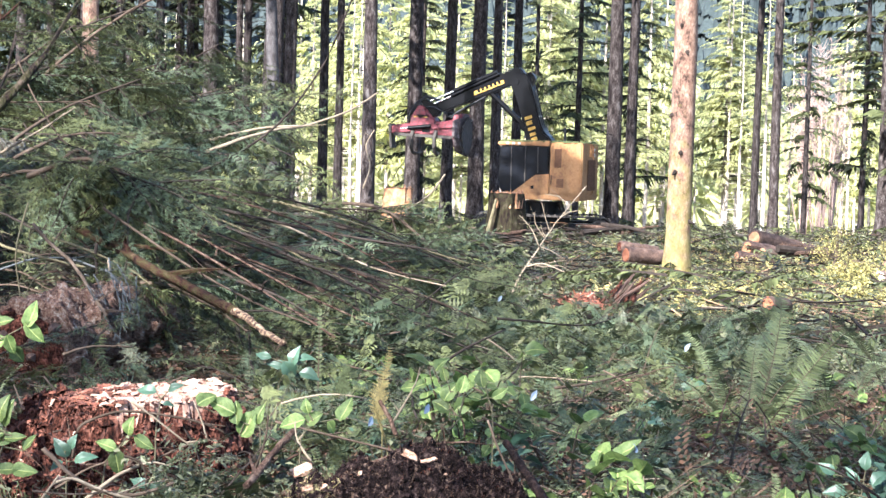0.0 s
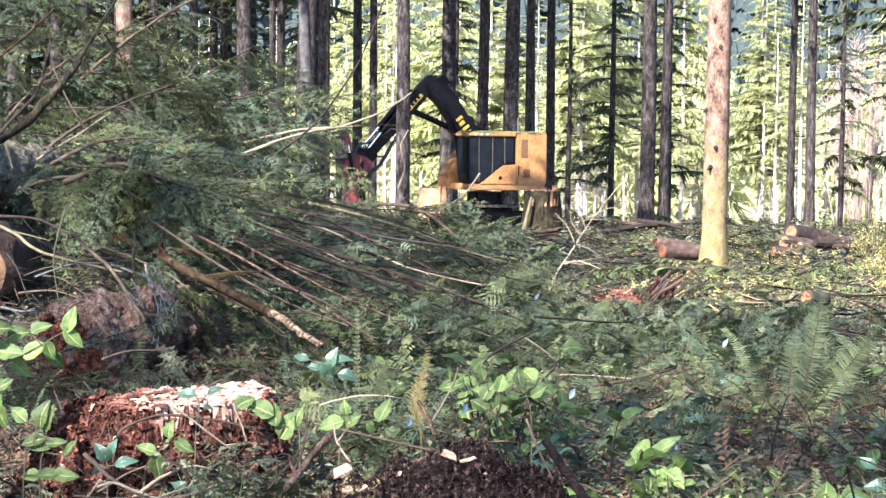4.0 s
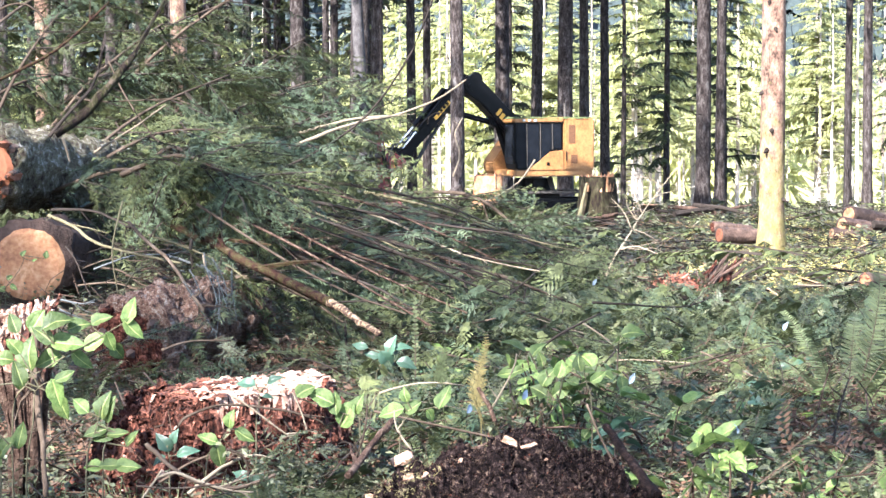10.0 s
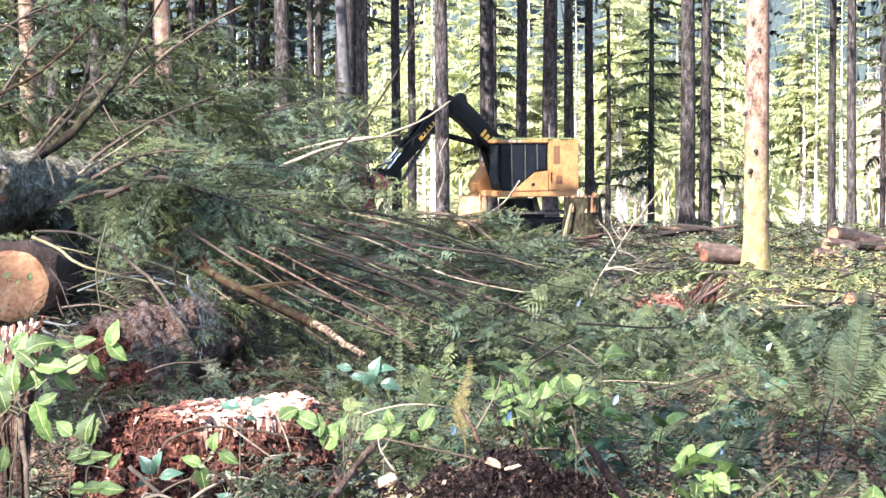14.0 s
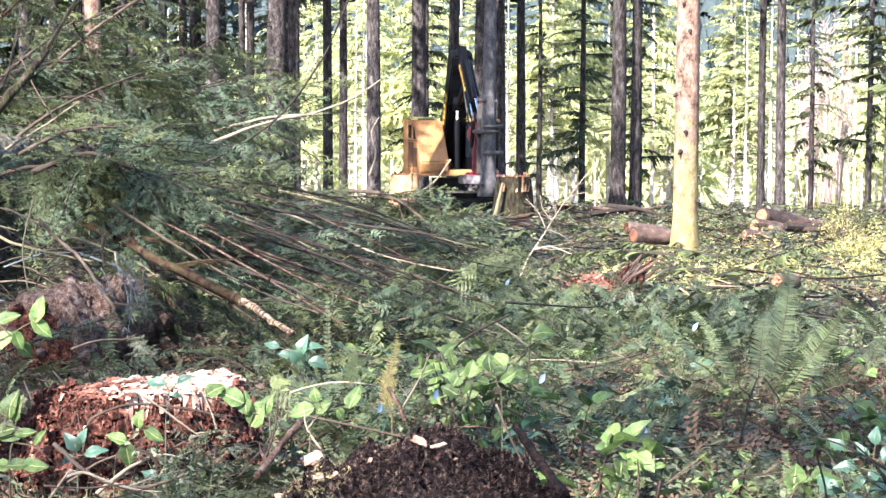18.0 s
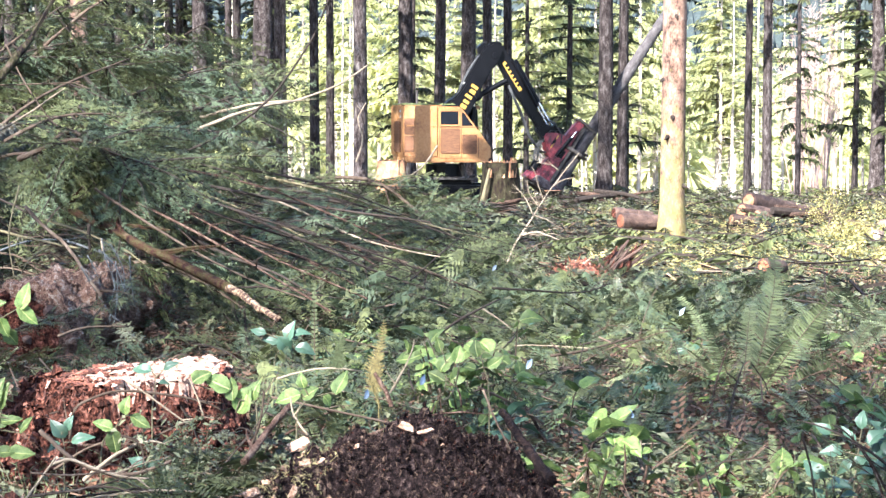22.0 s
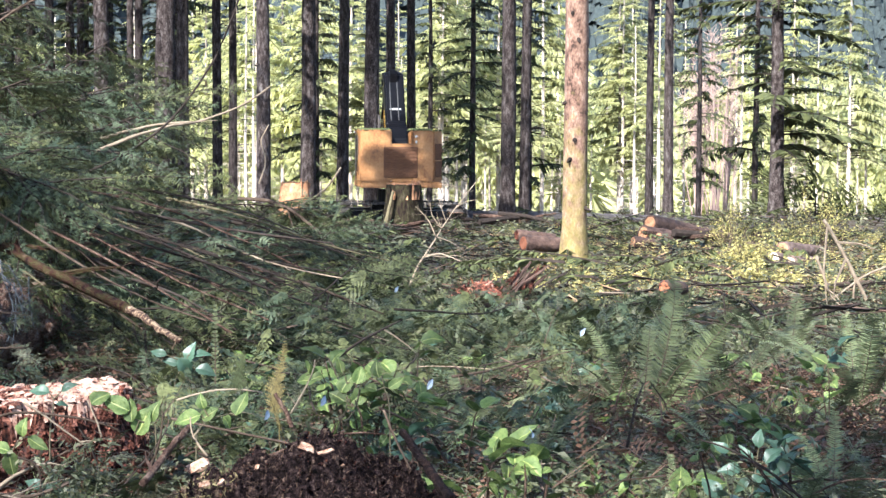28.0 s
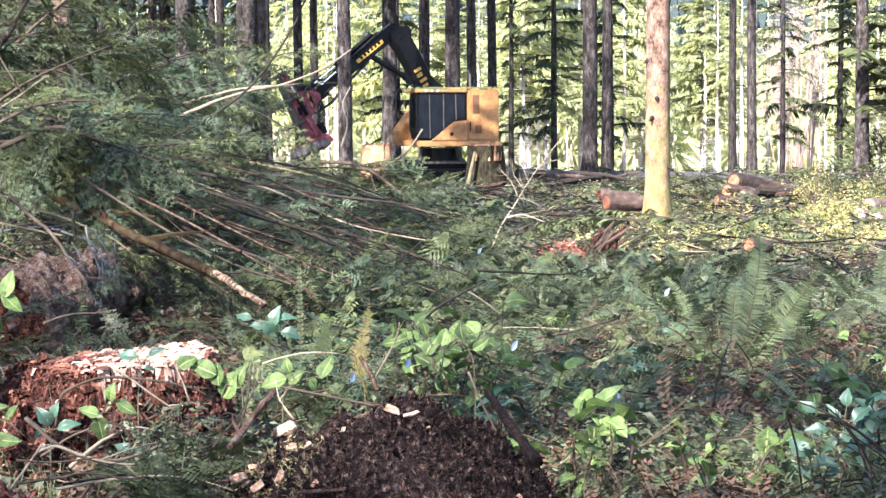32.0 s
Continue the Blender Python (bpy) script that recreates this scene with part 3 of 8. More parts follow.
STAND_DARK = [(16.90, 73.99, 0.30), (18.25, 83.99, 0.13), (6.27, 91.99, 0.17), (9.28, 94.99, 0.15), (18.72, 99.99, 0.15), (4.59, 99.99, 0.15), (-1.24, 95.99, 0.15), (-21.95, 90.00, 0.16)]
for i, (x, y, r) in enumerate(STAND_LEFT + STAND_RIGHT):
    plant(firs[i % 2], x, y, r / 0.29, 1.0, 67 * i, "standing firs")
for i, (x, y, r) in enumerate(STAND_DARK):
    plant(hemlocks[i % 2], x, y, max(0.55, r / 0.26), 0.9, 101 * i, "standing hemlocks")

# the closed wood behind on the left
rnd = random.Random(17)
for i in range(30):
    y = rnd.uniform(80, 97)
    plant(hemlocks[i % 2] if i % 3 else firs[i % 2], rnd.uniform(-0.33, -0.07) * y, y, rnd.uniform(0.6, 1.0), rnd.uniform(0.7, 1.0), rnd.uniform(0, 360), "standing hemlocks" if i % 3 else "standing firs")

# trunks in full sun
def sunny_trunk(name, label, x, y, r, h, seed):
    rnd = random.Random(seed)
    root = thing(name, label, "tree", pose(x, y, ground(x, y)))
    part("trunk", trunk_data("trunk", h, r, BARK_SUN, rnd, n=24), root)
    for k in range(12):
        z, az = 1.2 + 0.75 * k + rnd.uniform(-0.3, 0.3), rnd.uniform(3.3, 6.1)
        c = Vector((math.cos(az), math.sin(az), 0))
        s = Shape(STICK_DARK)
        rr = r * (1 - 0.82 * z / h)
        s.tube([c * rr * 0.85 + Vector((0, 0, z)), c * rr * 1.04 + Vector((0, 0, z - 0.01)), c * rr * rnd.uniform(1.06, 1.5) + Vector((0, 0, z - 0.05))], [0.05, 0.035, 0.012], 7)
        part("knot", s.data("knot"), root, "dark broken branch stub")
    s = Shape(NEEDLE, STICK_DARK)
    for i in range(60):
        q = i / 60
        needle_branch(s, (0, 0, 15 + 17 * q), rnd.uniform(0, math.tau), 3.6 * (1.05 - q), 0.4, rnd, 0, 1, 7)
    part("crown", s.data("crown"), root)
    return root


LIT = (4.27, 35.00)
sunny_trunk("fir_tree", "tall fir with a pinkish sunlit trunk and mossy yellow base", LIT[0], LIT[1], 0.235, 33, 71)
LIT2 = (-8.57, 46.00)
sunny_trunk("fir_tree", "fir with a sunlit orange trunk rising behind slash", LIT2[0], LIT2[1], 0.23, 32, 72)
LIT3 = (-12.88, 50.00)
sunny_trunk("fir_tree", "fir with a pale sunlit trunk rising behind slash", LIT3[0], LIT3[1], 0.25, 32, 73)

# sunlit young trees beyond the stand
rnd = random.Random(5)
for i in range(108):
    y = rnd.uniform(134, 205)
    x = rnd.uniform(-0.34, 0.36) * y
    k = rnd.choice((0, 1, 1, 2, 3, 3))
    plant(young[k], x, y, rnd.uniform(0.8, 1.25), rnd.uniform(0.75, 1.25), rnd.uniform(0, 360), "young firs beyond the stand")

def bare_bush(x, y, h, wide, seed):
    """A leafless bush: stems that fork into fine pinkish twigs."""
    rnd = random.Random(seed)
    root = thing("bare_bush", "leafless bush with fine pale pink twigs in the sun", "bush", pose(x, y, ground(x, y)))
    for k in range(12):
        s = Shape(TWIG_PINK)
        a = rnd.uniform(0, math.tau)
        e = Vector((math.cos(a) * wide * rnd.random(), math.sin(a) * wide * rnd.random(), h * rnd.uniform(0.6, 1.0)))
        s.tube([(0, 0, -0.1), e * 0.5, e], [0.06, 0.04, 0.01], 5)
        for j in range(40):
            p = e * rnd.uniform(0.55, 1.0)
            q = p + Vector((rnd.uniform(-1, 1), rnd.uniform(-1, 1), rnd.uniform(0.1, 1.2))) * rnd.uniform(0.3, 0.9)
            s.tube([p, p.lerp(q, 0.5) + Vector((rnd.uniform(-0.1, 0.1), 0, 0)), q], [0.022, 0.016, 0.006], 3)
        part("stem", s.data("stem"), root)


for k, (x, y) in enumerate(((22.65, 115.99), (22.46, 119.99), (23.70, 118.00))):
    bare_bush(x, y, 14.5 - 1.5 * k, 2.6, 90 + k)
SUNNY = [(6.27, 120.00), (20.29, 140.00), (-1.67, 150.00), (-9.67, 138.00), (7.01, 127.99), (-5.51, 125.99), (29.96, 144.99), (36.29, 135.99), (16.88, 149.99), (9.41, 146.00), (22.74, 150.00), (-11.35, 148.00), (-23.99, 150.00), (0.66, 141.99), (6.33, 124.00), (-2.40, 126.00), (-7.07, 130.00), (8.37, 132.00), (1.82, 136.00), (-4.31, 140.00), (14.02, 134.00), (20.25, 137.99), (33.14, 139.99), (11.07, 135.99)]
for i, (x, y) in enumerate(SUNNY):
    x, y = x * 1.18, y * 1.18
    plant(sunny_firs[i % 2], x, y, 1.2, 1.05 + 0.14 * (i % 3), 77 * i, "broad sunlit firs")

# unseen firs around and behind the camera, added to cast shade into the view
# points that the added firs must leave in sun
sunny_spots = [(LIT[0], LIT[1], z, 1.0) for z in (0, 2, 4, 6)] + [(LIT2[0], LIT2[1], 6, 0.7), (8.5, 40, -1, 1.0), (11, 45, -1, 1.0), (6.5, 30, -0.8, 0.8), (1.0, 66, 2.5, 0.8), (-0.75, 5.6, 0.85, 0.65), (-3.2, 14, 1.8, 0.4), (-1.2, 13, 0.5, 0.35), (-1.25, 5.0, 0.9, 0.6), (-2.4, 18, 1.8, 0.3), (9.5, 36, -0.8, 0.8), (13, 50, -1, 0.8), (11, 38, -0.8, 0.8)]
rnd = random.Random(9)
tries = [(rnd.uniform(-55, 40), rnd.uniform(-60, 75)) for _ in range(1600)]
taken = []
for x, y in tries:
    if -0.36 * y - 3 < x < 0.40 * y + 3 and y > -4 or math.hypot(x, y) < 5:
        continue
    if not -33 < 0.862 * x - 0.507 * y < 4:
        continue
    if any(math.hypot(x - a, y - b) < 5.2 for a, b in taken):
        continue
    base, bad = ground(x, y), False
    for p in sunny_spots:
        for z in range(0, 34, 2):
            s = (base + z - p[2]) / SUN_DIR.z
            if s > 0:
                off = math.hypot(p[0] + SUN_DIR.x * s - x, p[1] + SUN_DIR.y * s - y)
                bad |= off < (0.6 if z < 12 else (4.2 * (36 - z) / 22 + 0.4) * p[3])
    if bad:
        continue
    taken.append((x, y))
    girth, tall, turn = rnd.uniform(0.8, 1.2), rnd.uniform(0.9, 1.1), rnd.uniform(0, 360)
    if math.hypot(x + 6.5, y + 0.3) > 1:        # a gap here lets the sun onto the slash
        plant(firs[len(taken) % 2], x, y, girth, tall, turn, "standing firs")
    if len(taken) > 55:
        break


# two more unseen firs, set where their crowns shade the near floor
for k, (x, y, girth) in enumerate(((-9.7, -15.7, 0.86), (-6.28, -7.91, 0.58))):
    plant(firs[k % 2], x, y, girth, 1.0, 50 * k, "standing firs")


def sunny_woods():
    """Sunlit wood closing the clearing, one mass of small conifers."""
    rnd = random.Random(13)
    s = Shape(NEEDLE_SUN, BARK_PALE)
    for i in range(360):
        y = rnd.uniform(196, 262)
        x = rnd.uniform(-0.36, 0.38) * y
        z, h = ground(x, y), rnd.uniform(13, 23)
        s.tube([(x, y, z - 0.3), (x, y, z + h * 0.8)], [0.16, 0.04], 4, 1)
        for k in range(40):
            q = 0.26 + 0.74 * (k + rnd.random()) / 40
            a, ln = rnd.uniform(0, math.tau), 0.25 * h * (1.05 - q) * rnd.uniform(0.5, 1.2) + 0.25
            c, e = Vector((x, y, z + h * q)), Vector((math.cos(a), math.sin(a), rnd.uniform(-0.5, 0.05)))
            n = Vector((-math.sin(a), math.cos(a), 0)) * ln
            for g in (-0.5, 0.1, 0.55):
                t = c + e * ln * rnd.uniform(0.7, 1.1) + n * g - Vector((0, 0, rnd.uniform(0.1, 0.5) * ln))
                s.add([tuple(c + e * ln * 0.2), tuple(c + e * ln * 0.6 + n * g * 0.2), tuple(t)], [(0, 1, 2)])
                s.add([tuple(c + e * ln * 0.5 + n * g * 0.3), tuple(t + n * 0.22), tuple(t - Vector((0, 0, 0.35 * ln)))], [(0, 1, 2)])
    thing("sunny_woods", "sunlit yellow-green conifer woods beyond the young firs", "woods", data=s.data("sunny_woods"), kind="stuff")


sunny_woods()


def far_woods():
    """The wooded slope far behind, one mass of spiky conifers."""
    rnd = random.Random(12)
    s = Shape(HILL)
    for i in range(2600):
        y = rnd.uniform(270, 640)
        x = rnd.uniform(-0.42, 0.42) * y
        z, h = ground(x, y) - 0.5, rnd.uniform(9, 20)
        for t in range(4):
            zb, zt, rr = z + h * (0.12 + 0.2 * t), z + h * (0.42 + 0.2 * t), h * 0.17 * (1 - 0.2 * t)
            ring = []
            for j in range(7):
                a, q = j * math.tau / 7 + t + i, rr * rnd.uniform(0.55, 1.25)
                ring.append((x + q * math.cos(a), y + q * math.sin(a), zb - rnd.uniform(0, 0.06) * h))
            s.add(ring + [(x, y, zt)], [(j, (j + 1) % 7, 7) for j in range(7)])
    thing("far_woods", "distant grey-green conifer woods covering a hillside", "woods", data=s.data("far_woods"), kind="stuff")


far_woods()
# ---- feller buncher ----
BASE_Z = -1.56
machine = thing("feller_buncher", "yellow tracked feller buncher with black boom and red felling head", "forestry machine")


def build_undercarriage():
    for sg, word in ((-1, "near"), (1, "far")):
        y = sg * 1.3
        frame_ob = part("track_frame", solid("track_frame", BLACK, [(-2.0, 0.3), (2.0, 0.3), (2.1, 0.55), (1.7, 0.72), (-1.7, 0.72), (-2.1, 0.55)], y - 0.2, y + 0.2), machine)
        shoe = block("track_shoe", TRACK, -0.10, 0.10, -0.3, 0.3, -0.03, 0.03, 0.01)
        bm = bmesh.new()
        bm.from_mesh(shoe)
        bmesh.ops.create_cube(bm, size=1, matrix=Matrix.Translation((0, 0, 0.045)) @ Matrix.Diagonal((0.03, 0.58, 0.05, 1)))
        bm.to_mesh(shoe)
        bm.free()
        loop = 2 * 3.9 + math.pi * 0.9
        count = 46
        for i in range(count):
            d = loop * i / count
            if d < 3.9:
                x, z, a = -1.95 + d, 0.94, 0
            elif d < 3.9 + math.pi * 0.45:
                a = (d - 3.9) / 0.45
                x, z = 1.95 + 0.45 * math.sin(a), 0.49 + 0.45 * math.cos(a)
            elif d < 7.8 + math.pi * 0.45:
                x, z, a = 1.95 - (d - 3.9 - math.pi * 0.45), 0.04, math.pi
            else:
                a = math.pi + (d - 7.8 - math.pi * 0.45) / 0.45
                x, z = -1.95 + 0.45 * math.sin(a), 0.49 + 0.45 * math.cos(a)
            part("track_shoe", shoe, frame_ob, "", pose(x, y, z, 0, math.degrees(a), 0))
        for x, r, nm in ((-1.95, 0.40, "sprocket"), (1.95, 0.38, "idler")):
            part(nm, rod(nm, TRACK, (x, y - 0.14, 0.49), (x, y + 0.14, 0.49), r, 20), frame_ob)
        roll = rod("track_roller", TRACK, (0, -0.16, 0), (0, 0.16, 0), 0.13, 12)
        for i in range(7):
            part("track_roller", roll, frame_ob, "", pose(-1.5 + 0.5 * i, y, 0.2))
    part("car_body", block("car_body", BLACK, -0.9, 0.9, -1.05, 1.05, 0.55, 0.98, 0.08), machine)
    part("leveling_ram", rod("leveling_ram", TRACK, (0.75, -0.7, 0.8), (0.55, -0.5, 1.42), 0.09), machine)
    part("leveling_ram", rod("leveling_ram", TRACK, (0.75, 0.7, 0.8), (0.55, 0.5, 1.42), 0.09), machine)
    part("turntable", rod("turntable", BLACK, (0, 0, 0.95), (0, 0, 1.42), 0.68, 28), machine)


build_undercarriage()
upper = part("upper_structure", block("upper_structure", YELLOW, -1.85, 1.42, -1.48, 1.48, 1.40, 1.60), machine, "yellow revolving deck")


def build_upper():
    u = upper
    rear = part("rear_hood", block("rear_hood", YELLOW, -1.92, -0.62, 0.36, 1.5, 1.58, 3.26, 0.05), u)
    part("rear_hood", solid("rear_hood", YELLOW, [(-1.9, 1.58), (-0.62, 1.58), (-0.62, 3.24), (-1.9, 3.24)], -1.18, -0.38, 0.05), u)
    bm = bmesh.new()
    low = [(-1.9, -1.18), (-1.5, -1.5), (-0.62, -1.5), (-0.62, -1.185)]
    a, b = [bm.verts.new((x, y, 1.58)) for x, y in low], [bm.verts.new((x, y, 3.22)) for x, y in low]
    bm.faces.new(a), bm.faces.new(b)
    for i in range(4):
        bm.faces.new((a[i], a[(i + 1) % 4], b[(i + 1) % 4], b[i]))
    bmesh.ops.recalc_face_normals(bm, faces=bm.faces)
    bmesh.ops.bevel(bm, geom=list(bm.edges), offset=0.03, segments=2, affect="EDGES")
    me = bpy.data.meshes.new("corner_panel")
    bm.to_mesh(me), bm.free(), me.materials.append(YELLOW)
    corner = part("corner_panel", me, u)
    for z in (2.0, 2.56):
        v = block("louver", GRILLE, -0.22, 0.22, -0.012, 0.012, -0.26, 0.26, 0.006)
        part("louver", v, corner, "rusty brown vent", pose(-1.71, -1.35, z, 0, 0, -39))
    part("rear_panel", block("rear_panel", YELLOW, -1.88, -0.62, -0.40, 0.38, 1.58, 2.82, 0.04), u)
    part("rear_grille", block("rear_grille", GRILLE, -1.95, -1.86, -0.58, 0.66, 1.72, 2.72, 0.02), u, "rusty brown radiator grille")
    bars = block("grille_bar", GRILLE, -1.975, -1.94, -0.56, 0.64, -0.015, 0.015, 0.005)
    for i in range(8):
        part("grille_bar", bars, u, "", pose(0, 0, 1.82 + 0.115 * i))
    lamp = rod("rear_lamp", LAMP, (-1.94, 0, 0), (-1.9, 0, 0), 0.045, 10)
    part("rear_lamp", lamp, u, "", pose(0, -0.52, 3.05))
    part("rear_lamp", lamp, u, "", pose(0, -0.52, 2.88))
    # hood on the right side, sloping to the front
    hood = part("side_hood", solid("side_hood", YELLOW, [(-0.6, 1.5), (1.5, 1.5), (1.55, 1.85), (0.75, 2.72), (0.3, 3.2), (-0.6, 3.2)], -1.5, -0.42, 0.05), u)
    part("hood_panel", block("hood_panel", GRILLE, -0.5, 0.28, -1.525, -1.49, 1.68, 2.5, 0.02), hood, "rusty perforated panel")
    part("hood_panel", block("hood_panel", GRILLE, 0.36, 0.95, -1.525, -1.49, 1.68, 2.3, 0.02), hood, "rusty perforated panel")
    part("hood_opening", block("hood_opening", GLASS, -0.5, 0.2, -1.522, -1.49, 2.62, 3.04, 0.01), hood, "dark side window")
    for x0, x1, z0, z1 in ((-0.56, 0.26, 3.04, 3.09), (-0.56, 0.26, 2.57, 2.62), (-0.56, -0.5, 2.62, 3.04), (0.2, 0.26, 2.62, 3.04)):
        part("window_trim", block("window_trim", YELLOW, x0, x1, -1.54, -1.5, z0, z1, 0.008), hood)
    part("quarter_window", solid("quarter_window", GLASS, [(0.34, 2.58), (0.80, 2.58), (0.66, 2.72), (0.42, 3.0), (0.34, 3.0)], -1.516, -1.49, 0.006), hood, "dark quarter glass")
    for x in (-0.56, 0.31, 1.0):
        part("panel_seam", block("panel_seam", GRILLE, x, x + 0.025, -1.508, -1.495, 1.55, 2.5 if x < 0.9 else 2.2, 0.003), hood)
    part("panel_seam", block("panel_seam", GRILLE, -0.56, 1.1, -1.508, -1.495, 2.525, 2.55, 0.003), hood)
    part("hood_rim", block("hood_rim", YELLOW, -1.86, -0.64, -1.525, -1.49, 2.55, 2.6, 0.01), hood)
    # cab on the left side
    cab = part("cab", solid("cab", BLACK, [(-0.58, 1.62), (1.36, 1.62), (1.46, 2.0), (1.42, 3.14), (-0.58, 3.14)], 0.42, 1.44, 0.04), u, "black-framed operator cab")
    part("cab_roof", solid("cab_roof", YELLOW, [(-0.6, 3.13), (1.5, 3.13), (1.52, 3.24), (-0.6, 3.3)], 0.38, 1.5, 0.03), cab)
    part("side_window", solid("side_window", GLASS, [(0.42, 1.68), (1.34, 1.68), (1.4, 2.0), (1.36, 3.06), (0.42, 3.06)], 1.43, 1.462, 0.008), cab, "dark side glass")
    part("side_window", solid("side_window", GLASS, [(-0.5, 2.3), (-0.12, 2.3), (0.34, 1.95), (0.34, 3.06), (-0.5, 3.06)], 1.43, 1.462, 0.008), cab, "dark side glass")
    part("door_panel", solid("door_panel", YELLOW, [(-0.6, 1.6), (0.9, 1.6), (-0.05, 2.2), (-0.6, 2.24)], 1.42, 1.49, 0.012), cab)
    part("window_post", solid("window_post", TRACK, [(0.36, 1.66), (0.40, 1.66), (0.40, 3.1), (0.36, 3.1)], 1.455, 1.48, 0.006), cab, "grey guard bar")
    part("window_post", solid("window_post", TRACK, [(-0.16, 2.26), (-0.12, 2.26), (-0.10, 3.1), (-0.14, 3.1)], 1.455, 1.48, 0.006), cab, "grey guard bar")
    part("window_post", solid("window_post", TRACK, [(0.92, 1.66), (0.95, 1.66), (0.97, 3.1), (0.94, 3.1)], 1.455, 1.48, 0.006), cab, "grey guard bar")
    part("front_window", solid("front_window", GLASS, [(1.39, 1.75), (1.475, 2.0), (1.44, 3.05), (1.38, 3.05)], 0.5, 1.38, 0.008), cab, "dark front glass")
    part("inner_window", block("inner_window", GLASS, -0.2, 1.2, 0.39, 0.425, 2.0, 3.05, 0.008), cab, "dark glass")
    lamp2 = block("roof_lamp", LAMP, -0.055, 0.055, 1.49, 1.53, 3.16, 3.23, 0.008)
    for x in (1.1, 0.86, 0.62):
        part("roof_lamp", lamp2, cab, "small work lamp", pose(x, 0, 0))
    vent = block("side_vent", GRILLE, -0.14, 0.14, 1.495, 1.512, -0.3, 0.3, 0.008)
    part("side_vent", vent, rear, "brown vent", pose(-0.95, 0, 2.75))
    part("side_vent", block("side_vent", GRILLE, -0.14, 0.14, 1.495, 1.512, -0.14, 0.14, 0.008), rear, "brown vent", pose(-1.05, 0, 1.95))
    part("handle", rod("handle", BLACK, (-0.7, 1.53, 1.9), (-0.7, 1.53, 2.2), 0.02, 8), rear)
    part("door_latch", block("door_latch", BLACK, 0.0, 0.12, 1.49, 1.51, 1.75, 1.85, 0.005), cab)
    # needles and moss lying on the roof
    rnd = random.Random(3)
    s = Shape(MOSS)
    for i in range(900):
        x, y = rnd.uniform(-1.85, 1.45), rnd.uniform(-1.1, 1.45)
        if -0.42 < y < 0.4 or (y < 0 and x > 0.2):
            continue
        r = rnd.uniform(0.04, 0.13)
        s.add([(x + r * math.cos(a) * rnd.uniform(0.6, 1.3), y + r * math.sin(a), 3.25) for a in (0, 1.26, 2.5, 3.8, 5.0)] + [(x, y, 3.25 + r * 0.6)], [(j, (j + 1) % 5, 5) for j in range(5)])
    tagged(part("roof_litter", s.data("roof_litter"), u, "moss and fallen needles"), kind="stuff")
    part("exhaust", rod("exhaust", TRACK, (-1.0, 0.75, 3.2), (-1.0, 0.75, 3.75), 0.05, 12), u)


build_upper()
upper.scale = (0.88, 0.95, 1.07)

BOOM_L, STICK_L, FOOT = 3.75, 3.7, (-0.2, 2.25)


def build_boom():
    # local x runs from the foot to the elbow, z is the outer side
    b = part("boom", solid("boom", BLACK, [(-0.25, -0.3), (0.6, -0.46), (1.5, -0.42), (2.4, -0.28), (3.0, -0.24), (3.4, -0.32), (3.78, -0.24), (3.92, 0.04), (3.84, 0.34), (3.62, 0.56), (3.3, 0.56), (2.7, 0.52), (2.0, 0.44), (1.55, 0.48), (1.3, 0.66), (0.7, 0.72), (-0.25, 0.4)], -0.40, 0.40, 0.06), machine, "black curved main boom")
    for y in (-0.412, 0.412):
        for i in range(8):
            w = 0.075 + 0.02 * (i % 3 == 0)
            me = block("lettering", LETTER, 0.75 + 0.2 * i, 0.75 + 0.2 * i + w * 1.45, y - 0.006, y + 0.006, -0.15 if i else -0.18, 0.12 + 0.07 * (i in (0, 5, 7)), 0.004)
            part("lettering", me, b, "yellow lettering bar")
    part("pin", rod("pin", BLACK, (3.55, -0.44, 0.0), (3.55, 0.44, 0.0), 0.12), b)
    part("pin", rod("pin", BLACK, (2.0, -0.44, -0.28), (2.0, 0.44, -0.28), 0.10), b)
    part("ram_lug", solid("ram_lug", BLACK, [(1.75, -0.3), (2.3, -0.28), (2.15, -0.55), (1.9, -0.55)], -0.2, 0.2, 0.03), b)
    part("elbow_guard", solid("elbow_guard", BLACK, [(3.2, 0.5), (3.75, 0.42), (3.7, 0.72), (3.45, 0.8)], -0.16, 0.16, 0.03), b)
    for x in (0.9, 2.1, 2.9):
        part("boom_band", block("boom_band", LAMP, x, x + 0.07, -0.22, 0.22, 0.3 if x < 1 else 0.42, 0.49 if x > 1 else 0.36, 0.004), b, "pale band across the boom")
    part("hose", tube_data("hose", [(0.3, 0.15, 0.32), (1.6, 0.18, 0.44), (2.7, 0.18, 0.55), (3.5, 0.16, 0.52), (3.9, 0.1, 0.2)], 0.03), b)
    part("hose", tube_data("hose", [(0.3, -0.1, 0.32), (1.6, -0.12, 0.44), (2.7, -0.12, 0.56), (3.5, -0.12, 0.54), (3.95, -0.1, 0.2)], 0.03), b)
    s = part("stick", solid("stick", BLACK, [(-0.35, -0.1), (-0.2, 0.28), (0.3, 0.3), (1.8, 0.2), (3.3, 0.12), (3.6, 0.08), (3.6, -0.12), (3.2, -0.2), (1.6, -0.26), (0.2, -0.24)], -0.17, 0.17, 0.04), machine, "black stick arm")
    for y in (-0.182, 0.182):
        part("stripe", block("stripe", LETTER, 0.45, 1.55, y - 0.006, y + 0.006, -0.09, 0.05, 0.004), s, "dull yellow stripe with dark mark")
        for i in range(6):
            part("stripe_mark", block("stripe_mark", BLACK, 0.56 + 0.15 * i, 0.65 + 0.15 * i, y - 0.009, y + 0.009, -0.05, 0.05, 0.002), s)
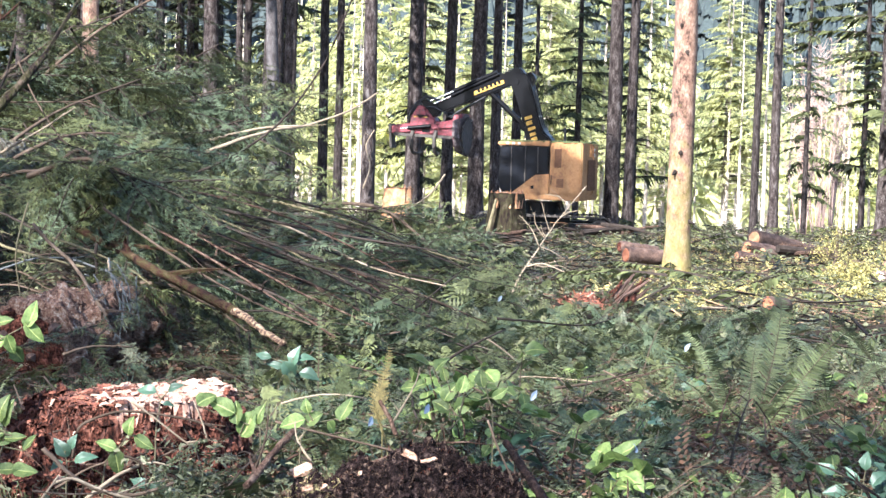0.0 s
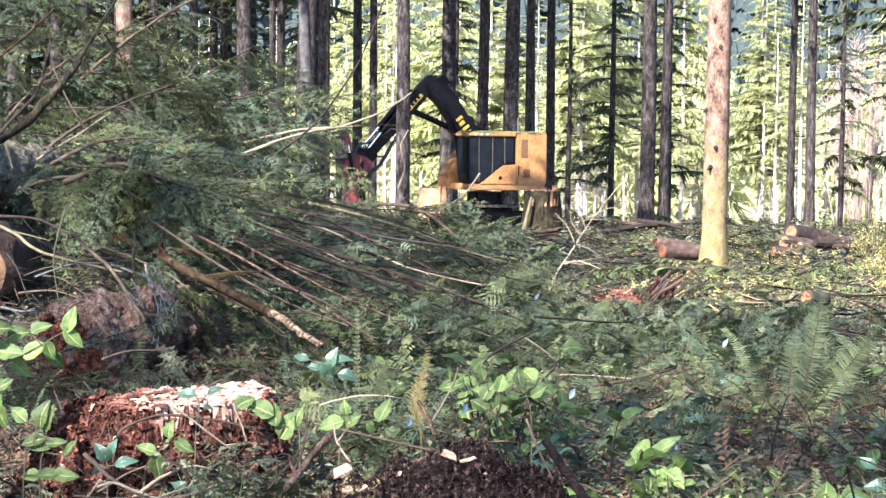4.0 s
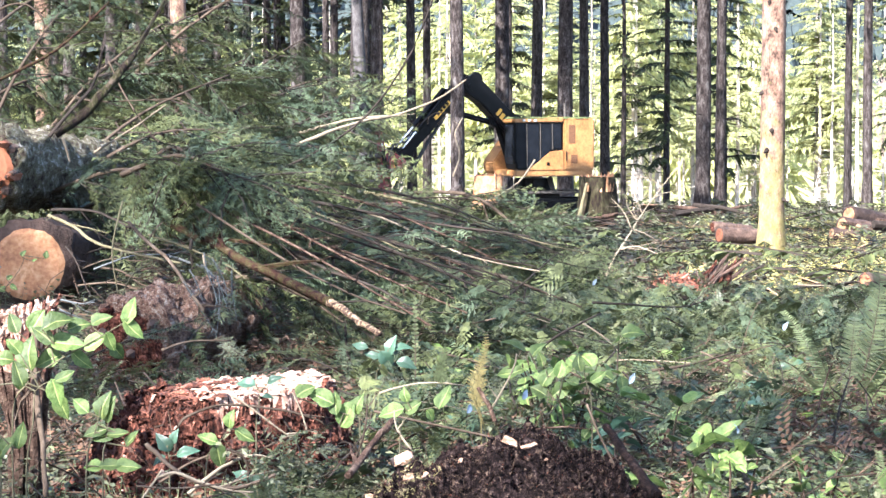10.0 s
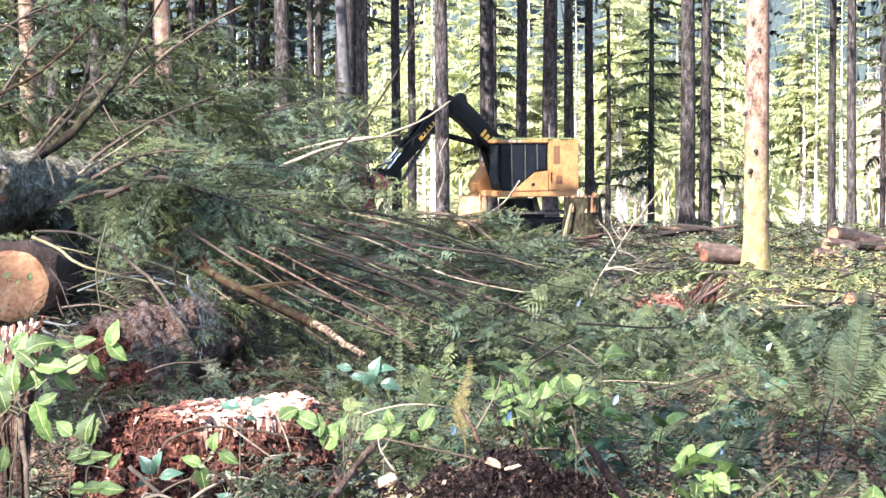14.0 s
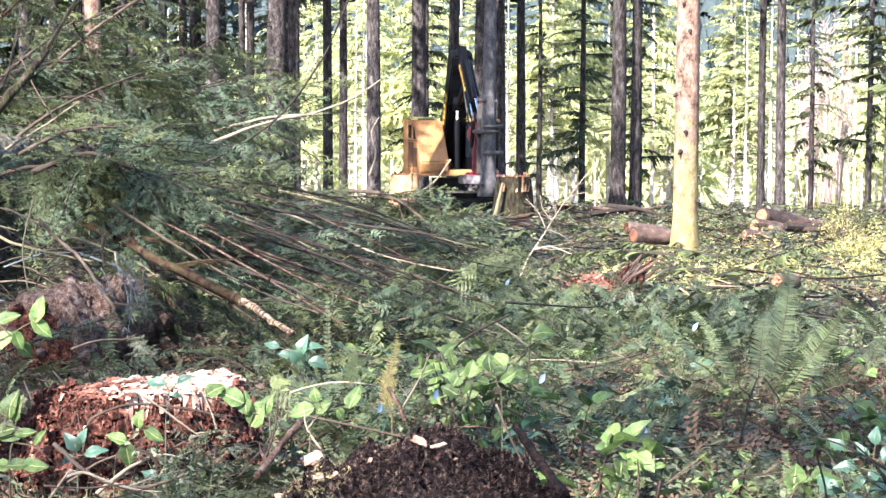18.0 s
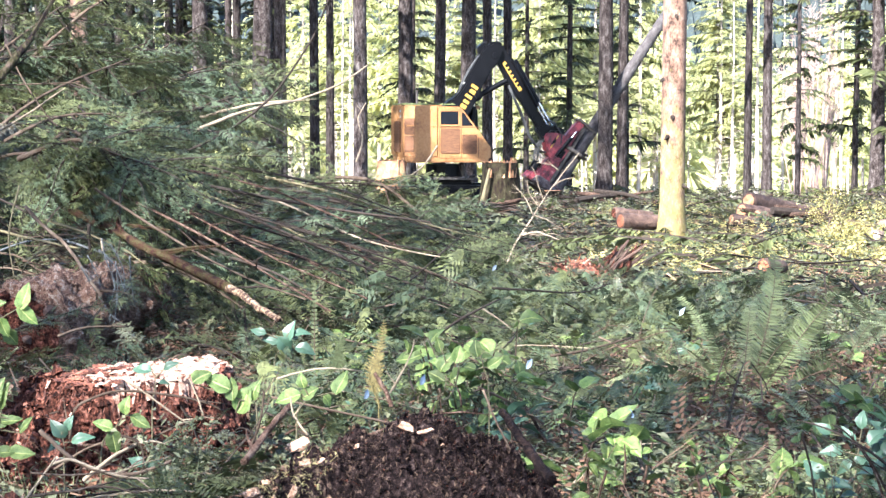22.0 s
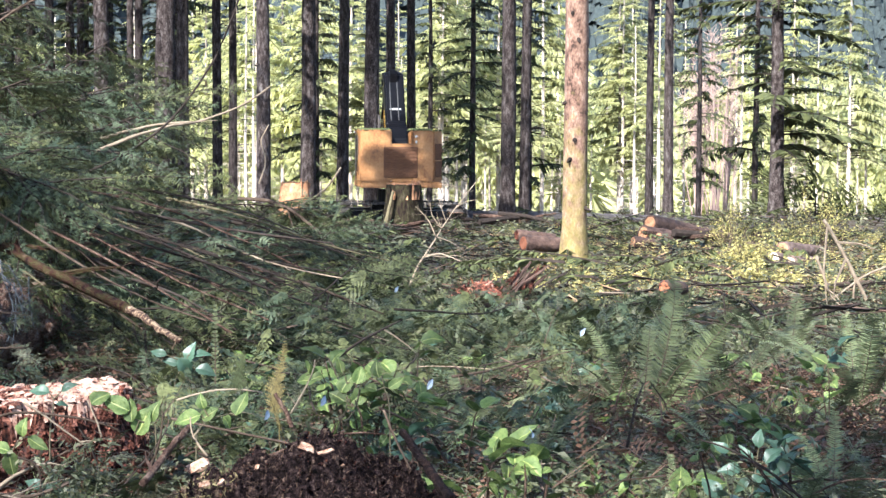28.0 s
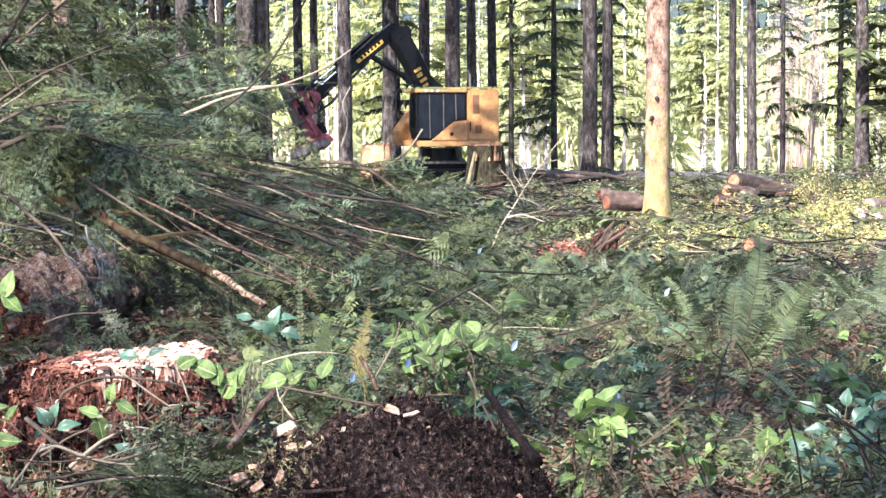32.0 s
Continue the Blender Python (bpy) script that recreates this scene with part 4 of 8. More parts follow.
    part("tilt_cylinder", rod("tilt_cylinder", BLACK, (0.6, 0, 0.42), (2.2, 0, 0.36), 0.09), s)
    part("tilt_rod", rod("tilt_rod", CHROME, (2.2, 0, 0.36), (3.15, 0, 0.34), 0.045), s, "chrome rod")
    for y in (-0.2, 0.2):
        part("side_cylinder", rod("side_cylinder", BLACK, (0.5, y, 0.30), (2.3, y, 0.20), 0.06), s)
        part("side_rod", rod("side_rod", CHROME, (2.3, y, 0.20), (3.2, y, 0.16), 0.03), s, "chrome rod")
    part("wrist_block", solid("wrist_block", BLACK, [(2.9, -0.3), (3.5, -0.26), (3.75, -0.05), (3.7, 0.22), (3.2, 0.3), (2.9, 0.2)], -0.24, 0.24, 0.04), s)
    for k, y in enumerate((-0.2, -0.1, 0.1, 0.2)):
        part("hose", tube_data("hose", [(2.7, y * 0.8, 0.2), (3.1, y * 1.6, 0.42 + 0.04 * k), (3.5, y * 2, 0.42), (3.85, y * 1.6, 0.12), (4.0, y, -0.15)], 0.028), s)
    part("tilt_link", solid("tilt_link", BLACK, [(3.0, 0.0), (3.25, 0.0), (3.35, 0.45), (3.12, 0.45)], -0.22, 0.22, 0.03), s)
    for y in (-0.12, 0.0, 0.12):
        part("hose", tube_data("hose", [(1.2, y, -0.28), (2.2, y * 1.3, -0.42), (3.0, y * 1.2, -0.6), (3.6, y, -0.55), (3.9, y, -0.2)], 0.03), s)
    cyl = {}
    for nm, r, l in (("hoist", 0.11, 1.7), ("reach", 0.10, 1.75)):
        cyl[nm] = (part(nm + "_cylinder", rod(nm + "_cylinder", BLACK, (0, 0, 0), (l, 0, 0), r), machine), part(nm + "_rod", rod(nm + "_rod", CHROME, (0, 0, 0), (1.7, 0, 0), r * 0.5), machine, "chrome rod"))
    return b, s, cyl


def tube_data(name, pts, r, n=8):
    s = Shape(HOSE)
    s.tube(pts, [r] * len(pts), n)
    return s.data(name, True)


def build_head():
    # origin at the wrist pin, z up along the held trunk, x away from the machine
    h = part("felling_head", solid("felling_head", RED, [(-0.22, -0.2), (0.12, -0.5), (0.3, -0.66), (0.82, -0.66), (0.9, -0.1), (0.84, 0.36), (0.34, 0.46), (0.05, 0.36), (-0.22, 0.2)], -0.36, 0.36, 0.05), machine, "red felling head with worn paint")
    part("upper_post", solid("upper_post", RED, [(0.42, 0.3), (0.86, 0.3), (0.84, 1.1), (0.95, 1.36), (0.62, 1.4), (0.5, 1.0)], -0.22, 0.22, 0.03), h)
    part("top_bar", solid("top_bar", TRACK, [(0.5, 1.3), (1.5, 1.2), (1.52, 1.28), (0.55, 1.42)], -0.3, 0.3, 0.02), h, "dark steel top bar")
    part("lower_body", solid("lower_body", RED, [(0.12, -1.56), (0.92, -1.56), (0.86, -0.6), (0.32, -0.6), (0.26, -1.1)], -0.32, 0.32, 0.04), h)
    for y in (-0.39, 0.39):
        part("side_rib", solid("side_rib", RED, [(0.34, -1.5), (0.5, -1.5), (0.62, -0.5), (0.6, 0.5), (0.48, 0.5), (0.44, -0.5)], y - 0.03, y + 0.03, 0.012), h)
        part("side_window", solid("side_window", BLACK, [(0.56, -0.45), (0.78, -0.45), (0.78, -0.1), (0.56, -0.1)], y * 0.9 - 0.02, y * 0.9 + 0.02, 0.01), h, "dark opening in the side plate")
        part("decal", block("decal", LETTER, 0.12, 0.17, y * 0.92 - 0.008, y * 0.92 + 0.008, -0.3, 0.3, 0.004), h, "yellow stripe")
        part("arm_cylinder", rod("arm_cylinder", BLACK, (0.5, y * 1.15, -0.5), (0.64, y * 1.15, 0.5), 0.085), h)
        part("cylinder_rod", rod("cylinder_rod", CHROME, (0.64, y * 1.15, 0.5), (0.68, y * 1.15, 0.8), 0.04), h, "chrome rod")
    part("saw_housing", saw_mesh(), h, "scuffed grey and red disc saw housing")
    part("housing_skirt", solid("housing_skirt", STEEL, [(0.1, -1.9), (0.95, -1.9), (0.9, -1.55), (0.2, -1.55)], -0.9, 0.9, 0.04), h, "worn grey steel skirt")
    part("butt_plate", solid("butt_plate", RED, [(-0.1, -1.86), (0.5, -1.86), (0.36, -1.45), (0.0, -1.5)], -0.62, 0.62, 0.04), h)
    disc = part("saw_disc", rod("saw_disc", TRACK, (0.85, 0, -1.93), (0.85, 0, -1.98), 0.72, 30), h, "steel saw disc")
    tooth = block("saw_tooth", TRACK, 0.68, 0.80, -0.05, 0.05, -2.0, -1.91, 0.01)
    for i in range(18):
        part("saw_tooth", tooth, disc, "", pose(0.85, 0, 0) @ pose(0, 0, 0, 0, 0, 20 * i))
    for z, sg in ((0.3, 1), (0.1, -1), (-0.7, 1)):
        s = Shape(TRACK)
        s.tube([(0.7, 0.32 * sg, z), (1.0, 0.5 * sg, z), (1.35, 0.48 * sg, z), (1.62, 0.25 * sg, z), (1.68, -0.1 * sg, z), (1.6, -0.32 * sg, z)], [0.085, 0.08, 0.08, 0.07, 0.06, 0.03], 8)
        part("grab_arm", s.data("grab_arm"), h, "dark worn curved grab arm")
    part("wrist", rod("wrist", BLACK, (0, -0.42, 0), (0, 0.42, 0), 0.18), h)
    part("wrist_yoke", solid("wrist_yoke", RED, [(-0.32, -0.14), (0.1, -0.3), (0.1, 0.3), (-0.32, 0.14)], -0.44, 0.44, 0.04), h)
    part("motor", rod("motor", BLACK, (0.1, 0, -1.5), (0.1, 0, -1.05), 0.22), h)
    part("valve_block", block("valve_block", BLACK, -0.02, 0.3, -0.28, 0.28, 0.34, 0.62, 0.03), h)
    for k, y in enumerate((-0.24, -0.08, 0.1, 0.26)):
        part("hose", tube_data("hose", [(0.1, y, 0.5), (-0.25, y * 1.3, 0.3 - 0.05 * k), (-0.3, y * 1.3, -0.5), (-0.05, y, -0.95 - 0.05 * k), (0.12, y * 0.6, -1.1)], 0.028), h)
    part("guard_rib", block("guard_rib", TRACK, 0.86, 0.99, -0.37, 0.37, -1.5, 1.15, 0.02), h, "worn steel guide plate")
    return h


def saw_mesh():
    bm = bmesh.new()
    bmesh.ops.create_cone(bm, cap_ends=True, segments=28, radius1=0.88, radius2=0.74, depth=0.36, matrix=Matrix.Translation((0.78, 0, -1.72)))
    bmesh.ops.bevel(bm, geom=list(bm.edges), offset=0.03, segments=1, affect="EDGES")
    me = bpy.data.meshes.new("saw_housing")
    bm.to_mesh(me), bm.free(), me.materials.append(STEEL), me.materials.append(RED)
    for p in me.polygons:
        p.material_index = 1 if p.center.z > -1.6 else 0
    return me


boom, stick, cylinders = build_boom()
head = build_head()
HEAD = 0.86
boom.scale, stick.scale, head.scale = (1, 0.9, 0.8), (1.07, 0.85, 0.95), (HEAD, HEAD, HEAD)

# the tree that is cut, carried and laid down
cut_tree = make_conifer("cut_fir", "slender grey-barked fir held and laid down by the felling head", 26, 0.24, 14, 55, 2.6, 0.35, NEEDLE, BARK_GREY, 90, 7, dead=10, dead_z=(4, 13), dead_len=0.8)

STUMP_X, MACHINE_Y = 2.05, 67.5
# seconds, metres from the stump line, swing, elbow out and up, wrist out and up, head lean forward
ROWS = [
    (0.0, 1.42, 163, 1.2, 6.0, 5.6, 3.85, 88), (0.5, 0.95, 167, 1.25, 6.0, 5.2, 3.85, 70), (1.0, 0.3, 172, 1.35, 6.15, 4.75, 3.75, 48),
    (1.5, -0.25, 180, 1.1, 6.15, 4.3, 3.8, 22), (2.0, -0.85, 190, 1.0, 6.2, 3.5, 3.7, 6), (2.5, -1.15, 196, 1.2, 6.0, 3.5, 3.2, 2),
    (4.5, -2.0, 202, 2.4, 4.7, 4.8, 2.2, 2), (5.0, -2.1, 203, 2.5, 4.5, 4.85, 2.2, 2), (14.5, -2.1, 203, 2.5, 4.5, 4.85, 2.2, 2),
    (16.5, -2.1, 205, 1.8, 5.1, 3.9, 3.0, 0), (17.0, -2.1, 229, 1.7, 5.3, 4.2, 2.9, 0), (17.5, -2.1, 253, 1.5, 5.5, 4.2, 2.7, 0),
    (18.0, -2.05, 284, 1.4, 5.5, 4.2, 2.6, 0), (18.5, -2.1, 315, 1.4, 5.6, 4.3, 2.6, 0), (19.0, -2.15, 338, 1.55, 5.75, 4.6, 2.5, 0),
    (19.5, -2.15, 353, 1.65, 5.65, 4.55, 2.15, 2), (20.0, -2.2, 363, 1.8, 5.45, 4.45, 1.75, 6), (20.5, -2.15, 366, 1.8, 5.4, 4.4, 1.65, 11),
    (21.0, -2.05, 368, 1.75, 5.4, 4.3, 1.6, 17), (21.5, -1.95, 370, 1.75, 5.3, 4.3, 1.55, 24), (22.0, -1.8, 371, 1.75, 5.2, 4.2, 1.5, 33),
    (22.5, -1.6, 373, 1.85, 5.1, 4.1, 1.55, 46), (23.0, -1.35, 375, 1.9, 4.95, 4.0, 1.65, 61), (23.5, -1.0, 383, 2.15, 4.8, 4.2, 1.55, 77),
    (24.0, -0.75, 391, 2.3, 4.7, 4.6, 1.6, 91), (24.5, -0.7, 394, 2.3, 4.7, 4.6, 1.5, 98), (26.5, -0.4, 409, 2.5, 4.9, 5.0, 2.8, 102),
    (27.0, -0.2, 421, 2.6, 5.1, 5.2, 3.1, 100), (27.5, -0.15, 438, 2.3, 5.2, 5.0, 3.0, 98), (28.0, -0.1, 454, 2.0, 5.4, 4.8, 2.9, 95),
    (28.5, -0.15, 482, 1.95, 5.4, 5.0, 2.95, 88), (29.0, -0.22, 503, 1.85, 5.4, 5.15, 3.0, 82), (29.5, -0.15, 522, 1.85, 5.55, 5.3, 3.05, 87),
    (30.0, -0.1, 534, 1.9, 5.6, 5.4, 3.05, 90), (30.5, -0.4, 541, 1.8, 5.85, 5.3, 3.3, 80), (31.0, -0.82, 547, 1.8, 5.95, 5.05, 3.1, 60),
    (31.5, -1.2, 555, 1.9, 5.85, 4.5, 3.2, 40), (32.0, -1.45, 558, 2.0, 5.8, 4.4, 3.3, 22)]


def arm_poses(row):
    """Poses, in the machine's space, of all that swings."""
    t, dx, swing, er, ez, wr, wz, lean = row
    ez, wz = ez + 0.1, wz + 0.1
    turn = pose(0, 0, 0, 0, 0, swing)
    up = math.atan2(ez - FOOT[1], er - FOOT[0])
    elbow = (FOOT[0] + BOOM_L * math.cos(up), FOOT[1] + BOOM_L * math.sin(up))
    down = math.atan2(wz - elbow[1], wr - elbow[0])
    wrist = (elbow[0] + STICK_L * math.cos(down), elbow[1] + STICK_L * math.sin(down))
    place = lambda p, a: turn @ pose(p[0], 0, p[1], 0, -math.degrees(a), 0)
    boom_m, stick_m = place(FOOT, up), place(elbow, down)
    head_m = turn @ pose(wrist[0], 0, wrist[1], 0, lean, 0)
    at = lambda base, a, x, z: (base[0] + x * math.cos(a) - z * math.sin(a), base[1] + x * math.sin(a) + z * math.cos(a))
    rams = {}
    for nm, p, q in (("hoist", (0.85, 1.75), at(FOOT, up, 1.9, -0.25)), ("reach", at(FOOT, up, 2.0, -0.3), at(elbow, down, 1.1, -0.2))):
        a = math.atan2(q[1] - p[1], q[0] - p[0])
        rams[nm] = (place(p, a), place(q, a + math.pi))
    return turn, boom_m, stick_m, head_m, rams


def machine_pose(dx):
    return pose(STUMP_X + dx, MACHINE_Y, BASE_Z - 0.06 * (dx + 2.1))


def motions():
    walk(machine, [(r[0], machine_pose(r[1])) for r in ROWS])
    poses = [(r[0], arm_poses(r)) for r in ROWS]
    walk(upper, [(t, p[0]) for t, p in poses])
    walk(boom, [(t, p[1]) for t, p in poses])
    walk(stick, [(t, p[2]) for t, p in poses])
    walk(head, [(t, p[3]) for t, p in poses])
    for nm, pair in cylinders.items():
        for k, ob in enumerate(pair):
            walk(ob, [(t, p[4][nm][k]) for t, p in poses])
    grip = pose(1.32 * HEAD, 0, -1.9 * HEAD)
    held = {t: machine_pose(dx) @ p[3] @ grip for (t, dx, *_), (_, p) in zip(ROWS, poses)}
    start = held[14.5].copy()
    start.translation.z = ground(start.translation.x, start.translation.y)
    spin = pose(0, 0, 0, 0, 0, -203)
    rows = [(0.0, start @ spin), (14.8, start @ spin)]
    rows += [(t, held[t] @ spin) for t, *_ in ROWS if 16.5 <= t <= 24.0]
    at = held[24.0].translation
    rest = pose(at.x, at.y - 0.4, BASE_Z + 0.26, 0, 91.0, 22) @ pose(0, 0, 0, 0, 0, -203)
    rows += [(24.9, rest), (32.0, rest)]
    walk(cut_tree, rows)

# ---- logs, stumps and soil ----
def log(name, label, p, q, r, bark, cut, seed, r2=None, category="log", knots=0, rough=0.06, sides=18, torn=0):
    rnd = random.Random(seed)
    root = thing(name, label, category, Matrix.Translation(p))
    q = Vector(q) - Vector(p)
    r2 = r2 or r * 0.85
    s = Shape(bark)
    n = 26 if r > 0.1 else 10
    sides = 30 if r > 0.15 else sides
    pts = [q * (i / n) + Vector((rnd.uniform(-1, 1), rnd.uniform(-1, 1), rnd.uniform(-1, 1))) * r * 0.06 for i in range(n + 1)]
    if r > 0.15:
        sides, n = 44, 46
        pts = [q * (i / n) for i in range(n + 1)]
    s.tube(pts, [r + (r2 - r) * i / n for i in range(n + 1)], sides, 0, rough * 0.35, rnd)
    s.v = [tuple(Vector(v) + (Vector(v) - q * (Vector(v).dot(q) / q.length_squared)).normalized() * r * rough * 1.5 * (noise.noise((v[0] * 9, v[1] * 9, v[2] * 9 + seed)) + 0.6 * noise.noise((v[0] * 24, v[1] * 24, v[2] * 24)))) for v in s.v]
    part("bark", s.data("bark", True), root)
    d = q.normalized()
    for k in range(torn):
        a = d.cross(Vector((0, 0.2, 1))).normalized()
        b = d.cross(a)
        ang, f = rnd.uniform(0, math.tau), math.sqrt(rnd.random()) * 0.92
        c = (a * math.cos(ang) + b * math.sin(ang)) * r * f
        w = Shape(rnd.choice((cut, LOG_RED, LOG_RED)))
        ln = r * rnd.uniform(0.1, 0.5)
        w.tube([c + d * 0.06, c - d * ln * 0.5, c - d * ln + a * rnd.uniform(-0.02, 0.02)], [r * 0.13, r * 0.11, r * 0.03], 5, 0, 0.3, rnd)
        part("splinter", w.data("splinter"), root)
    for at, rad, sg in ((pts[0], r, -1), (pts[-1], r2, 1)):
        c = Shape(cut, bark)
        a = d.cross(Vector((0, 0.2, 1))).normalized()
        b = d.cross(a)
        ring, m = [], 22
        verts = [tuple(at + d * sg * (0.012 + 0.004 * rnd.random()))]
        for k, fr in enumerate((0.35, 0.68, 0.91)):
            for j in range(m):
                w = 1 + 0.04 * noise.noise((j * 0.7, seed, k))
                verts.append(tuple(at + d * sg * (0.012 - (0.03 if fr > 0.9 else 0) + 0.006 * rnd.random()) + (a * math.cos(j * math.tau / m) + b * math.sin(j * math.tau / m)) * rad * fr * w))
        faces = [(0, 1 + j, 1 + (j + 1) % m) for j in range(m)]
        for k in range(2):
            faces += [(1 + k * m + j, 1 + (k + 1) * m + j, 1 + (k + 1) * m + (j + 1) % m, 1 + k * m + (j + 1) % m) for j in range(m)]
        c.add(verts, faces)
        part("cut_end", c.data("cut_end"), root)
    return root


def stump(name, label, x, y, r, h, bark, cut, seed, flare=1.35, sink=0.1, splint=0, splint_mat=STICK):
    rnd = random.Random(seed)
    root = thing(name, label, "stump", pose(x, y, ground(x, y), 0, 0, rnd.uniform(0, 360)))
    s = Shape(bark)
    zs = [-sink, 0.0, 0.12 * h, 0.35 * h, 0.7 * h, h]
    s.tube([(0, 0, z) for z in zs], [r * flare, r * flare, r * (1 + (flare - 1) * 0.6), r * 1.08, r, r * 0.98], 24, 0, 0.13, rnd)
    part("bark", s.data("bark", True), root)
    c = Shape(cut)
    m = 20
    verts = [(0, 0, h + 0.02)] + [(r * f * math.cos(j * math.tau / m) * rnd.uniform(0.95, 1), r * f * math.sin(j * math.tau / m), h + 0.012 + rnd.uniform(0, 0.02) * r * 2) for f in (0.5, 0.93) for j in range(m)]
    c.add(verts, [(0, 1 + j, 1 + (j + 1) % m) for j in range(m)] + [(1 + j, 1 + m + j, 1 + m + (j + 1) % m, 1 + (j + 1) % m) for j in range(m)])
    part("cut_top", c.data("cut_top"), root)
    for k in range(splint):
        a = rnd.uniform(0, math.tau)
        s2 = Shape(splint_mat)
        x0, y0, hh = r * 0.9 * math.cos(a), r * 0.9 * math.sin(a), rnd.uniform(0.02, 0.12) * h
        s2.tube([(x0, y0, h * 0.7), (x0, y0, h), (x0 * 1.02, y0 * 1.02, h + hh)], [r * 0.10, r * 0.07, 0.004], 5)
        part("splinter", s2.data("splinter"), root, "standing splinter")
    return root


log("saw_log", "felled log with a pale orange sawn end among slash", (-2.728, 10.20, 0.79), (-3.24, 16.50, 0.43), 0.245, LOG_RED, CUT, 1, 0.21, rough=0.16)
log("broken_log", "grey-barked log with a torn orange end on the slash pile", (-3.10, 10.60, 1.30), (-2.93, 15.00, 1.15), 0.235, LOG_LICHEN, CUT_ORANGE, 2, 0.21, rough=0.17, torn=30)
log("weathered_log", "weathered rust-brown log half sunk in slash", (-1.82, 8.45, 0.53), (-1.50, 9.70, 0.62), 0.215, LOG_STREAKED, ROT_DARK, 3, 0.18, rough=0.24, torn=8)
log("small_log", "short grey log end lying on slash", (-3.41, 14.00, 1.46), (-3.18, 14.20, 1.48), 0.035, BARK_LOG, CUT, 4)
log("log", "orange-ended log lying by the mossy trunk", (3.53, 37.00, -0.51), (4.40, 37.40, -0.56), 0.165, LOG_RED, CUT_ORANGE, 5)
log("log", "dark-ended log lying behind a mossy trunk", (3.50, 38.00, -0.40), (4.30, 38.50, -0.50), 0.12, LOG_RED, ROT_DARK, 6)
for k, (p, q, r) in enumerate(((((7.77, 47.99, -0.60)), ((10.34, 49.99, -1.16)), 0.19), (((7.44, 46.99, -0.81)), ((9.87, 48.39, -1.24)), 0.18), (((7.74, 46.49, -0.92)), ((10.26, 47.49, -1.28)), 0.17), (((7.04, 45.99, -0.98)), ((9.64, 46.59, -1.31)), 0.14))):
    tagged(log("log", "pinkish-ended log in a low pile on the clearing", p, q, r * 1.2, LOG_RED, CUT, 10 + k), group="log pile")
log("cut_block", "bright pale sawn block in the sun", (8.58, 37.80, -0.86), (9.60, 39.40, -0.98), 0.15, LOG_SUNLIT, CUT_PALE, 15)
log("cut_block", "bright pale sawn block in the sun", (8.98, 37.90, -0.92), (9.95, 39.20, -1.02), 0.13, LOG_SUNLIT, CUT_PALE, 16)
log("cut_block", "pinkish sawn block in the sun", (9.28, 39.90, -0.78), (10.40, 41.20, -0.92), 0.17, LOG_SUNLIT, CUT, 20)
log("fallen_pole", "thin brown fallen pole lying across the clearing", (1.98, 24.99, -0.55), (4.91, 26.99, -0.65), 0.06, STICK, CUT_ORANGE, 17)
log("fallen_pole", "thin brown fallen pole lying across the clearing", (4.91, 23.99, -0.44), (7.72, 26.99, -0.51), 0.05, STICK, CUT_ORANGE, 18)
stump("tall_stump", "tall dark mossy stump with a splintered top", 1.95, 60.00, 0.54, 1.52, STUMP_BARK, CUT, 21, 1.35, splint=16, splint_mat=CUT)
log("pale_slab", "pale split slab leaning on a tall stump", (1.30, 59.25, -1.42), (1.60, 59.40, -0.12), 0.075, STICK_OLIVE, CUT, 29, 0.04, "wood slab")
stump("stump", "torn orange stump beside the machine", -1.60, 66.00, 0.50, 1.45, CUT, CUT, 22, 1.15, splint=9, splint_mat=CUT)
stump("stump", "fresh-cut stump among slash behind the tracks", 3.96, 66.00, 0.32, 0.42, STUMP_BARK, CUT, 23)
stump("stump", "low cut stump in the stand", -5.58, 70.00, 0.4, 0.6, BARK_LOG, CUT, 24)


def crumbly(name, label, category, x, y, rx, ry, h, seed, mat, top, rough, shards, cells=46, power=2.6, count=260, size=1.0, tilt=0.0):
    """A broken or heaped mass: a lumpy dome with loose pieces on it."""
    rnd = random.Random(seed)
    root = thing(name, label, category, pose(x, y, ground(x, y) - 0.05))
    s = Shape(mat, top)
    for i in range(cells + 1):
        for j in range(cells + 1):
            u, v = 2 * i / cells - 1, 2 * j / cells - 1
            r = math.hypot(u, v)
            z = h * max(0.0, 1 - r ** power) ** 0.8 if r < 1 else 0.0
            z += tilt * v * max(0.0, 1 - r)
            z += rough * (noise.noise((u * 5, v * 5, seed)) + 0.6 * noise.noise((u * 12, v * 12, seed + 3)) + 0.35 * noise.noise((u * 26, v * 26, seed + 5))) * (1.0 if r < 1.1 else 0.2)
            s.v.append((u * rx * 1.15, v * ry * 1.15, z))
    n = cells + 1
    for i in range(cells):
        for j in range(cells):
            s.f.append((i * n + j, (i + 1) * n + j, (i + 1) * n + j + 1, i * n + j + 1))
            u, v = 2 * i / cells - 1, 2 * j / cells - 1
            s.m.append(1 if math.hypot(u, v) < 0.66 + 0.25 * noise.noise((u * 4, v * 4, seed)) and noise.noise((u * 7, v * 11, seed + 9)) > -0.25 else 0)
    part("body", s.data("body"), root)
    if shards:
        c = Shape(*shards)
        for k in range(count):
            a, q = rnd.uniform(0, math.tau), math.sqrt(rnd.random())
            px, py = q * rx * math.cos(a) * 1.1, q * ry * math.sin(a) * 1.1
            pz = h * max(0.0, 1 - q ** power) ** 0.8 + rnd.uniform(-0.01, 0.03)
            d = Vector((rnd.uniform(-1, 1), rnd.uniform(-1, 1), rnd.uniform(-0.5, 0.8))).normalized() * rnd.uniform(0.015, 0.06) * size
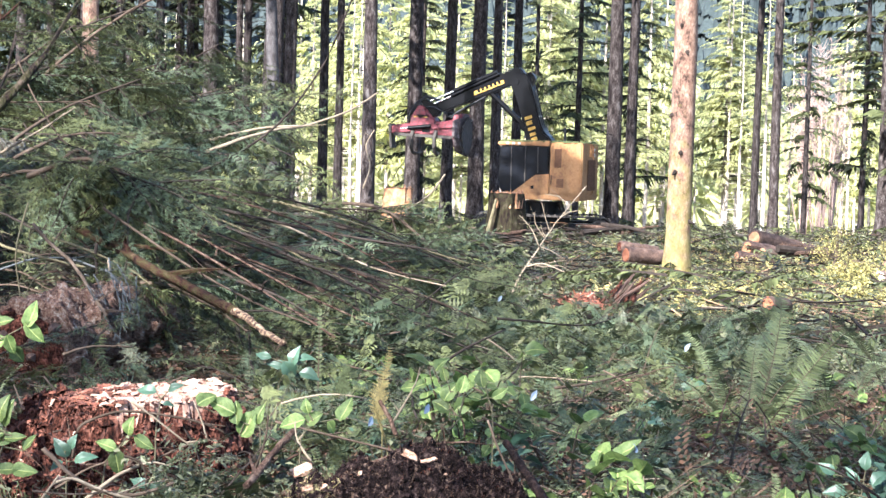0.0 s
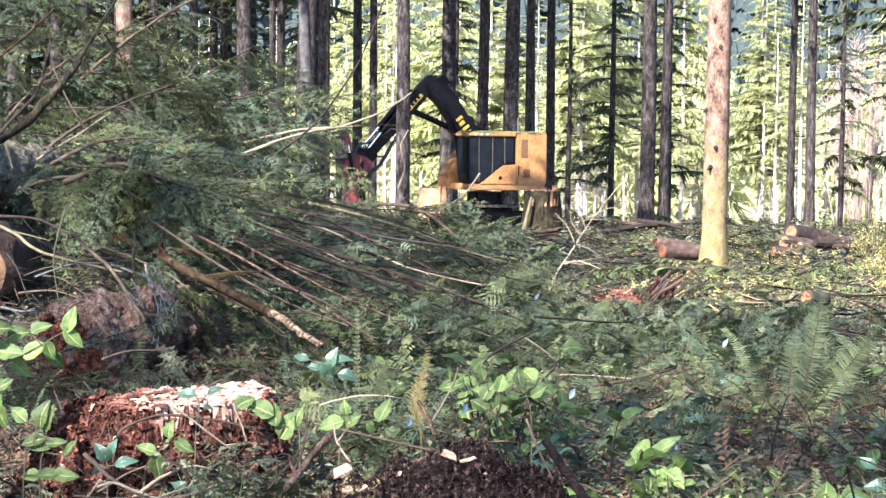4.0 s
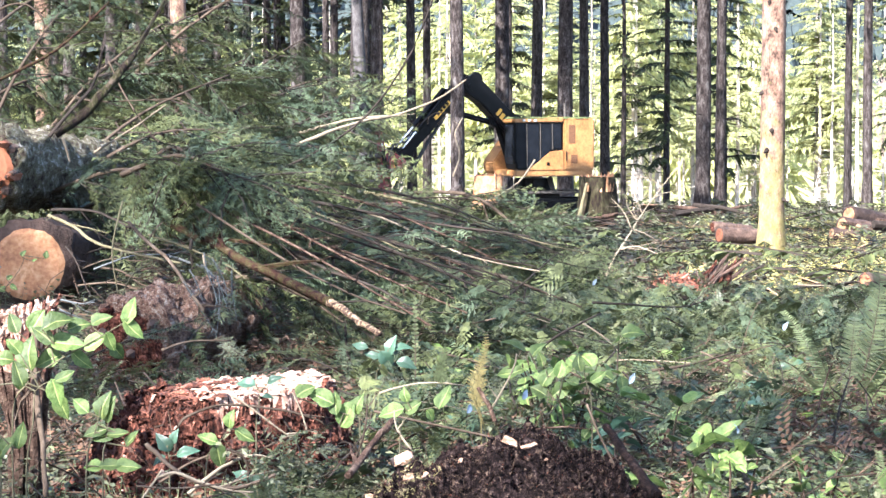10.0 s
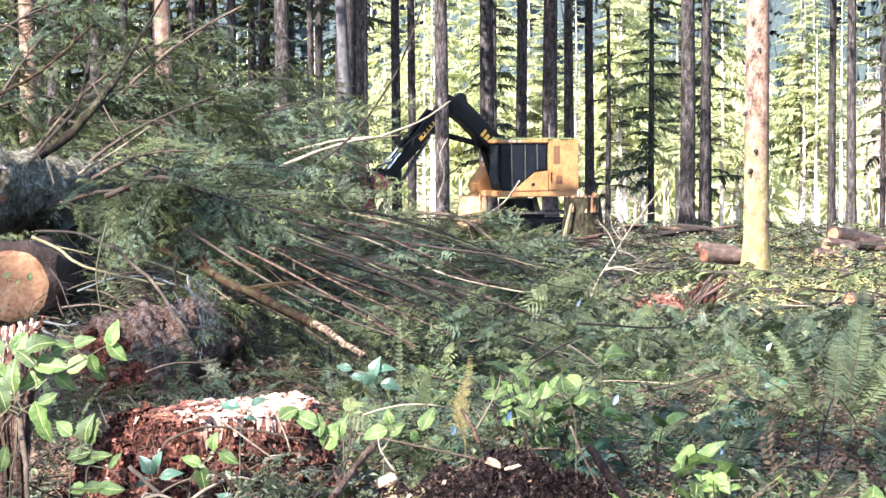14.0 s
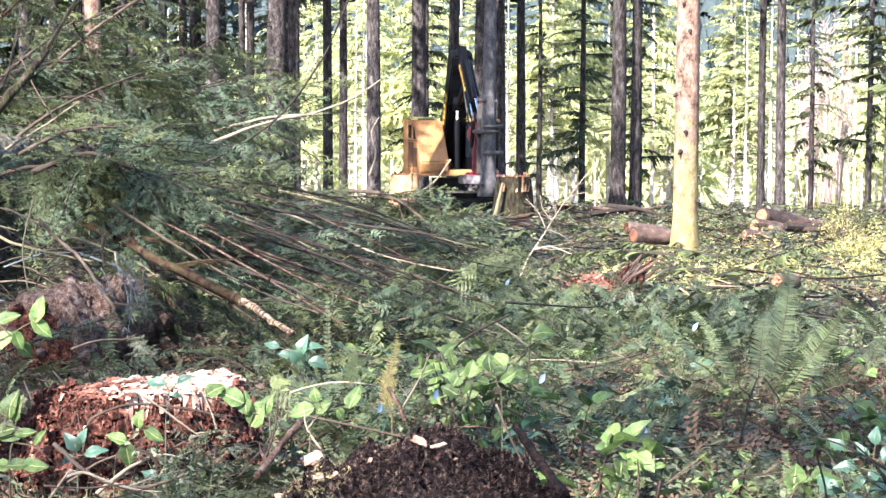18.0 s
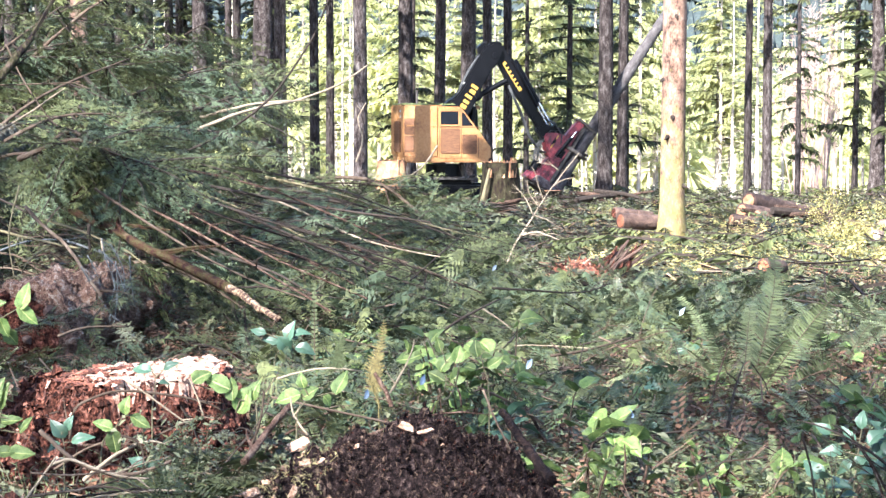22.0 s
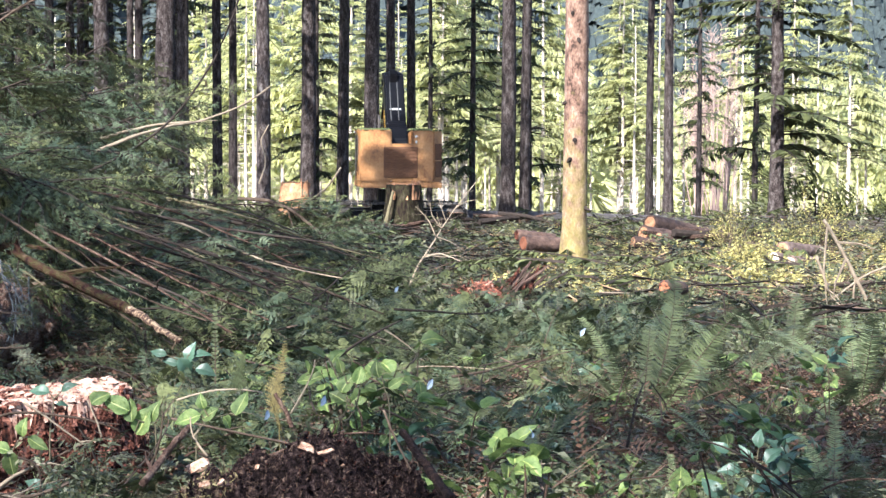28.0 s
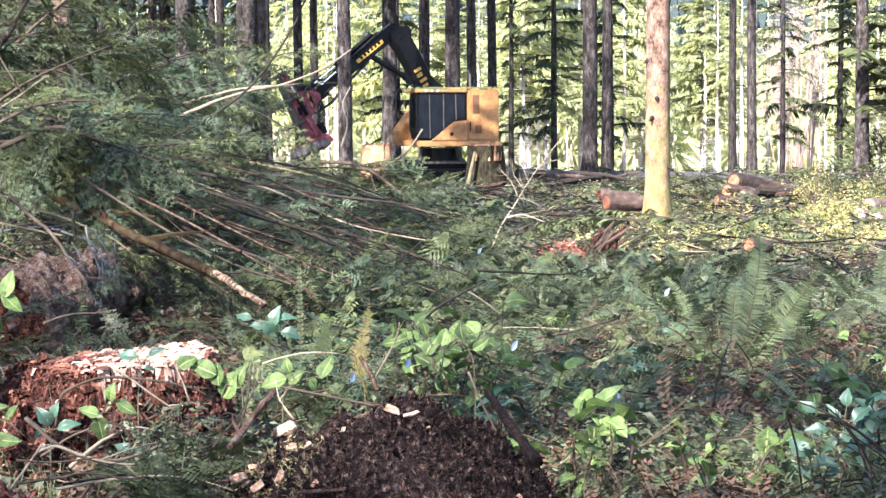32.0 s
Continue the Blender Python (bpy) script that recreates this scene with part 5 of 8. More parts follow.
            c.tube([(px, py, pz), Vector((px, py, pz)) + d], [rnd.uniform(0.004, 0.012) * size, 0.002], 4, rnd.randrange(len(shards)))
        tagged(part("splinters", c.data("splinters"), root, "loose crumbs and splinters"), kind="stuff")
    return root


def torn_root(base, tip, wide, seed):
    """A torn root plate: red shreds leaning one way."""
    rnd = random.Random(seed)
    base, tip = Vector(base), Vector(tip)
    root = thing("torn_stump", "torn reddish stump leaning in shreds by the mossy trunk", "stump", Matrix.Translation(base))
    d = tip - base
    for k in range(34):
        o = Vector((rnd.gauss(0, 1), rnd.gauss(0, 0.6), 0)) * wide * 0.8
        e = d * rnd.uniform(0.35, 1.0) + Vector((rnd.gauss(0, 0.12), rnd.gauss(0, 0.1), rnd.uniform(-0.05, 0.05)))
        s = Shape(rnd.choice((ROT_DARK, LOG_RED, LOG_RED, STICK_RED, STICK)))
        s.tube([o - Vector((0, 0, 0.15)), o + e * 0.4, o * 0.7 + e * 0.75, o * 0.5 + e], [0.028, 0.024, 0.016, 0.004], 6, 0, 0.35, rnd)
        part("shred", s.data("shred"), root)


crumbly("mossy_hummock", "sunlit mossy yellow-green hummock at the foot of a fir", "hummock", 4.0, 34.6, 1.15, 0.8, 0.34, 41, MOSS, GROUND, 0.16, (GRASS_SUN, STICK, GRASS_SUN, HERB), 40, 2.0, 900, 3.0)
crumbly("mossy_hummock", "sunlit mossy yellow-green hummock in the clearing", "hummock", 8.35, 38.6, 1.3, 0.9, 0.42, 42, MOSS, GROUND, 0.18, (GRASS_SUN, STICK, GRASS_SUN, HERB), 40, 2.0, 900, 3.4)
torn_root(((1.77, 20.00, -0.20)), ((2.05, 20.20, 0.19)), 0.10, 27)
log("red_log", "short red-brown broken log lying in the brush", (3.58, 20.99, -0.13), (3.84, 21.29, -0.16), 0.085, LOG_RED, CUT_ORANGE, 19, torn=14)


def chunk(s, p, a, b, c, turn, rnd, mat):
    """An angular crumb with half sizes a, b, c."""
    m = Matrix.Translation(p) @ turn
    q = [m @ Vector((x * a * rnd.uniform(0.6, 1.2), y * b * rnd.uniform(0.6, 1.2), z * c * rnd.uniform(0.6, 1.2))) for x, y, z in ((-1, -1, -0.6), (1, -0.7, -0.8), (0.8, 1, -0.5), (-0.9, 0.8, -0.8), (-0.5, -0.6, 1), (0.7, -0.4, 0.8), (0.2, 0.7, 1))]
    s.add([tuple(v) for v in q], [(0, 1, 5, 4), (1, 2, 6, 5), (2, 3, 6), (3, 0, 4, 6), (4, 5, 6)], mat)


def any_turn(rnd, flat=1.0):
    return pose(0, 0, 0, rnd.uniform(-70, 70) * flat, rnd.uniform(-70, 70) * flat, rnd.uniform(0, 360))


def rotten_stump(x, y, rx, ry, h, seed):
    """A stump rotted to crumbs: a long ragged shoulder on one side and a pale, split, sloping top."""
    rnd = random.Random(seed)
    root = thing("rotten_stump", "broken rotten stump, red-brown crumbling sides and pale pink top", "stump", pose(x, y, ground(x, y) - 0.05))

    def surface(a, r):
        c, sn = math.cos(a), math.sin(a)
        reach = 1.32 + 0.42 * max(0.0, -c) ** 1.5 + 0.10 * noise.noise((c * 3, sn * 3, seed))
        edge = 0.86 + 0.10 * noise.noise((c * 5, sn * 5, seed + 7)) - 0.22 * max(0.0, -c)
        top = h * (1.0 + 0.06 * c * min(r, 1) - 0.02 * sn * min(r, 1))
        q = max(0.0, min(1.0, (r * reach - edge) / (reach - edge)))
        z = top * (1 - q ** (0.75 + 0.5 * max(0.0, -c))) if q > 0 else top
        px, py = rx * c * r * reach, ry * sn * r * reach
        k = 0.4 + 0.6 * (q > 0)
        z += k * 0.055 * noise.noise((px * 9, py * 9, seed)) + k * 0.040 * noise.noise((px * 26, py * 26, z * 20)) + 0.022 * noise.noise((px * 60, py * 60, z * 40))
        px += 0.03 * q * noise.noise((px * 18, py * 18, z * 22 + 5))
        py += 0.03 * q * noise.noise((px * 18 + 9, py * 18, z * 22))
        return Vector((px, py, max(z, -0.05))), q

    n, rings = 150, 64
    s = Shape(ROT_DARK, ROT, PALE_ROT)
    for k in range(rings + 1):
        for j in range(n):
            s.v.append(tuple(surface(j * math.tau / n, (k + 0.02) / rings)[0]))
    for k in range(rings):
        for j in range(n):
            a, r = j * math.tau / n, k / rings
            p, q = surface(a, r)
            # pale wood weighted towards +x, painting in the sunlit half of the top
            pale = noise.noise((p.x * 7, p.y * 12, seed + 4)) + 1.3 * p.x / rx + 0.05 > rnd.uniform(-0.25, 0.25)
            s.f.append((k * n + j, (k + 1) * n + j, (k + 1) * n + (j + 1) % n, k * n + (j + 1) % n))
            # sides mostly ROT_DARK, which also holds their shade
            s.m.append((2 if pale else 1) if q < 0.004 else 0 if rnd.random() < 0.8 else 1)
    part("body", s.data("body"), root, "red-brown rotten wood with a pale broken top")
    c = Shape(ROT_DARK, ROT, PALE_ROT)
    for k in range(6500):
        a, r = rnd.uniform(0, math.tau), math.sqrt(rnd.random())
        p, q = surface(a, r)
        z = rnd.uniform(0.002, 0.008) * rnd.choice((1, 1, 1, 1.7))
        if q < 0.004:
            # crumbs on top follow the same lit-side weighting
            pale = 1.3 * p.x / rx + 0.1 > rnd.uniform(-0.6, 0.6)
            chunk(c, p, z * 2.4, z * 1.2, z * 0.5, pose(0, 0, 0, rnd.uniform(-15, 15), rnd.uniform(-15, 15), rnd.gauss(10, 40)), rnd, 2 if pale else 1)
        else:
            chunk(c, p + Vector((0, 0, 0.004)), z * 1.7, z, z * 0.8, any_turn(rnd), rnd, rnd.choice((0, 0, 0, 1, 1, 1, 2)) if rnd.random() < 0.15 else rnd.choice((0, 0, 1)))
    tagged(part("crumbs", c.data("crumbs"), root, "loose red crumbs and splinters"), kind="stuff")


rotten_stump(-0.90, 5.65, 0.34, 0.27, 0.41, 31)
crumbly("rotten_wood", "heap of red rotten wood crumbs beside a stump", "wood debris", -1.16, 4.72, 0.30, 0.22, 0.17, 32, ROT_DARK, ROT, 0.06, (ROT, ROT_DARK, PALE_ROT, CHIP), 60, 3.0, 900, 1.0)
crumbly("rotten_wood", "low sunlit heap of red rotten wood in the brush", "wood debris", 1.49, 20.00, 0.55, 0.35, 0.5, 36, ROT_DARK, ROT, 0.08, (PALE_ROT, ROT_DARK, CUT_ORANGE, LOG_RED), 40, 2.0, 300, 1.8)


def mound_height(u, v, h, seed):
    r = math.hypot(u, v)
    z = h * max(0.0, 1 - r ** 1.6) ** 0.85
    z += h * (0.20 * noise.noise((u * 3, v * 3, seed)) + 0.17 * noise.noise((u * 7, v * 7, seed + 2)) - 0.10 * abs(noise.noise((u * 10, v * 10, seed + 4))))
    return z + 0.030 * noise.noise((u * 15, v * 15, seed)) - 0.040 * abs(noise.noise((u * 24, v * 24, seed))) - 0.022 * abs(noise.noise((u * 52, v * 52, seed))) + 0.010 * noise.noise((u * 90, v * 90, seed))


def soil_mound(label, x, y, rx, ry, h, seed, clods):
    """A heap of dug soil: a broken, pitted body, loose clods, root threads and dry moss on its flanks."""
    rnd = random.Random(seed)
    root = thing("dirt_mound", label, "soil mound", pose(x, y, ground(x, y) - 0.05))
    s = Shape(SOIL, SOIL_BROWN)
    cells = 230 if h > 0.3 else 80

    high = lambda u, v: mound_height(u, v, h, seed)
    for i in range(cells + 1):
        for j in range(cells + 1):
            u, v = 2.3 * i / cells - 1.15, 2.3 * j / cells - 1.15
            s.v.append((u * rx, v * ry, high(u, v)))
    for i in range(cells):
        for j in range(cells):
            a = i * (cells + 1) + j
            s.f.append((a, a + cells + 1, a + cells + 2, a + 1))
            s.m.append(1 if rnd.random() < 0.05 else 0)
    part("body", s.data("body"), root)
    c = Shape(SOIL, SOIL_BROWN, ROT_DARK, STICK_RED, ROOT_MOSS)
    for k in range(clods):
        a, q = rnd.uniform(0, math.tau), math.sqrt(rnd.random()) * 1.12
        u, v = q * math.cos(a), q * math.sin(a)
        p = Vector((u * rx, v * ry, high(u, v)))
        z = rnd.uniform(0.0008, 0.0026) * rnd.choice((1, 1, 1.3, 2.2))
        flank = u < -0.36 + 0.25 * noise.noise((u * 4, v * 4, seed)) or q > 0.98
        chunk(c, p + Vector((0, 0, z * 0.4)), z * 1.6, z * 1.1, z, any_turn(rnd), rnd, rnd.choice((1, 0, 4, 4, 4, 2)) if flank and rnd.random() < 0.75 else rnd.choice((0, 0, 0, 0, 0, 0, 1)))
        for j in range(2 if flank else 1):
            e = Vector((rnd.uniform(-1, 1), rnd.uniform(-1, 1), rnd.uniform(-0.2, 0.8))) * rnd.uniform(0.005, 0.018) * rnd.choice((1, 1, 1, 2))
            c.tube([p, p + e * 0.6 + Vector((rnd.uniform(-0.004, 0.004), 0, 0.005)), p + e], [0.0009, 0.0008, 0.0004], 3, rnd.choice((4, 4, 4, 1, 3)) if flank else rnd.choice((0, 0, 0, 1, 1, 3, 0, 2)))
    tagged(part("clods", c.data("clods"), root, "loose clods, moss and roots"), kind="stuff")


soil_mound("mound of dark crumbly dug soil with wood chips", -0.07, 4.75, 0.55, 0.33, 0.43, 33, 20000)
soil_mound("low mound of dark brown soil under ferns", 1.38, 6.29, 0.40, 0.28, 0.16, 34, 2200)
soil_mound("low patch of reddish-brown soil under ferns", 0.98, 4.85, 0.30, 0.26, 0.10, 37, 1800)


def shard_stump(x, y, r, h, seed):
    rnd = random.Random(seed)
    root = thing("split_stump", "splintered pinkish stump torn into standing strands", "stump", pose(x, y, ground(x, y) - 0.03))
    for k in range(150):
        a, q = k * 2.4, math.sqrt((k + 0.5) / 150)
        p = Vector((q * math.cos(a), 0.7 * q * math.sin(a), 0)) * r
        low = 0.30 * h * rnd.random() if k % 3 else 0.0
        hh = h * rnd.uniform(0.90, 1.0) + 0.03 * p.x / r
        s = Shape(PALE_ROT if k % 4 else ROT, STICK_RED)
        w = rnd.uniform(0.003, 0.009)
        wav = lambda: Vector((rnd.uniform(-0.012, 0.012), rnd.uniform(-0.012, 0.012), 0))
        pts = [p * 0.45 + Vector((0.02, 0, low + h * 0.25)), p * 0.55 + wav() + Vector((0.015, 0, h * 0.5)), p * 0.85 + wav() + Vector((0, 0, h * 0.72)), p * 1.15 + wav() + Vector((0, 0, hh * 0.93)), p * 1.3 + wav() + Vector((0, 0, hh))]
        s.tube(pts[:3], [w * 0.35, w * 0.6, w * 1.3], 5, 1, 0.4, rnd)
        s.tube(pts[2:], [w * 1.3, w * 1.7, w * 0.9], 5, 0, 0.4, rnd)
        part("strand", s.data("strand"), root)
    for k in range(9):
        s = Shape(STICK_RED)
        p = Vector((rnd.uniform(-0.02, 0.04), rnd.uniform(-0.03, 0.03), 0))
        s.tube([p, p + Vector((rnd.uniform(-0.02, 0.02), 0, h * 0.35)), p + Vector((0, 0, h * 0.75))], [0.016, 0.012, 0.009], 6, 0, 0.3, rnd)
        part("strand", s.data("strand"), root)


shard_stump(-1.45, 5.30, 0.085, 0.66, 35)

MOUND = (-0.07, 4.75)
# place in the plan, half length, half width, turn
CHIPS = [(-0.190, 4.72, 0.008, 0.005, 80), (-0.065, 4.716, 0.021, 0.010, -32), (-0.019, 4.717, 0.020, 0.004, 20), (-0.191, 4.677, 0.009, 0.006, -40), (-0.335, 4.755, 0.021, 0.012, 30), (-0.320, 4.751, 0.019, 0.012, 60), (-0.304, 4.733, 0.016, 0.006, 35), (-0.277, 4.651, 0.009, 0.005, 40), (-0.351, 4.761, 0.013, 0.008, -30),
         (-0.313, 4.651, 0.011, 0.007, 15), (-0.440, 4.76, 0.012, 0.009, 50), (-0.420, 4.78, 0.010, 0.005, 0), (-0.455, 4.75, 0.018, 0.010, 25), (-0.470, 4.70, 0.016, 0.009, 60), (-0.465, 4.66, 0.018, 0.005, -25), (0.023, 4.681, 0.005, 0.003, 20), (0.076, 4.603, 0.008, 0.004, 10), (-0.255, 4.623, 0.008, 0.006, 70), (0.232, 4.707, 0.005, 0.003, 0),
         (-0.378, 4.66, 0.012, 0.006, -40), (-0.374, 4.778, 0.010, 0.006, 20), (-0.430, 4.62, 0.010, 0.004, 45), (0.096, 4.602, 0.018, 0.003, 25), (-0.400, 4.70, 0.008, 0.005, 0), (-0.440, 4.694, 0.012, 0.006, -15), (-0.395, 4.62, 0.014, 0.008, 40), (-0.340, 4.62, 0.012, 0.007, 75), (-0.36, 4.57, 0.014, 0.008, 10), (-0.415, 4.56, 0.016, 0.007, -30), (-0.30, 4.56, 0.010, 0.006, 55),
         (0.262, 4.60, 0.020, 0.012, 15), (0.240, 4.62, 0.012, 0.008, 60), (0.275, 4.63, 0.010, 0.007, -20)]
rnd = random.Random(77)
for x, y, a, b, turn in CHIPS:
    z = ground(*MOUND) - 0.05 + max(0.02, mound_height((x - MOUND[0]) / 0.55, (y - MOUND[1]) / 0.33, 0.43, 33)) + 0.45 * b + 0.004
    if x < -0.25:
        a, b, z = a * 1.25, b * 1.25, z + 0.008
    s = Shape(CHIP)
    c = max(0.0022, b * 0.38)
    pts = [(u * a * rnd.uniform(0.75, 1.2), v * b * rnd.uniform(0.7, 1.15), w * c * rnd.uniform(0.6, 1.2) + 0.15 * a * u * u * rnd.uniform(-1, 1)) for w in (-1, 1) for u, v in ((-1, -1), (0.1, -1.1), (1, -0.7), (0.85, 0.9), (0, 1), (-1, 0.8))]
    s.add(pts, [(5, 4, 3, 2, 1, 0), (6, 7, 8, 9, 10, 11)] + [(k, (k + 1) % 6, 6 + (k + 1) % 6, 6 + k) for k in range(6)])
    thing("wood_chip", "pale pinkish wood chip lying on dark soil", "wood chip", Matrix.Translation((x, y, z)) @ pose(0, 0, 0, 48, -turn * 0.75, turn * 0.25), "scattered wood chips", s.data("wood_chip"))
for k, (x, y, a) in enumerate(((-1.161, 4.60, 0.018), (-1.119, 4.62, 0.022), (-1.063, 4.62, 0.016), (-1.021, 4.60, 0.014), (-1.133, 4.58, 0.020), (-1.05, 4.58, 0.018), (-1.014, 4.63, 0.020), (-1.09, 4.65, 0.014))):
    s = Shape(CHIP)
    pts = [(u * a * rnd.uniform(0.75, 1.2), v * a * 0.6 * rnd.uniform(0.7, 1.15), w * 0.005) for w in (-1, 1) for u, v in ((-1, -1), (0.1, -1.1), (1, -0.7), (0.85, 0.9), (0, 1), (-1, 0.8))]
    s.add(pts, [(5, 4, 3, 2, 1, 0), (6, 7, 8, 9, 10, 11)] + [(j, (j + 1) % 6, 6 + (j + 1) % 6, 6 + j) for j in range(6)])
    q = math.hypot((x + 1.16) / 0.30, (y - 4.72) / 0.22)
    z = ground(-1.16, 4.72) - 0.05 + 0.17 * max(0.0, 1 - q ** 3) ** 0.8 + 0.03
    thing("wood_chip", "tan wood chip lying on red rotten wood", "wood chip", Matrix.Translation((x, y, z)) @ pose(0, 0, 0, 45, 40 * math.sin(k * 2.1), 50 * k), "scattered wood chips", s.data("wood_chip"))

# ---- sticks ----
def smooth(pts, k=4):
    out = []
    pts = [Vector(p) for p in pts]
    for i in range(len(pts) - 1):
        a, b, c, d = pts[max(i - 1, 0)], pts[i], pts[i + 1], pts[min(i + 2, len(pts) - 1)]
        for j in range(k):
            t = j / k
            out.append(0.5 * ((2 * b) + (c - a) * t + (2 * a - 5 * b + 4 * c - d) * t * t + (3 * b - a - 3 * c + d) * t ** 3))
    return out + [pts[-1]]


def branch(label, pts, r0, r1, mat=STICK, twigs=4, seed=0, name="fallen_branch"):
    rnd = random.Random(seed * 7 + len(pts))
    pts = smooth(pts)
    o = pts[0].copy()
    pts = [p - o + Vector((rnd.uniform(-1, 1), rnd.uniform(-1, 1), rnd.uniform(-1, 1))) * r0 * 0.14 for p in pts]
    root = thing(name, label, "branch", Matrix.Translation(o))
    s = Shape(mat)
    n = len(pts)
    s.tube(pts, [(r0 + (r1 - r0) * i / (n - 1)) * 0.72 for i in range(n)], 8, 0, 0.13, rnd)
    stem = part("stem", s.data("stem", True), root)
    for k in range(twigs):
        i = rnd.randrange(1, n - 1)
        d = (pts[i + 1] - pts[i - 1]).normalized()
        off = Vector((rnd.uniform(-1, 1), rnd.uniform(-1, 1), rnd.uniform(-0.6, 1))).normalized()
        ln = rnd.uniform(4, 14) * (r0 + r1)
        s = Shape(mat)
        e = pts[i] + (d * 0.7 + off * 0.7) * ln
        s.tube([pts[i], pts[i].lerp(e, 0.5) + off * ln * 0.08, e], [r1 * 0.5 + 0.001, r1 * 0.35, r1 * 0.12], 4)
        part("twig", s.data("twig"), stem)
    return root


DEADB = "dead brown branch lying in the slash"
PALEB = "bare pale branch sticking out of the slash"
DARKB = "thin dark branch in the slash"
branch("thick reddish-brown mossy limb leaning in slash", [(-2.145, 10.30, 1.045), (-1.913, 10.00, 1.009), (-1.721, 9.70, 0.959), (-1.537, 9.40, 0.920), (-1.376, 9.10, 0.873), (-1.216, 8.90, 0.830), (-0.898, 8.40, 0.743)], 0.026, 0.030, LIMB_MOSSY, 6, 1)
branch("pale broken limb tip", [(-0.91, 8.41, 0.746), (-0.85, 8.33, 0.726), (-0.746, 8.10, 0.688), (-0.645, 7.92, 0.656)], 0.028, 0.016, PEELED, 0, 2)
branch(PALEB, [(-2.72, 16.00, 1.13), (-2.32, 16.00, 1.34), (-1.89, 16.00, 1.51), (-1.51, 16.00, 1.60), (-1.22, 16.00, 1.63)], 0.026, 0.012, STICK_PALE, 2, 3)
branch(PALEB, [(-2.59, 15.60, 1.11), (-2.21, 15.60, 1.28), (-1.79, 15.60, 1.45), (-1.44, 15.80, 1.58), (-1.20, 16.00, 1.62)], 0.026, 0.014, STICK_PALE, 1, 4)
branch(DARKB, [(-2.13, 15.00, 1.15), (-1.73, 15.00, 1.33), (-1.32, 15.00, 1.62), (-0.97, 15.00, 2.11), (-0.74, 15.00, 2.68)], 0.016, 0.009, STICK_DARK, 2, 5)
branch(PALEB, [(-1.35, 17.00, 1.61), (-1.00, 17.00, 1.72), (-0.80, 17.00, 1.82), (-0.61, 17.00, 1.95)], 0.016, 0.010, STICK_PALE, 0, 6)
branch(PALEB, [(-1.55, 12.00, 0.90), (-1.29, 11.80, 0.84), (-1.05, 11.40, 0.74), (-0.80, 10.80, 0.67), (-0.51, 10.20, 0.60), (-0.31, 9.80, 0.51)], 0.022, 0.010, STICK_PALE, 3, 7)
DARK_LINES = [[(-2.05, 12.40, 1.14), (-1.43, 11.80, 0.96), (-0.87, 11.30, 0.82), (-0.41, 10.90, 0.70)], [(-1.80, 12.00, 1.04), (-1.22, 11.50, 0.91), (-0.62, 11.00, 0.77), (-0.09, 10.50, 0.63)], [(-1.58, 14.50, 1.07), (-1.13, 14.20, 1.01), (-0.65, 13.80, 0.91), (-0.27, 13.20, 0.80)],
              [(-1.53, 11.20, 0.94), (-1.09, 10.80, 0.80), (-0.68, 10.40, 0.69), (-0.33, 10.00, 0.55)], [(-1.49, 12.60, 0.94), (-0.97, 12.20, 0.85), (-0.45, 11.70, 0.72), (-0.00, 11.20, 0.67)], [(-1.57, 10.80, 0.90), (-1.13, 10.30, 0.74), (-0.76, 9.90, 0.64), (-0.48, 9.50, 0.52)],
              [(-1.29, 12.80, 0.86), (-0.79, 12.20, 0.73), (-0.42, 11.70, 0.60), (-0.20, 11.30, 0.46)], [(-1.82, 11.60, 0.99), (-1.30, 11.00, 0.84), (-0.85, 10.60, 0.72), (-0.42, 10.20, 0.63)], [(-1.42, 15.00, 0.90), (-0.86, 14.60, 0.85), (-0.25, 14.00, 0.71), (0.19, 13.40, 0.59)]]
DARK_LINES += [[(-1.72, 10.59, 1.19), (-1.25, 10.19, 0.94), (-0.77, 9.79, 0.73), (-0.32, 9.39, 0.58)], [(-1.51, 10.79, 1.03), (-1.07, 10.49, 0.89), (-0.65, 10.19, 0.79), (-0.26, 9.89, 0.72)], [(-1.47, 11.99, 1.03), (-0.92, 11.69, 0.94), (-0.43, 11.39, 0.88), (-0.03, 10.99, 0.85)],
               [(-1.60, 10.19, 1.03), (-1.14, 9.79, 0.85), (-0.76, 9.39, 0.68), (-0.47, 8.99, 0.56)], [(-1.15, 10.99, 0.93), (-0.74, 10.59, 0.79), (-0.35, 10.19, 0.66), (-0.05, 9.79, 0.59)], [(-2.01, 10.99, 1.21), (-1.55, 10.69, 1.10), (-1.09, 10.39, 0.96), (-0.58, 9.99, 0.83)], [(-1.57, 11.99, 1.12), (-1.01, 11.59, 1.02), (-0.52, 11.19, 0.85), (-0.19, 10.79, 0.72)]]
for k, pts in enumerate(DARK_LINES):
    branch(DARKB, [(x, y - 0.45, z + 0.07) for x, y, z in pts], 0.010 + 0.003 * (k % 3), 0.006, (STICK_RED, STICK_DARK, STICK_DARK)[k % 3], 12, 10 + k)
for k, pts in enumerate(DARK_LINES[::4]):
    branch(PALEB, [(x + 0.12 * (k % 3) - 0.1, y - 0.62, z + 0.10 + 0.05 * math.sin(i * 1.4 + k)) for i, (x, y, z) in enumerate(pts)], 0.010 + 0.002 * (k % 3), 0.005, (STICK_OLIVE, STICK_PALE, STICK_OLIVE, STICK)[k % 4], 7, 130 + k)
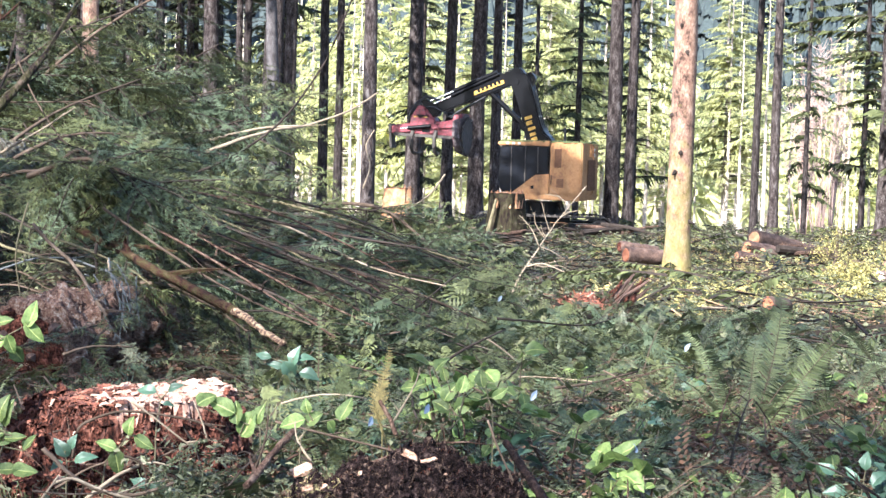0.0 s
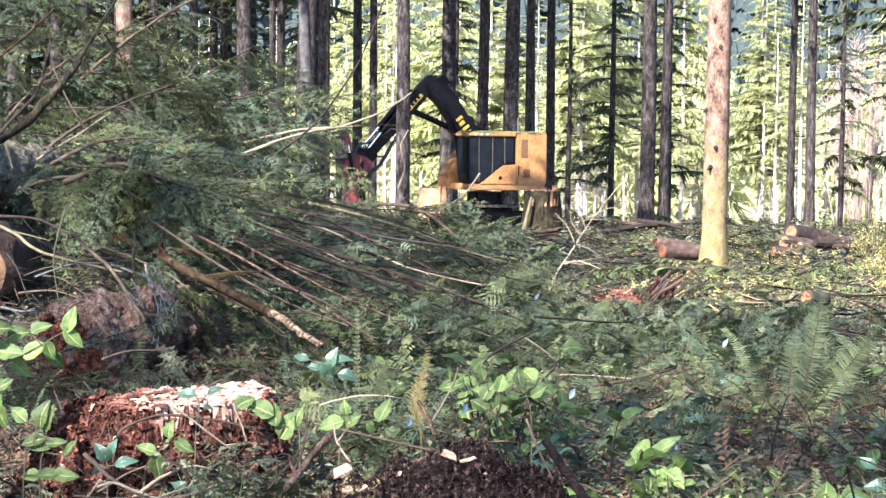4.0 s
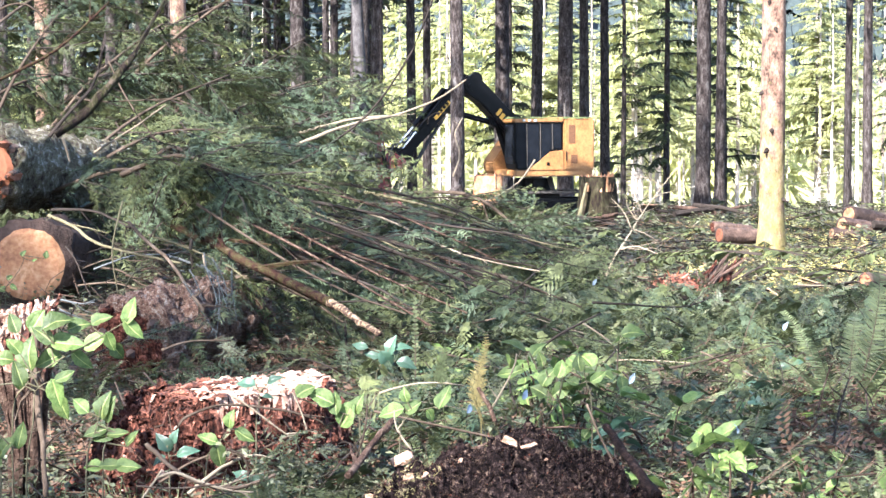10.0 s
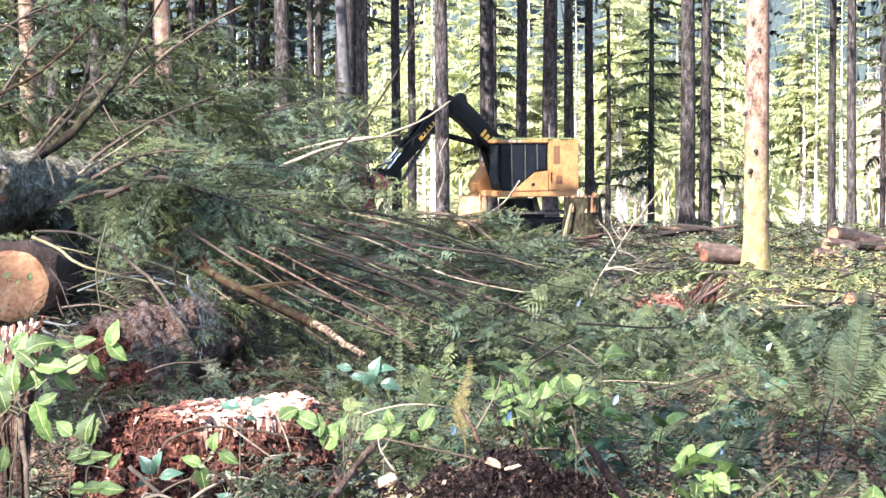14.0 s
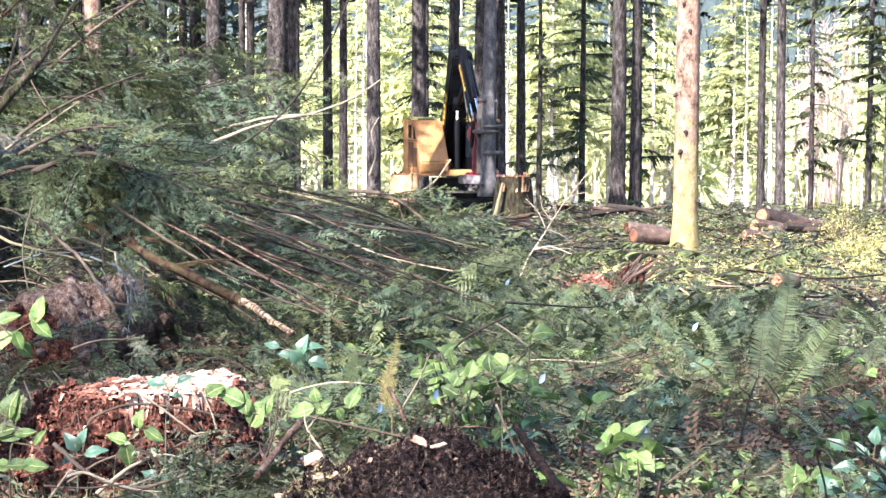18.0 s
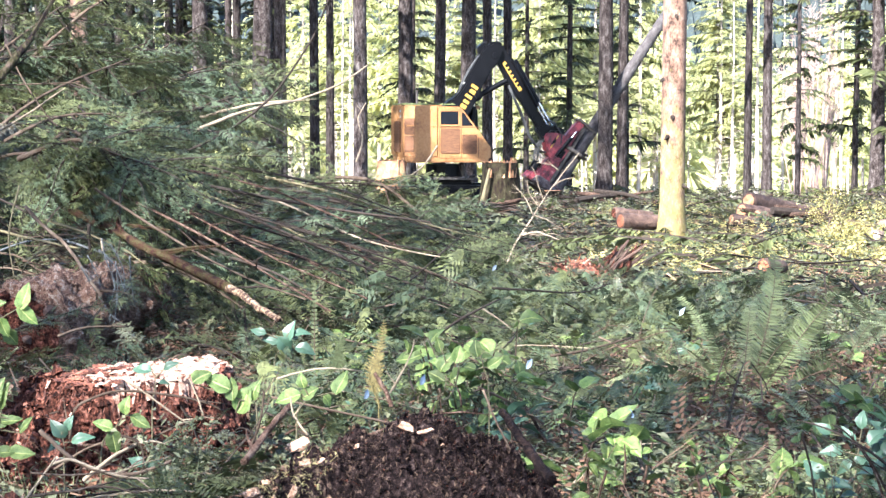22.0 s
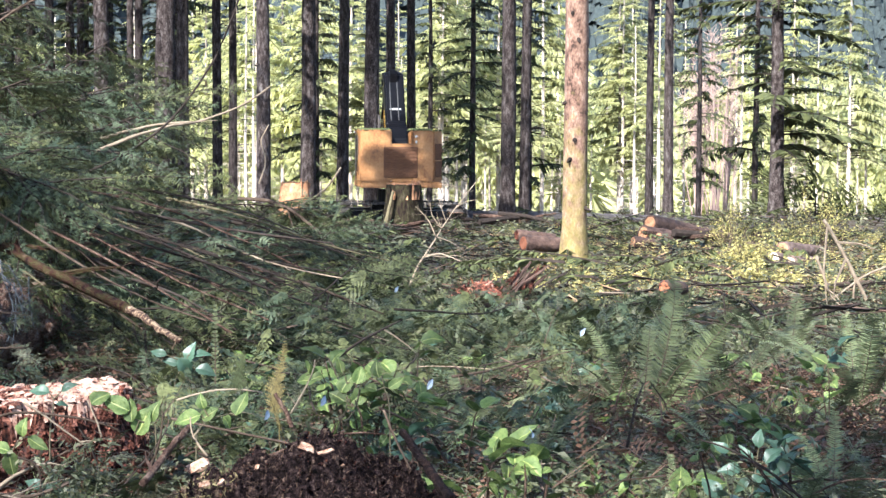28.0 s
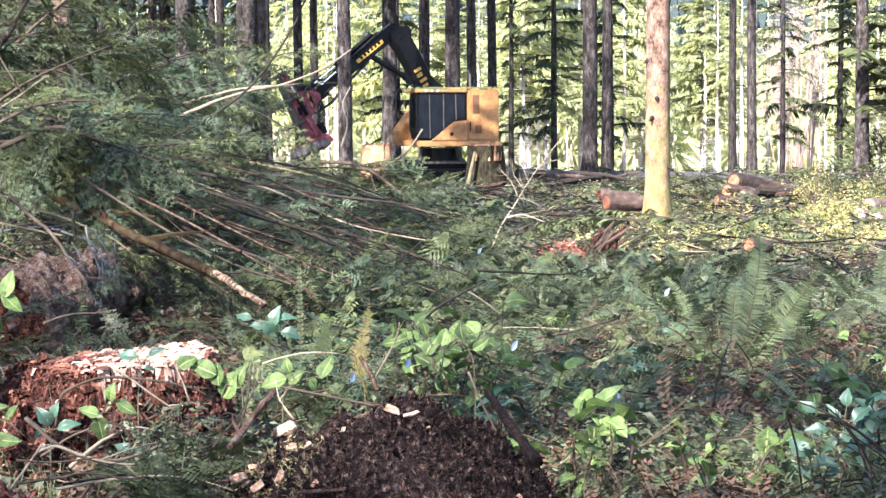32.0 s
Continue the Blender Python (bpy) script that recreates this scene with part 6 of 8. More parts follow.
branch(DEADB, [(-2.73, 25.00, 0.75), (-2.02, 24.50, 0.66), (-1.34, 24.00, 0.74), (-0.76, 23.50, 0.70), (-0.34, 23.00, 0.45), (0.06, 22.00, 0.13)], 0.045, 0.02, STICK, 4, 20)
branch(DARKB, [(-2.17, 21.00, 0.71), (-1.57, 20.50, 0.65), (-1.00, 20.00, 0.60), (-0.46, 19.50, 0.49), (0.19, 19.00, 0.28)], 0.035, 0.015, STICK_DARK, 4, 21)
branch("bare forked pale sapling stem standing in slash", [(0.70, 19.50, -0.01), (0.80, 19.60, 0.20), (0.97, 19.80, 0.44), (1.17, 20.00, 0.73), (1.49, 20.20, 1.12)], 0.016, 0.005, STICK_PALE, 14, 22, "bare_sapling")
branch("bare pale forked twig of a sapling", [(0.99, 19.80, 0.487), (0.92, 19.80, 0.644), (0.84, 19.80, 0.743), (0.78, 19.80, 0.802)], 0.009, 0.003, STICK_PALE, 4, 60)
branch("bare pale forked twig of a sapling", [(1.11, 19.80, 0.610), (1.05, 19.80, 0.773), (1.01, 19.80, 0.918), (0.97, 19.80, 0.994)], 0.009, 0.003, STICK_PALE, 4, 61)
branch("bare pale forked twig of a sapling", [(0.89, 19.80, 0.305), (1.05, 19.80, 0.277), (1.20, 19.80, 0.294), (1.31, 19.80, 0.248)], 0.009, 0.003, STICK_PALE, 4, 62)
branch("bare pale forked twig of a sapling", [(1.01, 19.80, 0.481), (1.14, 19.80, 0.435), (1.27, 19.80, 0.353)], 0.009, 0.003, STICK_PALE, 4, 63)
branch("bare pale forked twig of a sapling", [(1.25, 19.80, 0.948), (1.17, 19.80, 1.006), (1.03, 19.80, 1.029)], 0.009, 0.003, STICK_PALE, 4, 64)
branch("bare pale forked twig of a sapling", [(1.18, 19.80, 0.773), (1.28, 19.80, 0.843), (1.43, 19.80, 0.878)], 0.009, 0.003, STICK_PALE, 4, 65)
branch("bare pale forked twig of a sapling", [(1.05, 19.80, 0.569), (0.95, 19.80, 0.714), (0.93, 19.80, 0.843)], 0.009, 0.003, STICK_PALE, 4, 66)
branch(PALEB, [(0.87, 19.60, 0.29), (1.03, 19.60, 0.32), (1.24, 19.50, 0.25)], 0.016, 0.006, STICK_PALE, 2, 23)
branch("thin pale olive branch crossing the slash", [(-2.463, 9.60, 1.080), (-2.305, 9.50, 1.023), (-2.194, 9.40, 0.962), (-2.055, 9.30, 0.925), (-1.890, 9.20, 0.898), (-1.701, 9.10, 0.870)], 0.013, 0.008, STICK_OLIVE, 3, 24)
branch("thin brown branch crossing the slash", [(-1.967, 9.20, 1.063), (-1.855, 9.10, 0.972), (-1.738, 9.00, 0.894), (-1.632, 8.80, 0.812), (-1.503, 8.60, 0.688)], 0.014, 0.010, STICK, 3, 25)
for k, (pts, r, mat) in enumerate((([(-2.016, 9.30, 1.161), (-2.062, 9.30, 0.989), (-2.071, 9.30, 0.874), (-2.044, 9.30, 0.687)], 0.007, STICK_GREEN), ([(-1.855, 9.20, 0.874), (-1.934, 9.20, 0.824), (-1.986, 9.20, 0.753), (-2.016, 9.20, 0.639)], 0.007, STICK_GREEN), ([(-1.679, 9.30, 0.974), (-1.683, 9.30, 0.874), (-1.652, 9.30, 0.759)], 0.013, STICK_DARK), ([(-1.622, 9.30, 0.895), (-1.615, 9.30, 0.838), (-1.587, 9.30, 0.787)], 0.008, STICK_PALE),
                                   ([(-2.499, 9.80, 1.099), (-2.277, 9.70, 1.099), (-2.149, 9.60, 1.069), (-2.024, 9.50, 1.019)], 0.011, STICK_DARK), ([(-1.915, 9.40, 0.991), (-1.755, 9.40, 0.940), (-1.581, 9.40, 0.870), (-1.480, 9.40, 0.816)], 0.010, STICK_OLIVE), ([(-1.822, 9.30, 1.060), (-1.881, 9.30, 0.989), (-1.918, 9.30, 0.888), (-1.933, 9.30, 0.831)], 0.006, STICK))):
    branch("thin bare twig hanging in the slash", pts, r, r * 0.6, mat, 3, 220 + k)["group"] = "slash twigs"
rnd = random.Random(47)
for k in range(46):
    o = Vector((rnd.uniform(-2.5, -1.45), rnd.uniform(9.3, 10.6), rnd.uniform(0.55, 1.0)))
    e = Vector((rnd.uniform(0.1, 0.5), rnd.uniform(-0.3, 0.3), rnd.uniform(-0.3, 0.12)))
    branch("dead grey-brown twig tangled in the slash", [o, o + e * 0.4 + Vector((0, 0, 0.03)), o + e * 0.75, o + e], rnd.uniform(0.004, 0.010), 0.003, rnd.choice((STICK_DARK, STICK_DARK, STICK, STICK_RED, STICK_GREY)), 6, 240 + k)["group"] = "slash twigs"
branch(PALEB, [(-2.79, 12.50, 1.96), (-2.64, 12.30, 1.73), (-2.42, 12.00, 1.49), (-2.22, 11.80, 1.33)], 0.008, 0.005, STICK, 2, 26)
branch(DEADB, [(-3.38, 11.50, 1.75), (-3.15, 11.80, 1.90), (-2.95, 12.00, 2.06), (-2.74, 12.30, 2.33)], 0.018, 0.009, LIMB_MOSSY, 5, 27)
branch(DARKB, [(-2.93, 11.40, 1.45), (-2.80, 11.50, 1.63), (-2.68, 11.60, 1.80), (-2.63, 11.70, 2.10)], 0.018, 0.009, STICK_DARK, 6, 28)
branch("mossy broken limb leaning on the slash pile", [(-2.96, 11.60, 1.47), (-2.80, 11.80, 1.60), (-2.64, 12.00, 1.83), (-2.56, 12.20, 1.99)], 0.05, 0.03, STUMP_BARK, 2, 29)
branch("reddish twig rising from slash", [(-3.15, 15.00, 1.95), (-2.79, 15.00, 2.26), (-2.47, 15.00, 2.48), (-2.16, 15.00, 2.65)], 0.022, 0.010, STICK, 3, 30)
branch("thin grey twig bending over the slash", [(-2.899, 12.00, 1.725), (-2.792, 12.00, 1.694), (-2.611, 12.00, 1.692), (-2.413, 12.00, 1.700), (-2.216, 12.00, 1.704)], 0.009, 0.005, STICK, 3, 75)
branch("thin bent twig over the slash", [(-3.521, 12.00, 2.161), (-3.355, 12.00, 2.275), (-3.228, 12.00, 2.305), (-3.121, 12.00, 2.250), (-3.080, 12.00, 2.154)], 0.011, 0.006, STICK, 2, 76)
branch("short pale snapped stick on the slash pile", [(-2.556, 10.30, 1.471), (-2.536, 10.30, 1.403), (-2.519, 10.30, 1.336)], 0.014, 0.008, STICK_PALE, 0, 77)
branch(PALEB, [(-2.78, 12.00, 1.37), (-2.52, 12.00, 1.53), (-2.32, 12.00, 1.67)], 0.012, 0.006, STICK_PALE, 1, 31)
branch(DARKB, [(-0.33, 10.00, 0.49), (-0.13, 10.40, 0.62), (-0.00, 10.60, 0.72), (0.16, 11.00, 0.83)], 0.010, 0.004, STICK_DARK, 2, 32)
branch(DARKB, [(-0.00, 8.00, 0.58), (0.12, 8.10, 0.65), (0.28, 8.30, 0.71)], 0.010, 0.005, STICK_DARK, 2, 33)
branch("reddish stick lying in undergrowth", [(0.46, 7.60, 0.55), (0.61, 7.70, 0.56), (0.82, 7.90, 0.59)], 0.009, 0.005, STICK, 1, 34)
branch(DARKB, [(0.28, 9.50, 0.65), (0.48, 9.60, 0.63), (0.74, 9.80, 0.60), (0.91, 10.00, 0.63)], 0.009, 0.004, STICK_DARK, 2, 35)
branch("thick dark stick leaning by the soil mound", [(0.168, 4.66, 0.779), (0.191, 4.57, 0.755), (0.217, 4.48, 0.727), (0.246, 4.38, 0.699), (0.268, 4.28, 0.681)], 0.013, 0.018, STICK_BLACK, 0, 36)
branch("brown broken stick leaning by a soil mound", [(-0.449, 4.50, 0.681), (-0.424, 4.60, 0.707), (-0.397, 4.70, 0.738), (-0.362, 4.80, 0.771)], 0.012, 0.012, STICK_RED, 1, 37)
branch("short dark snag standing on the soil mound", [(-0.104, 4.75, 0.776), (-0.120, 4.75, 0.817), (-0.135, 4.75, 0.841), (-0.146, 4.75, 0.861)], 0.009, 0.007, STICK_RED, 0, 57)
branch("curved bare twig arching over a rotten stump", [(-0.955, 5.00, 0.654), (-0.942, 5.00, 0.729), (-0.892, 5.00, 0.761), (-0.823, 5.00, 0.779), (-0.731, 5.00, 0.774), (-0.657, 5.00, 0.763), (-0.582, 5.00, 0.743), (-0.535, 5.00, 0.713)], 0.0060, 0.0037, STICK, 3, 38)
branch("pale bare twig crossing before a rotten stump", [(-0.805, 5.00, 0.806), (-0.746, 5.00, 0.767), (-0.687, 5.00, 0.722), (-0.639, 5.00, 0.689)], 0.0045, 0.0030, STICK_PALE, 2, 48)
branch("reddish root lying on the ground", [(-0.952, 4.60, 0.742), (-0.892, 4.60, 0.687), (-0.831, 4.60, 0.648), (-0.728, 4.60, 0.635), (-0.632, 4.60, 0.667)], 0.0083, 0.0053, STICK, 3, 49)
branch("pale thin stick leaning on the ground", [(-0.968, 4.50, 0.589), (-0.927, 4.50, 0.644), (-0.892, 4.50, 0.694)], 0.0045, 0.0037, STICK_PALE, 0, 50)
branch("pale peeled twig lying on the ground", [(-0.913, 4.55, 0.666), (-0.869, 4.55, 0.679), (-0.815, 4.55, 0.660), (-0.747, 4.55, 0.639), (-0.680, 4.55, 0.633)], 0.0060, 0.0030, STICK_PALE, 2, 51)
branch("bare twig lying on the ground", [(-0.954, 4.50, 0.656), (-0.887, 4.50, 0.650), (-0.820, 4.50, 0.653), (-0.752, 4.50, 0.662)], 0.0045, 0.0023, STICK, 2, 52)
branch("bare twig lying on the ground", [(-0.944, 4.45, 0.609), (-0.851, 4.45, 0.622), (-0.771, 4.45, 0.633), (-0.691, 4.45, 0.617)], 0.0053, 0.0030, STICK, 2, 53)
branch("curved bare twig in the debris", [(-0.771, 4.70, 0.712), (-0.732, 4.70, 0.698), (-0.716, 4.70, 0.663), (-0.719, 4.70, 0.613)], 0.0045, 0.0030, STICK, 1, 54)
branch("thin upright bare twig in the undergrowth", [(-0.497, 4.75, 0.590), (-0.455, 4.75, 0.676), (-0.429, 4.75, 0.754), (-0.423, 4.75, 0.818)], 0.0053, 0.0030, STICK, 2, 55)
branch("thin upright bare twig in the undergrowth", [(-0.599, 4.95, 0.723), (-0.612, 4.95, 0.767), (-0.635, 4.95, 0.819)], 0.0037, 0.0023, STICK_PALE, 1, 56)
branch("thin bare twig in the debris", [(-0.717, 4.90, 0.676), (-0.644, 4.90, 0.711), (-0.571, 4.90, 0.731)], 0.0037, 0.0023, STICK, 1, 58)
branch("thin leaning twig in the undergrowth", [(-0.553, 4.80, 0.588), (-0.502, 4.80, 0.653), (-0.459, 4.80, 0.703), (-0.416, 4.80, 0.768)], 0.0037, 0.0023, STICK_DARK, 2, 59)
branch("slender pale twig standing in the undergrowth", [(-0.313, 4.75, 0.705), (-0.348, 4.75, 0.754), (-0.355, 4.75, 0.804)], 0.0045, 0.0023, STICK_PALE, 2, 70)
branch("thin arching twig in the undergrowth", [(-0.462, 5.60, 0.730), (-0.370, 5.60, 0.755), (-0.287, 5.60, 0.761), (-0.212, 5.60, 0.751)], 0.0045, 0.0030, STICK_PALE, 2, 71)
branch("thin leaning twig in the undergrowth", [(-0.127, 5.50, 0.703), (-0.094, 5.50, 0.761), (-0.066, 5.50, 0.818), (-0.057, 5.50, 0.859)], 0.0045, 0.0023, STICK_PALE, 2, 72)
branch("thin curved stem in the undergrowth", [(0.031, 5.40, 0.694), (0.057, 5.40, 0.726), (0.068, 5.40, 0.775), (0.073, 5.40, 0.807)], 0.0037, 0.0023, STICK_GREEN, 1, 73)
branch("thin leaning twig in the undergrowth", [(0.123, 4.70, 0.827), (0.152, 4.70, 0.756), (0.194, 4.70, 0.672), (0.222, 4.70, 0.629)], 0.0045, 0.0023, STICK, 2, 74)
branch("bare twig in the undergrowth", [(-1.30, 6.60, 0.74), (-1.22, 6.70, 0.76), (-1.09, 6.80, 0.75)], 0.008, 0.004, STICK, 1, 39)
branch("grey strand hanging from a split stump", [(-1.35, 5.10, 0.97), (-1.34, 5.05, 0.82), (-1.31, 5.00, 0.68), (-1.29, 4.95, 0.54)], 0.014, 0.010, STICK, 3, 42)
branch("grey lichen-covered twig hanging in the slash", [(-1.488, 8.60, 0.875), (-1.451, 8.60, 0.772), (-1.421, 8.60, 0.618)], 0.0045, 0.002, STICK_GREY, 18, 80)["group"] = "lichen twigs"
branch("grey lichen-covered twig hanging in the slash", [(-1.518, 8.63, 0.899), (-1.442, 8.63, 0.821), (-1.393, 8.63, 0.679)], 0.0045, 0.002, STICK_GREY, 18, 81)["group"] = "lichen twigs"
branch("grey lichen-covered twig hanging in the slash", [(-1.471, 8.66, 0.922), (-1.416, 8.66, 0.818), (-1.408, 8.66, 0.715)], 0.0045, 0.002, STICK_GREY, 18, 82)["group"] = "lichen twigs"
branch("grey lichen-covered twig hanging in the slash", [(-1.609, 8.69, 0.818), (-1.558, 8.69, 0.726), (-1.457, 8.69, 0.570)], 0.0045, 0.002, STICK_GREY, 18, 83)["group"] = "lichen twigs"
branch("grey lichen-covered twig hanging in the slash", [(-1.457, 8.72, 0.840), (-1.449, 8.72, 0.710), (-1.468, 8.72, 0.540)], 0.0045, 0.002, STICK_GREY, 18, 84)["group"] = "lichen twigs"
branch("grey lichen-covered twig hanging in the slash", [(-1.396, 8.75, 0.863), (-1.395, 8.75, 0.759), (-1.374, 8.75, 0.628)], 0.0045, 0.002, STICK_GREY, 18, 85)["group"] = "lichen twigs"
branch("grey lichen-covered twig hanging in the slash", [(-1.530, 8.78, 0.941), (-1.514, 8.78, 0.862), (-1.488, 8.78, 0.830)], 0.0045, 0.002, STICK_GREY, 18, 86)["group"] = "lichen twigs"
branch("grey lichen-covered twig hanging in the slash", [(-1.603, 8.81, 0.861), (-1.548, 8.81, 0.742), (-1.529, 8.81, 0.597)], 0.0045, 0.002, STICK_GREY, 18, 87)["group"] = "lichen twigs"
branch("thin bare twig arching in the brush", [(0.00, 40.00, 0.90), (-0.35, 40.00, 0.43), (-0.94, 40.00, 0.08), (-1.88, 40.00, -0.21)], 0.03, 0.015, STICK_PALE, 3, 43)
branch("thin bare stem standing in sun", [(4.774, 19.0, 0.342), (4.856, 19.0, 0.134), (4.939, 19.0, -0.101)], 0.024, 0.016, STICK_PALE, 2, 44)
branch("bare stick standing in sun", [(5.172, 19.0, 0.16), (5.152, 19.0, -0.206)], 0.016, 0.012, STICK_PALE, 1, 90)
branch("bare branch leaning in sun", [(5.483, 19.0, 0.239), (5.252, 19.0, 0.134), (4.965, 19.0, -0.075)], 0.018, 0.012, STICK_PALE, 3, 91)
branch("leaning bare stick in sun", [(4.847, 19.0, 0.707), (5.036, 19.0, 0.395), (5.2, 19.0, 0.082), (5.365, 19.0, -0.258)], 0.026, 0.028, STICK_PALE, 4, 45)
branch("dark thin stem standing by ferns", [(2.03, 9.99, 0.39), (2.04, 9.99, 0.57), (2.02, 9.99, 0.73)], 0.009, 0.004, STICK_DARK, 2, 46)
branch("twisted bare vine on the tall trunk", [(-2.64, 62.00, 0.03), (-2.43, 62.00, 0.76), (-2.58, 62.00, 1.40), (-2.32, 62.00, 1.94)], 0.04, 0.02, STICK_PALE, 3, 47)
rnd = random.Random(23)
for k in range(26):
    x, y = rnd.uniform(-1.15, -0.1), rnd.uniform(4.5, 5.2)
    a, ln = rnd.gauss(0.1, 0.7), rnd.uniform(0.15, 0.5)
    e = Vector((math.cos(a) * ln, rnd.uniform(-0.1, 0.1), math.sin(a) * ln * 0.45))
    o = Vector((x, y, ground(x, y) + rnd.uniform(0.05, 0.24)))
    branch("thin bare twig before the rotten stump", [o, o + e * 0.4 + Vector((0, 0, 0.03)), o + e * 0.75 + Vector((0, 0, 0.03)), o + e], rnd.uniform(0.004, 0.009), 0.002, rnd.choice((STICK, STICK_RED, STICK_PALE)), 3, 900 + k)["group"] = "fallen branches"
rnd = random.Random(29)
for k in range(60):
    y = rnd.uniform(4.6, 10)
    x = rnd.uniform(-0.1, 0.27) * y
    a, ln = rnd.uniform(0, 3.1), rnd.uniform(0.2, 0.8)
    e = Vector((math.cos(a) * ln, rnd.uniform(-0.3, 0.3), abs(math.sin(a)) * ln * 0.4))
    o = Vector((x, y, ground(x, y) + rnd.uniform(0.03, 0.15)))
    branch("thin dead twig in the undergrowth", [o, o + e * 0.4 + Vector((0, 0, 0.04)), o + e * 0.75 + Vector((0, 0, 0.03)), o + e], rnd.uniform(0.004, 0.009), 0.002, rnd.choice((STICK, STICK_RED, STICK_DARK, STICK_PALE)), 3, 1000 + k)["group"] = "fallen branches"
rnd = random.Random(21)
for k in range(70):
    d = rnd.uniform(5, 24)
    u = rnd.uniform(-0.27, 0.05) if k < 55 else rnd.uniform(-0.05, 0.28)
    x, y = u * d, d
    a, ln = rnd.choice((rnd.gauss(-0.5, 0.35), rnd.uniform(0, 3.1))), rnd.uniform(0.4, 1.6) * (0.5 + d / 20)
    z = ground(x, y) + rnd.uniform(0.08, 0.32)
    e = Vector((math.cos(a) * ln, math.sin(a) * ln * 0.6, 0))
    pts = []
    for q in (0, 0.35, 0.7, 1):
        px, py = x + e.x * q, y + e.y * q
        pts.append((px, py, ground(px, py) + rnd.uniform(0.03, 0.12) + 0.22 * (1 - q)))
    branch(DEADB, pts, rnd.uniform(0.003, 0.008) * (0.5 + d / 16), 0.003, rnd.choice((STICK, STICK, STICK_DARK, STICK_PALE)), 2, 100 + k)["group"] = "fallen branches"


# ---- boughs of needles ----
def bough_data(length, seed, mat, wide=0.42, gap=0.05, leaf=0.032):
    """A flat spray: stem, side shoots in pairs, and needles in two rows on each."""
    rnd = random.Random(seed)
    s = Shape(mat, STICK_DARK)
    stem = [Vector((length * i / 6, 0.03 * length * math.sin(i * 1.3 + seed), -0.12 * length * (i / 6) ** 2)) for i in range(7)]
    s.tube(stem, [0.007 * length * (1.1 - i / 6) + 0.0015 for i in range(7)], 4, 1)
    x = 0.10 * length
    while x < length * 0.99:
        q = x / length
        i = min(5, int(q * 6))
        p = stem[i].lerp(stem[i + 1], q * 6 - i)
        for sg in (-1, 1):
            ln = length * wide * (1.08 - q) ** 0.8 * rnd.uniform(0.35, 1.2) + 0.03
            t = Vector((rnd.uniform(0.3, 1.1), sg * rnd.uniform(0.5, 1.0), rnd.uniform(-0.6, 0.3))).normalized()
            n = (Vector((-t.y, t.x, 0)).normalized() + Vector((0, 0, rnd.uniform(-0.6, 0.6)))).normalized()
            if rnd.random() < 0.12:
                continue
            k = max(3, int(ln / (leaf * 0.62)))
            for j in range(k):
                a = p + t * ln * (j / k) + Vector((0, 0, -0.14 * ln * (j / k) ** 2))
                w = leaf * (1.25 - 0.55 * j / k) * rnd.uniform(0.7, 1.6)
                for g in (-1, 1):
                    tip = a + t * w * rnd.uniform(0.4, 1.1) + n * g * w * rnd.uniform(0.6, 1.1) + Vector((0, 0, rnd.uniform(-0.6, 0.25) * w))
                    s.add([tuple(a), tuple(a + t * w * 0.34), tuple(tip)], [(0, 1, 2)] if g < 0 else [(1, 0, 2)], 0)
            e = p + t * ln + Vector((0, 0, -0.14 * ln))
            s.add([tuple(p), tuple(e), tuple(p + n * 0.004 + Vector((0, 0, 0.003)))], [(0, 1, 2)], 1)
        x += gap * length * rnd.uniform(0.7, 1.3)
    return s.data("bough")


BOUGHS = [bough_data(1.0, 1, NEEDLE, 0.40, 0.06, 0.030), bough_data(1.0, 2, NEEDLE_BLUE, 0.42, 0.058, 0.027), bough_data(1.0, 3, NEEDLE, 0.30, 0.06, 0.032), bough_data(1.0, 4, NEEDLE_BLUE, 0.34, 0.062, 0.030), bough_data(1.0, 5, NEEDLE, 0.48, 0.066, 0.034)]


def fallen_limb(p, q, rise, r, count, size, seed, label, spread=1.0):
    """A limb on the slash, with boughs along it."""
    rnd = random.Random(seed)
    p, q = Vector(p), Vector(q)
    mid = p.lerp(q, 0.5) + Vector((0, 0, rise))
    pts = smooth([p, mid, q], 5)
    root = thing("fallen_limb", label, "branch", Matrix.Translation(p), "needled limbs of the slash pile")
    s = Shape(STICK)
    n = len(pts)
    s.tube([v - p for v in pts], [r * (1.05 - 0.8 * i / (n - 1)) for i in range(n)], 6, 0, 0.1, rnd)
    stem = part("stem", s.data("stem", True), root)
    for k in range(count):
        f = rnd.uniform(0.12, 1.0) * (n - 1.01)
        i = int(f)
        at = pts[i].lerp(pts[i + 1], f - i) - p
        d = (pts[i + 1] - pts[i]).normalized()
        az = math.degrees(math.atan2(d.y, d.x)) + rnd.uniform(-75, 75) * spread
        sz = size * rnd.uniform(0.6, 1.25)
        part("bough", rnd.choice(BOUGHS), stem, "", Matrix.Translation(at) @ pose(0, 0, 0, rnd.uniform(-50, 50), rnd.uniform(-15, 50), az) @ Matrix.Scale(sz, 4))
    return root


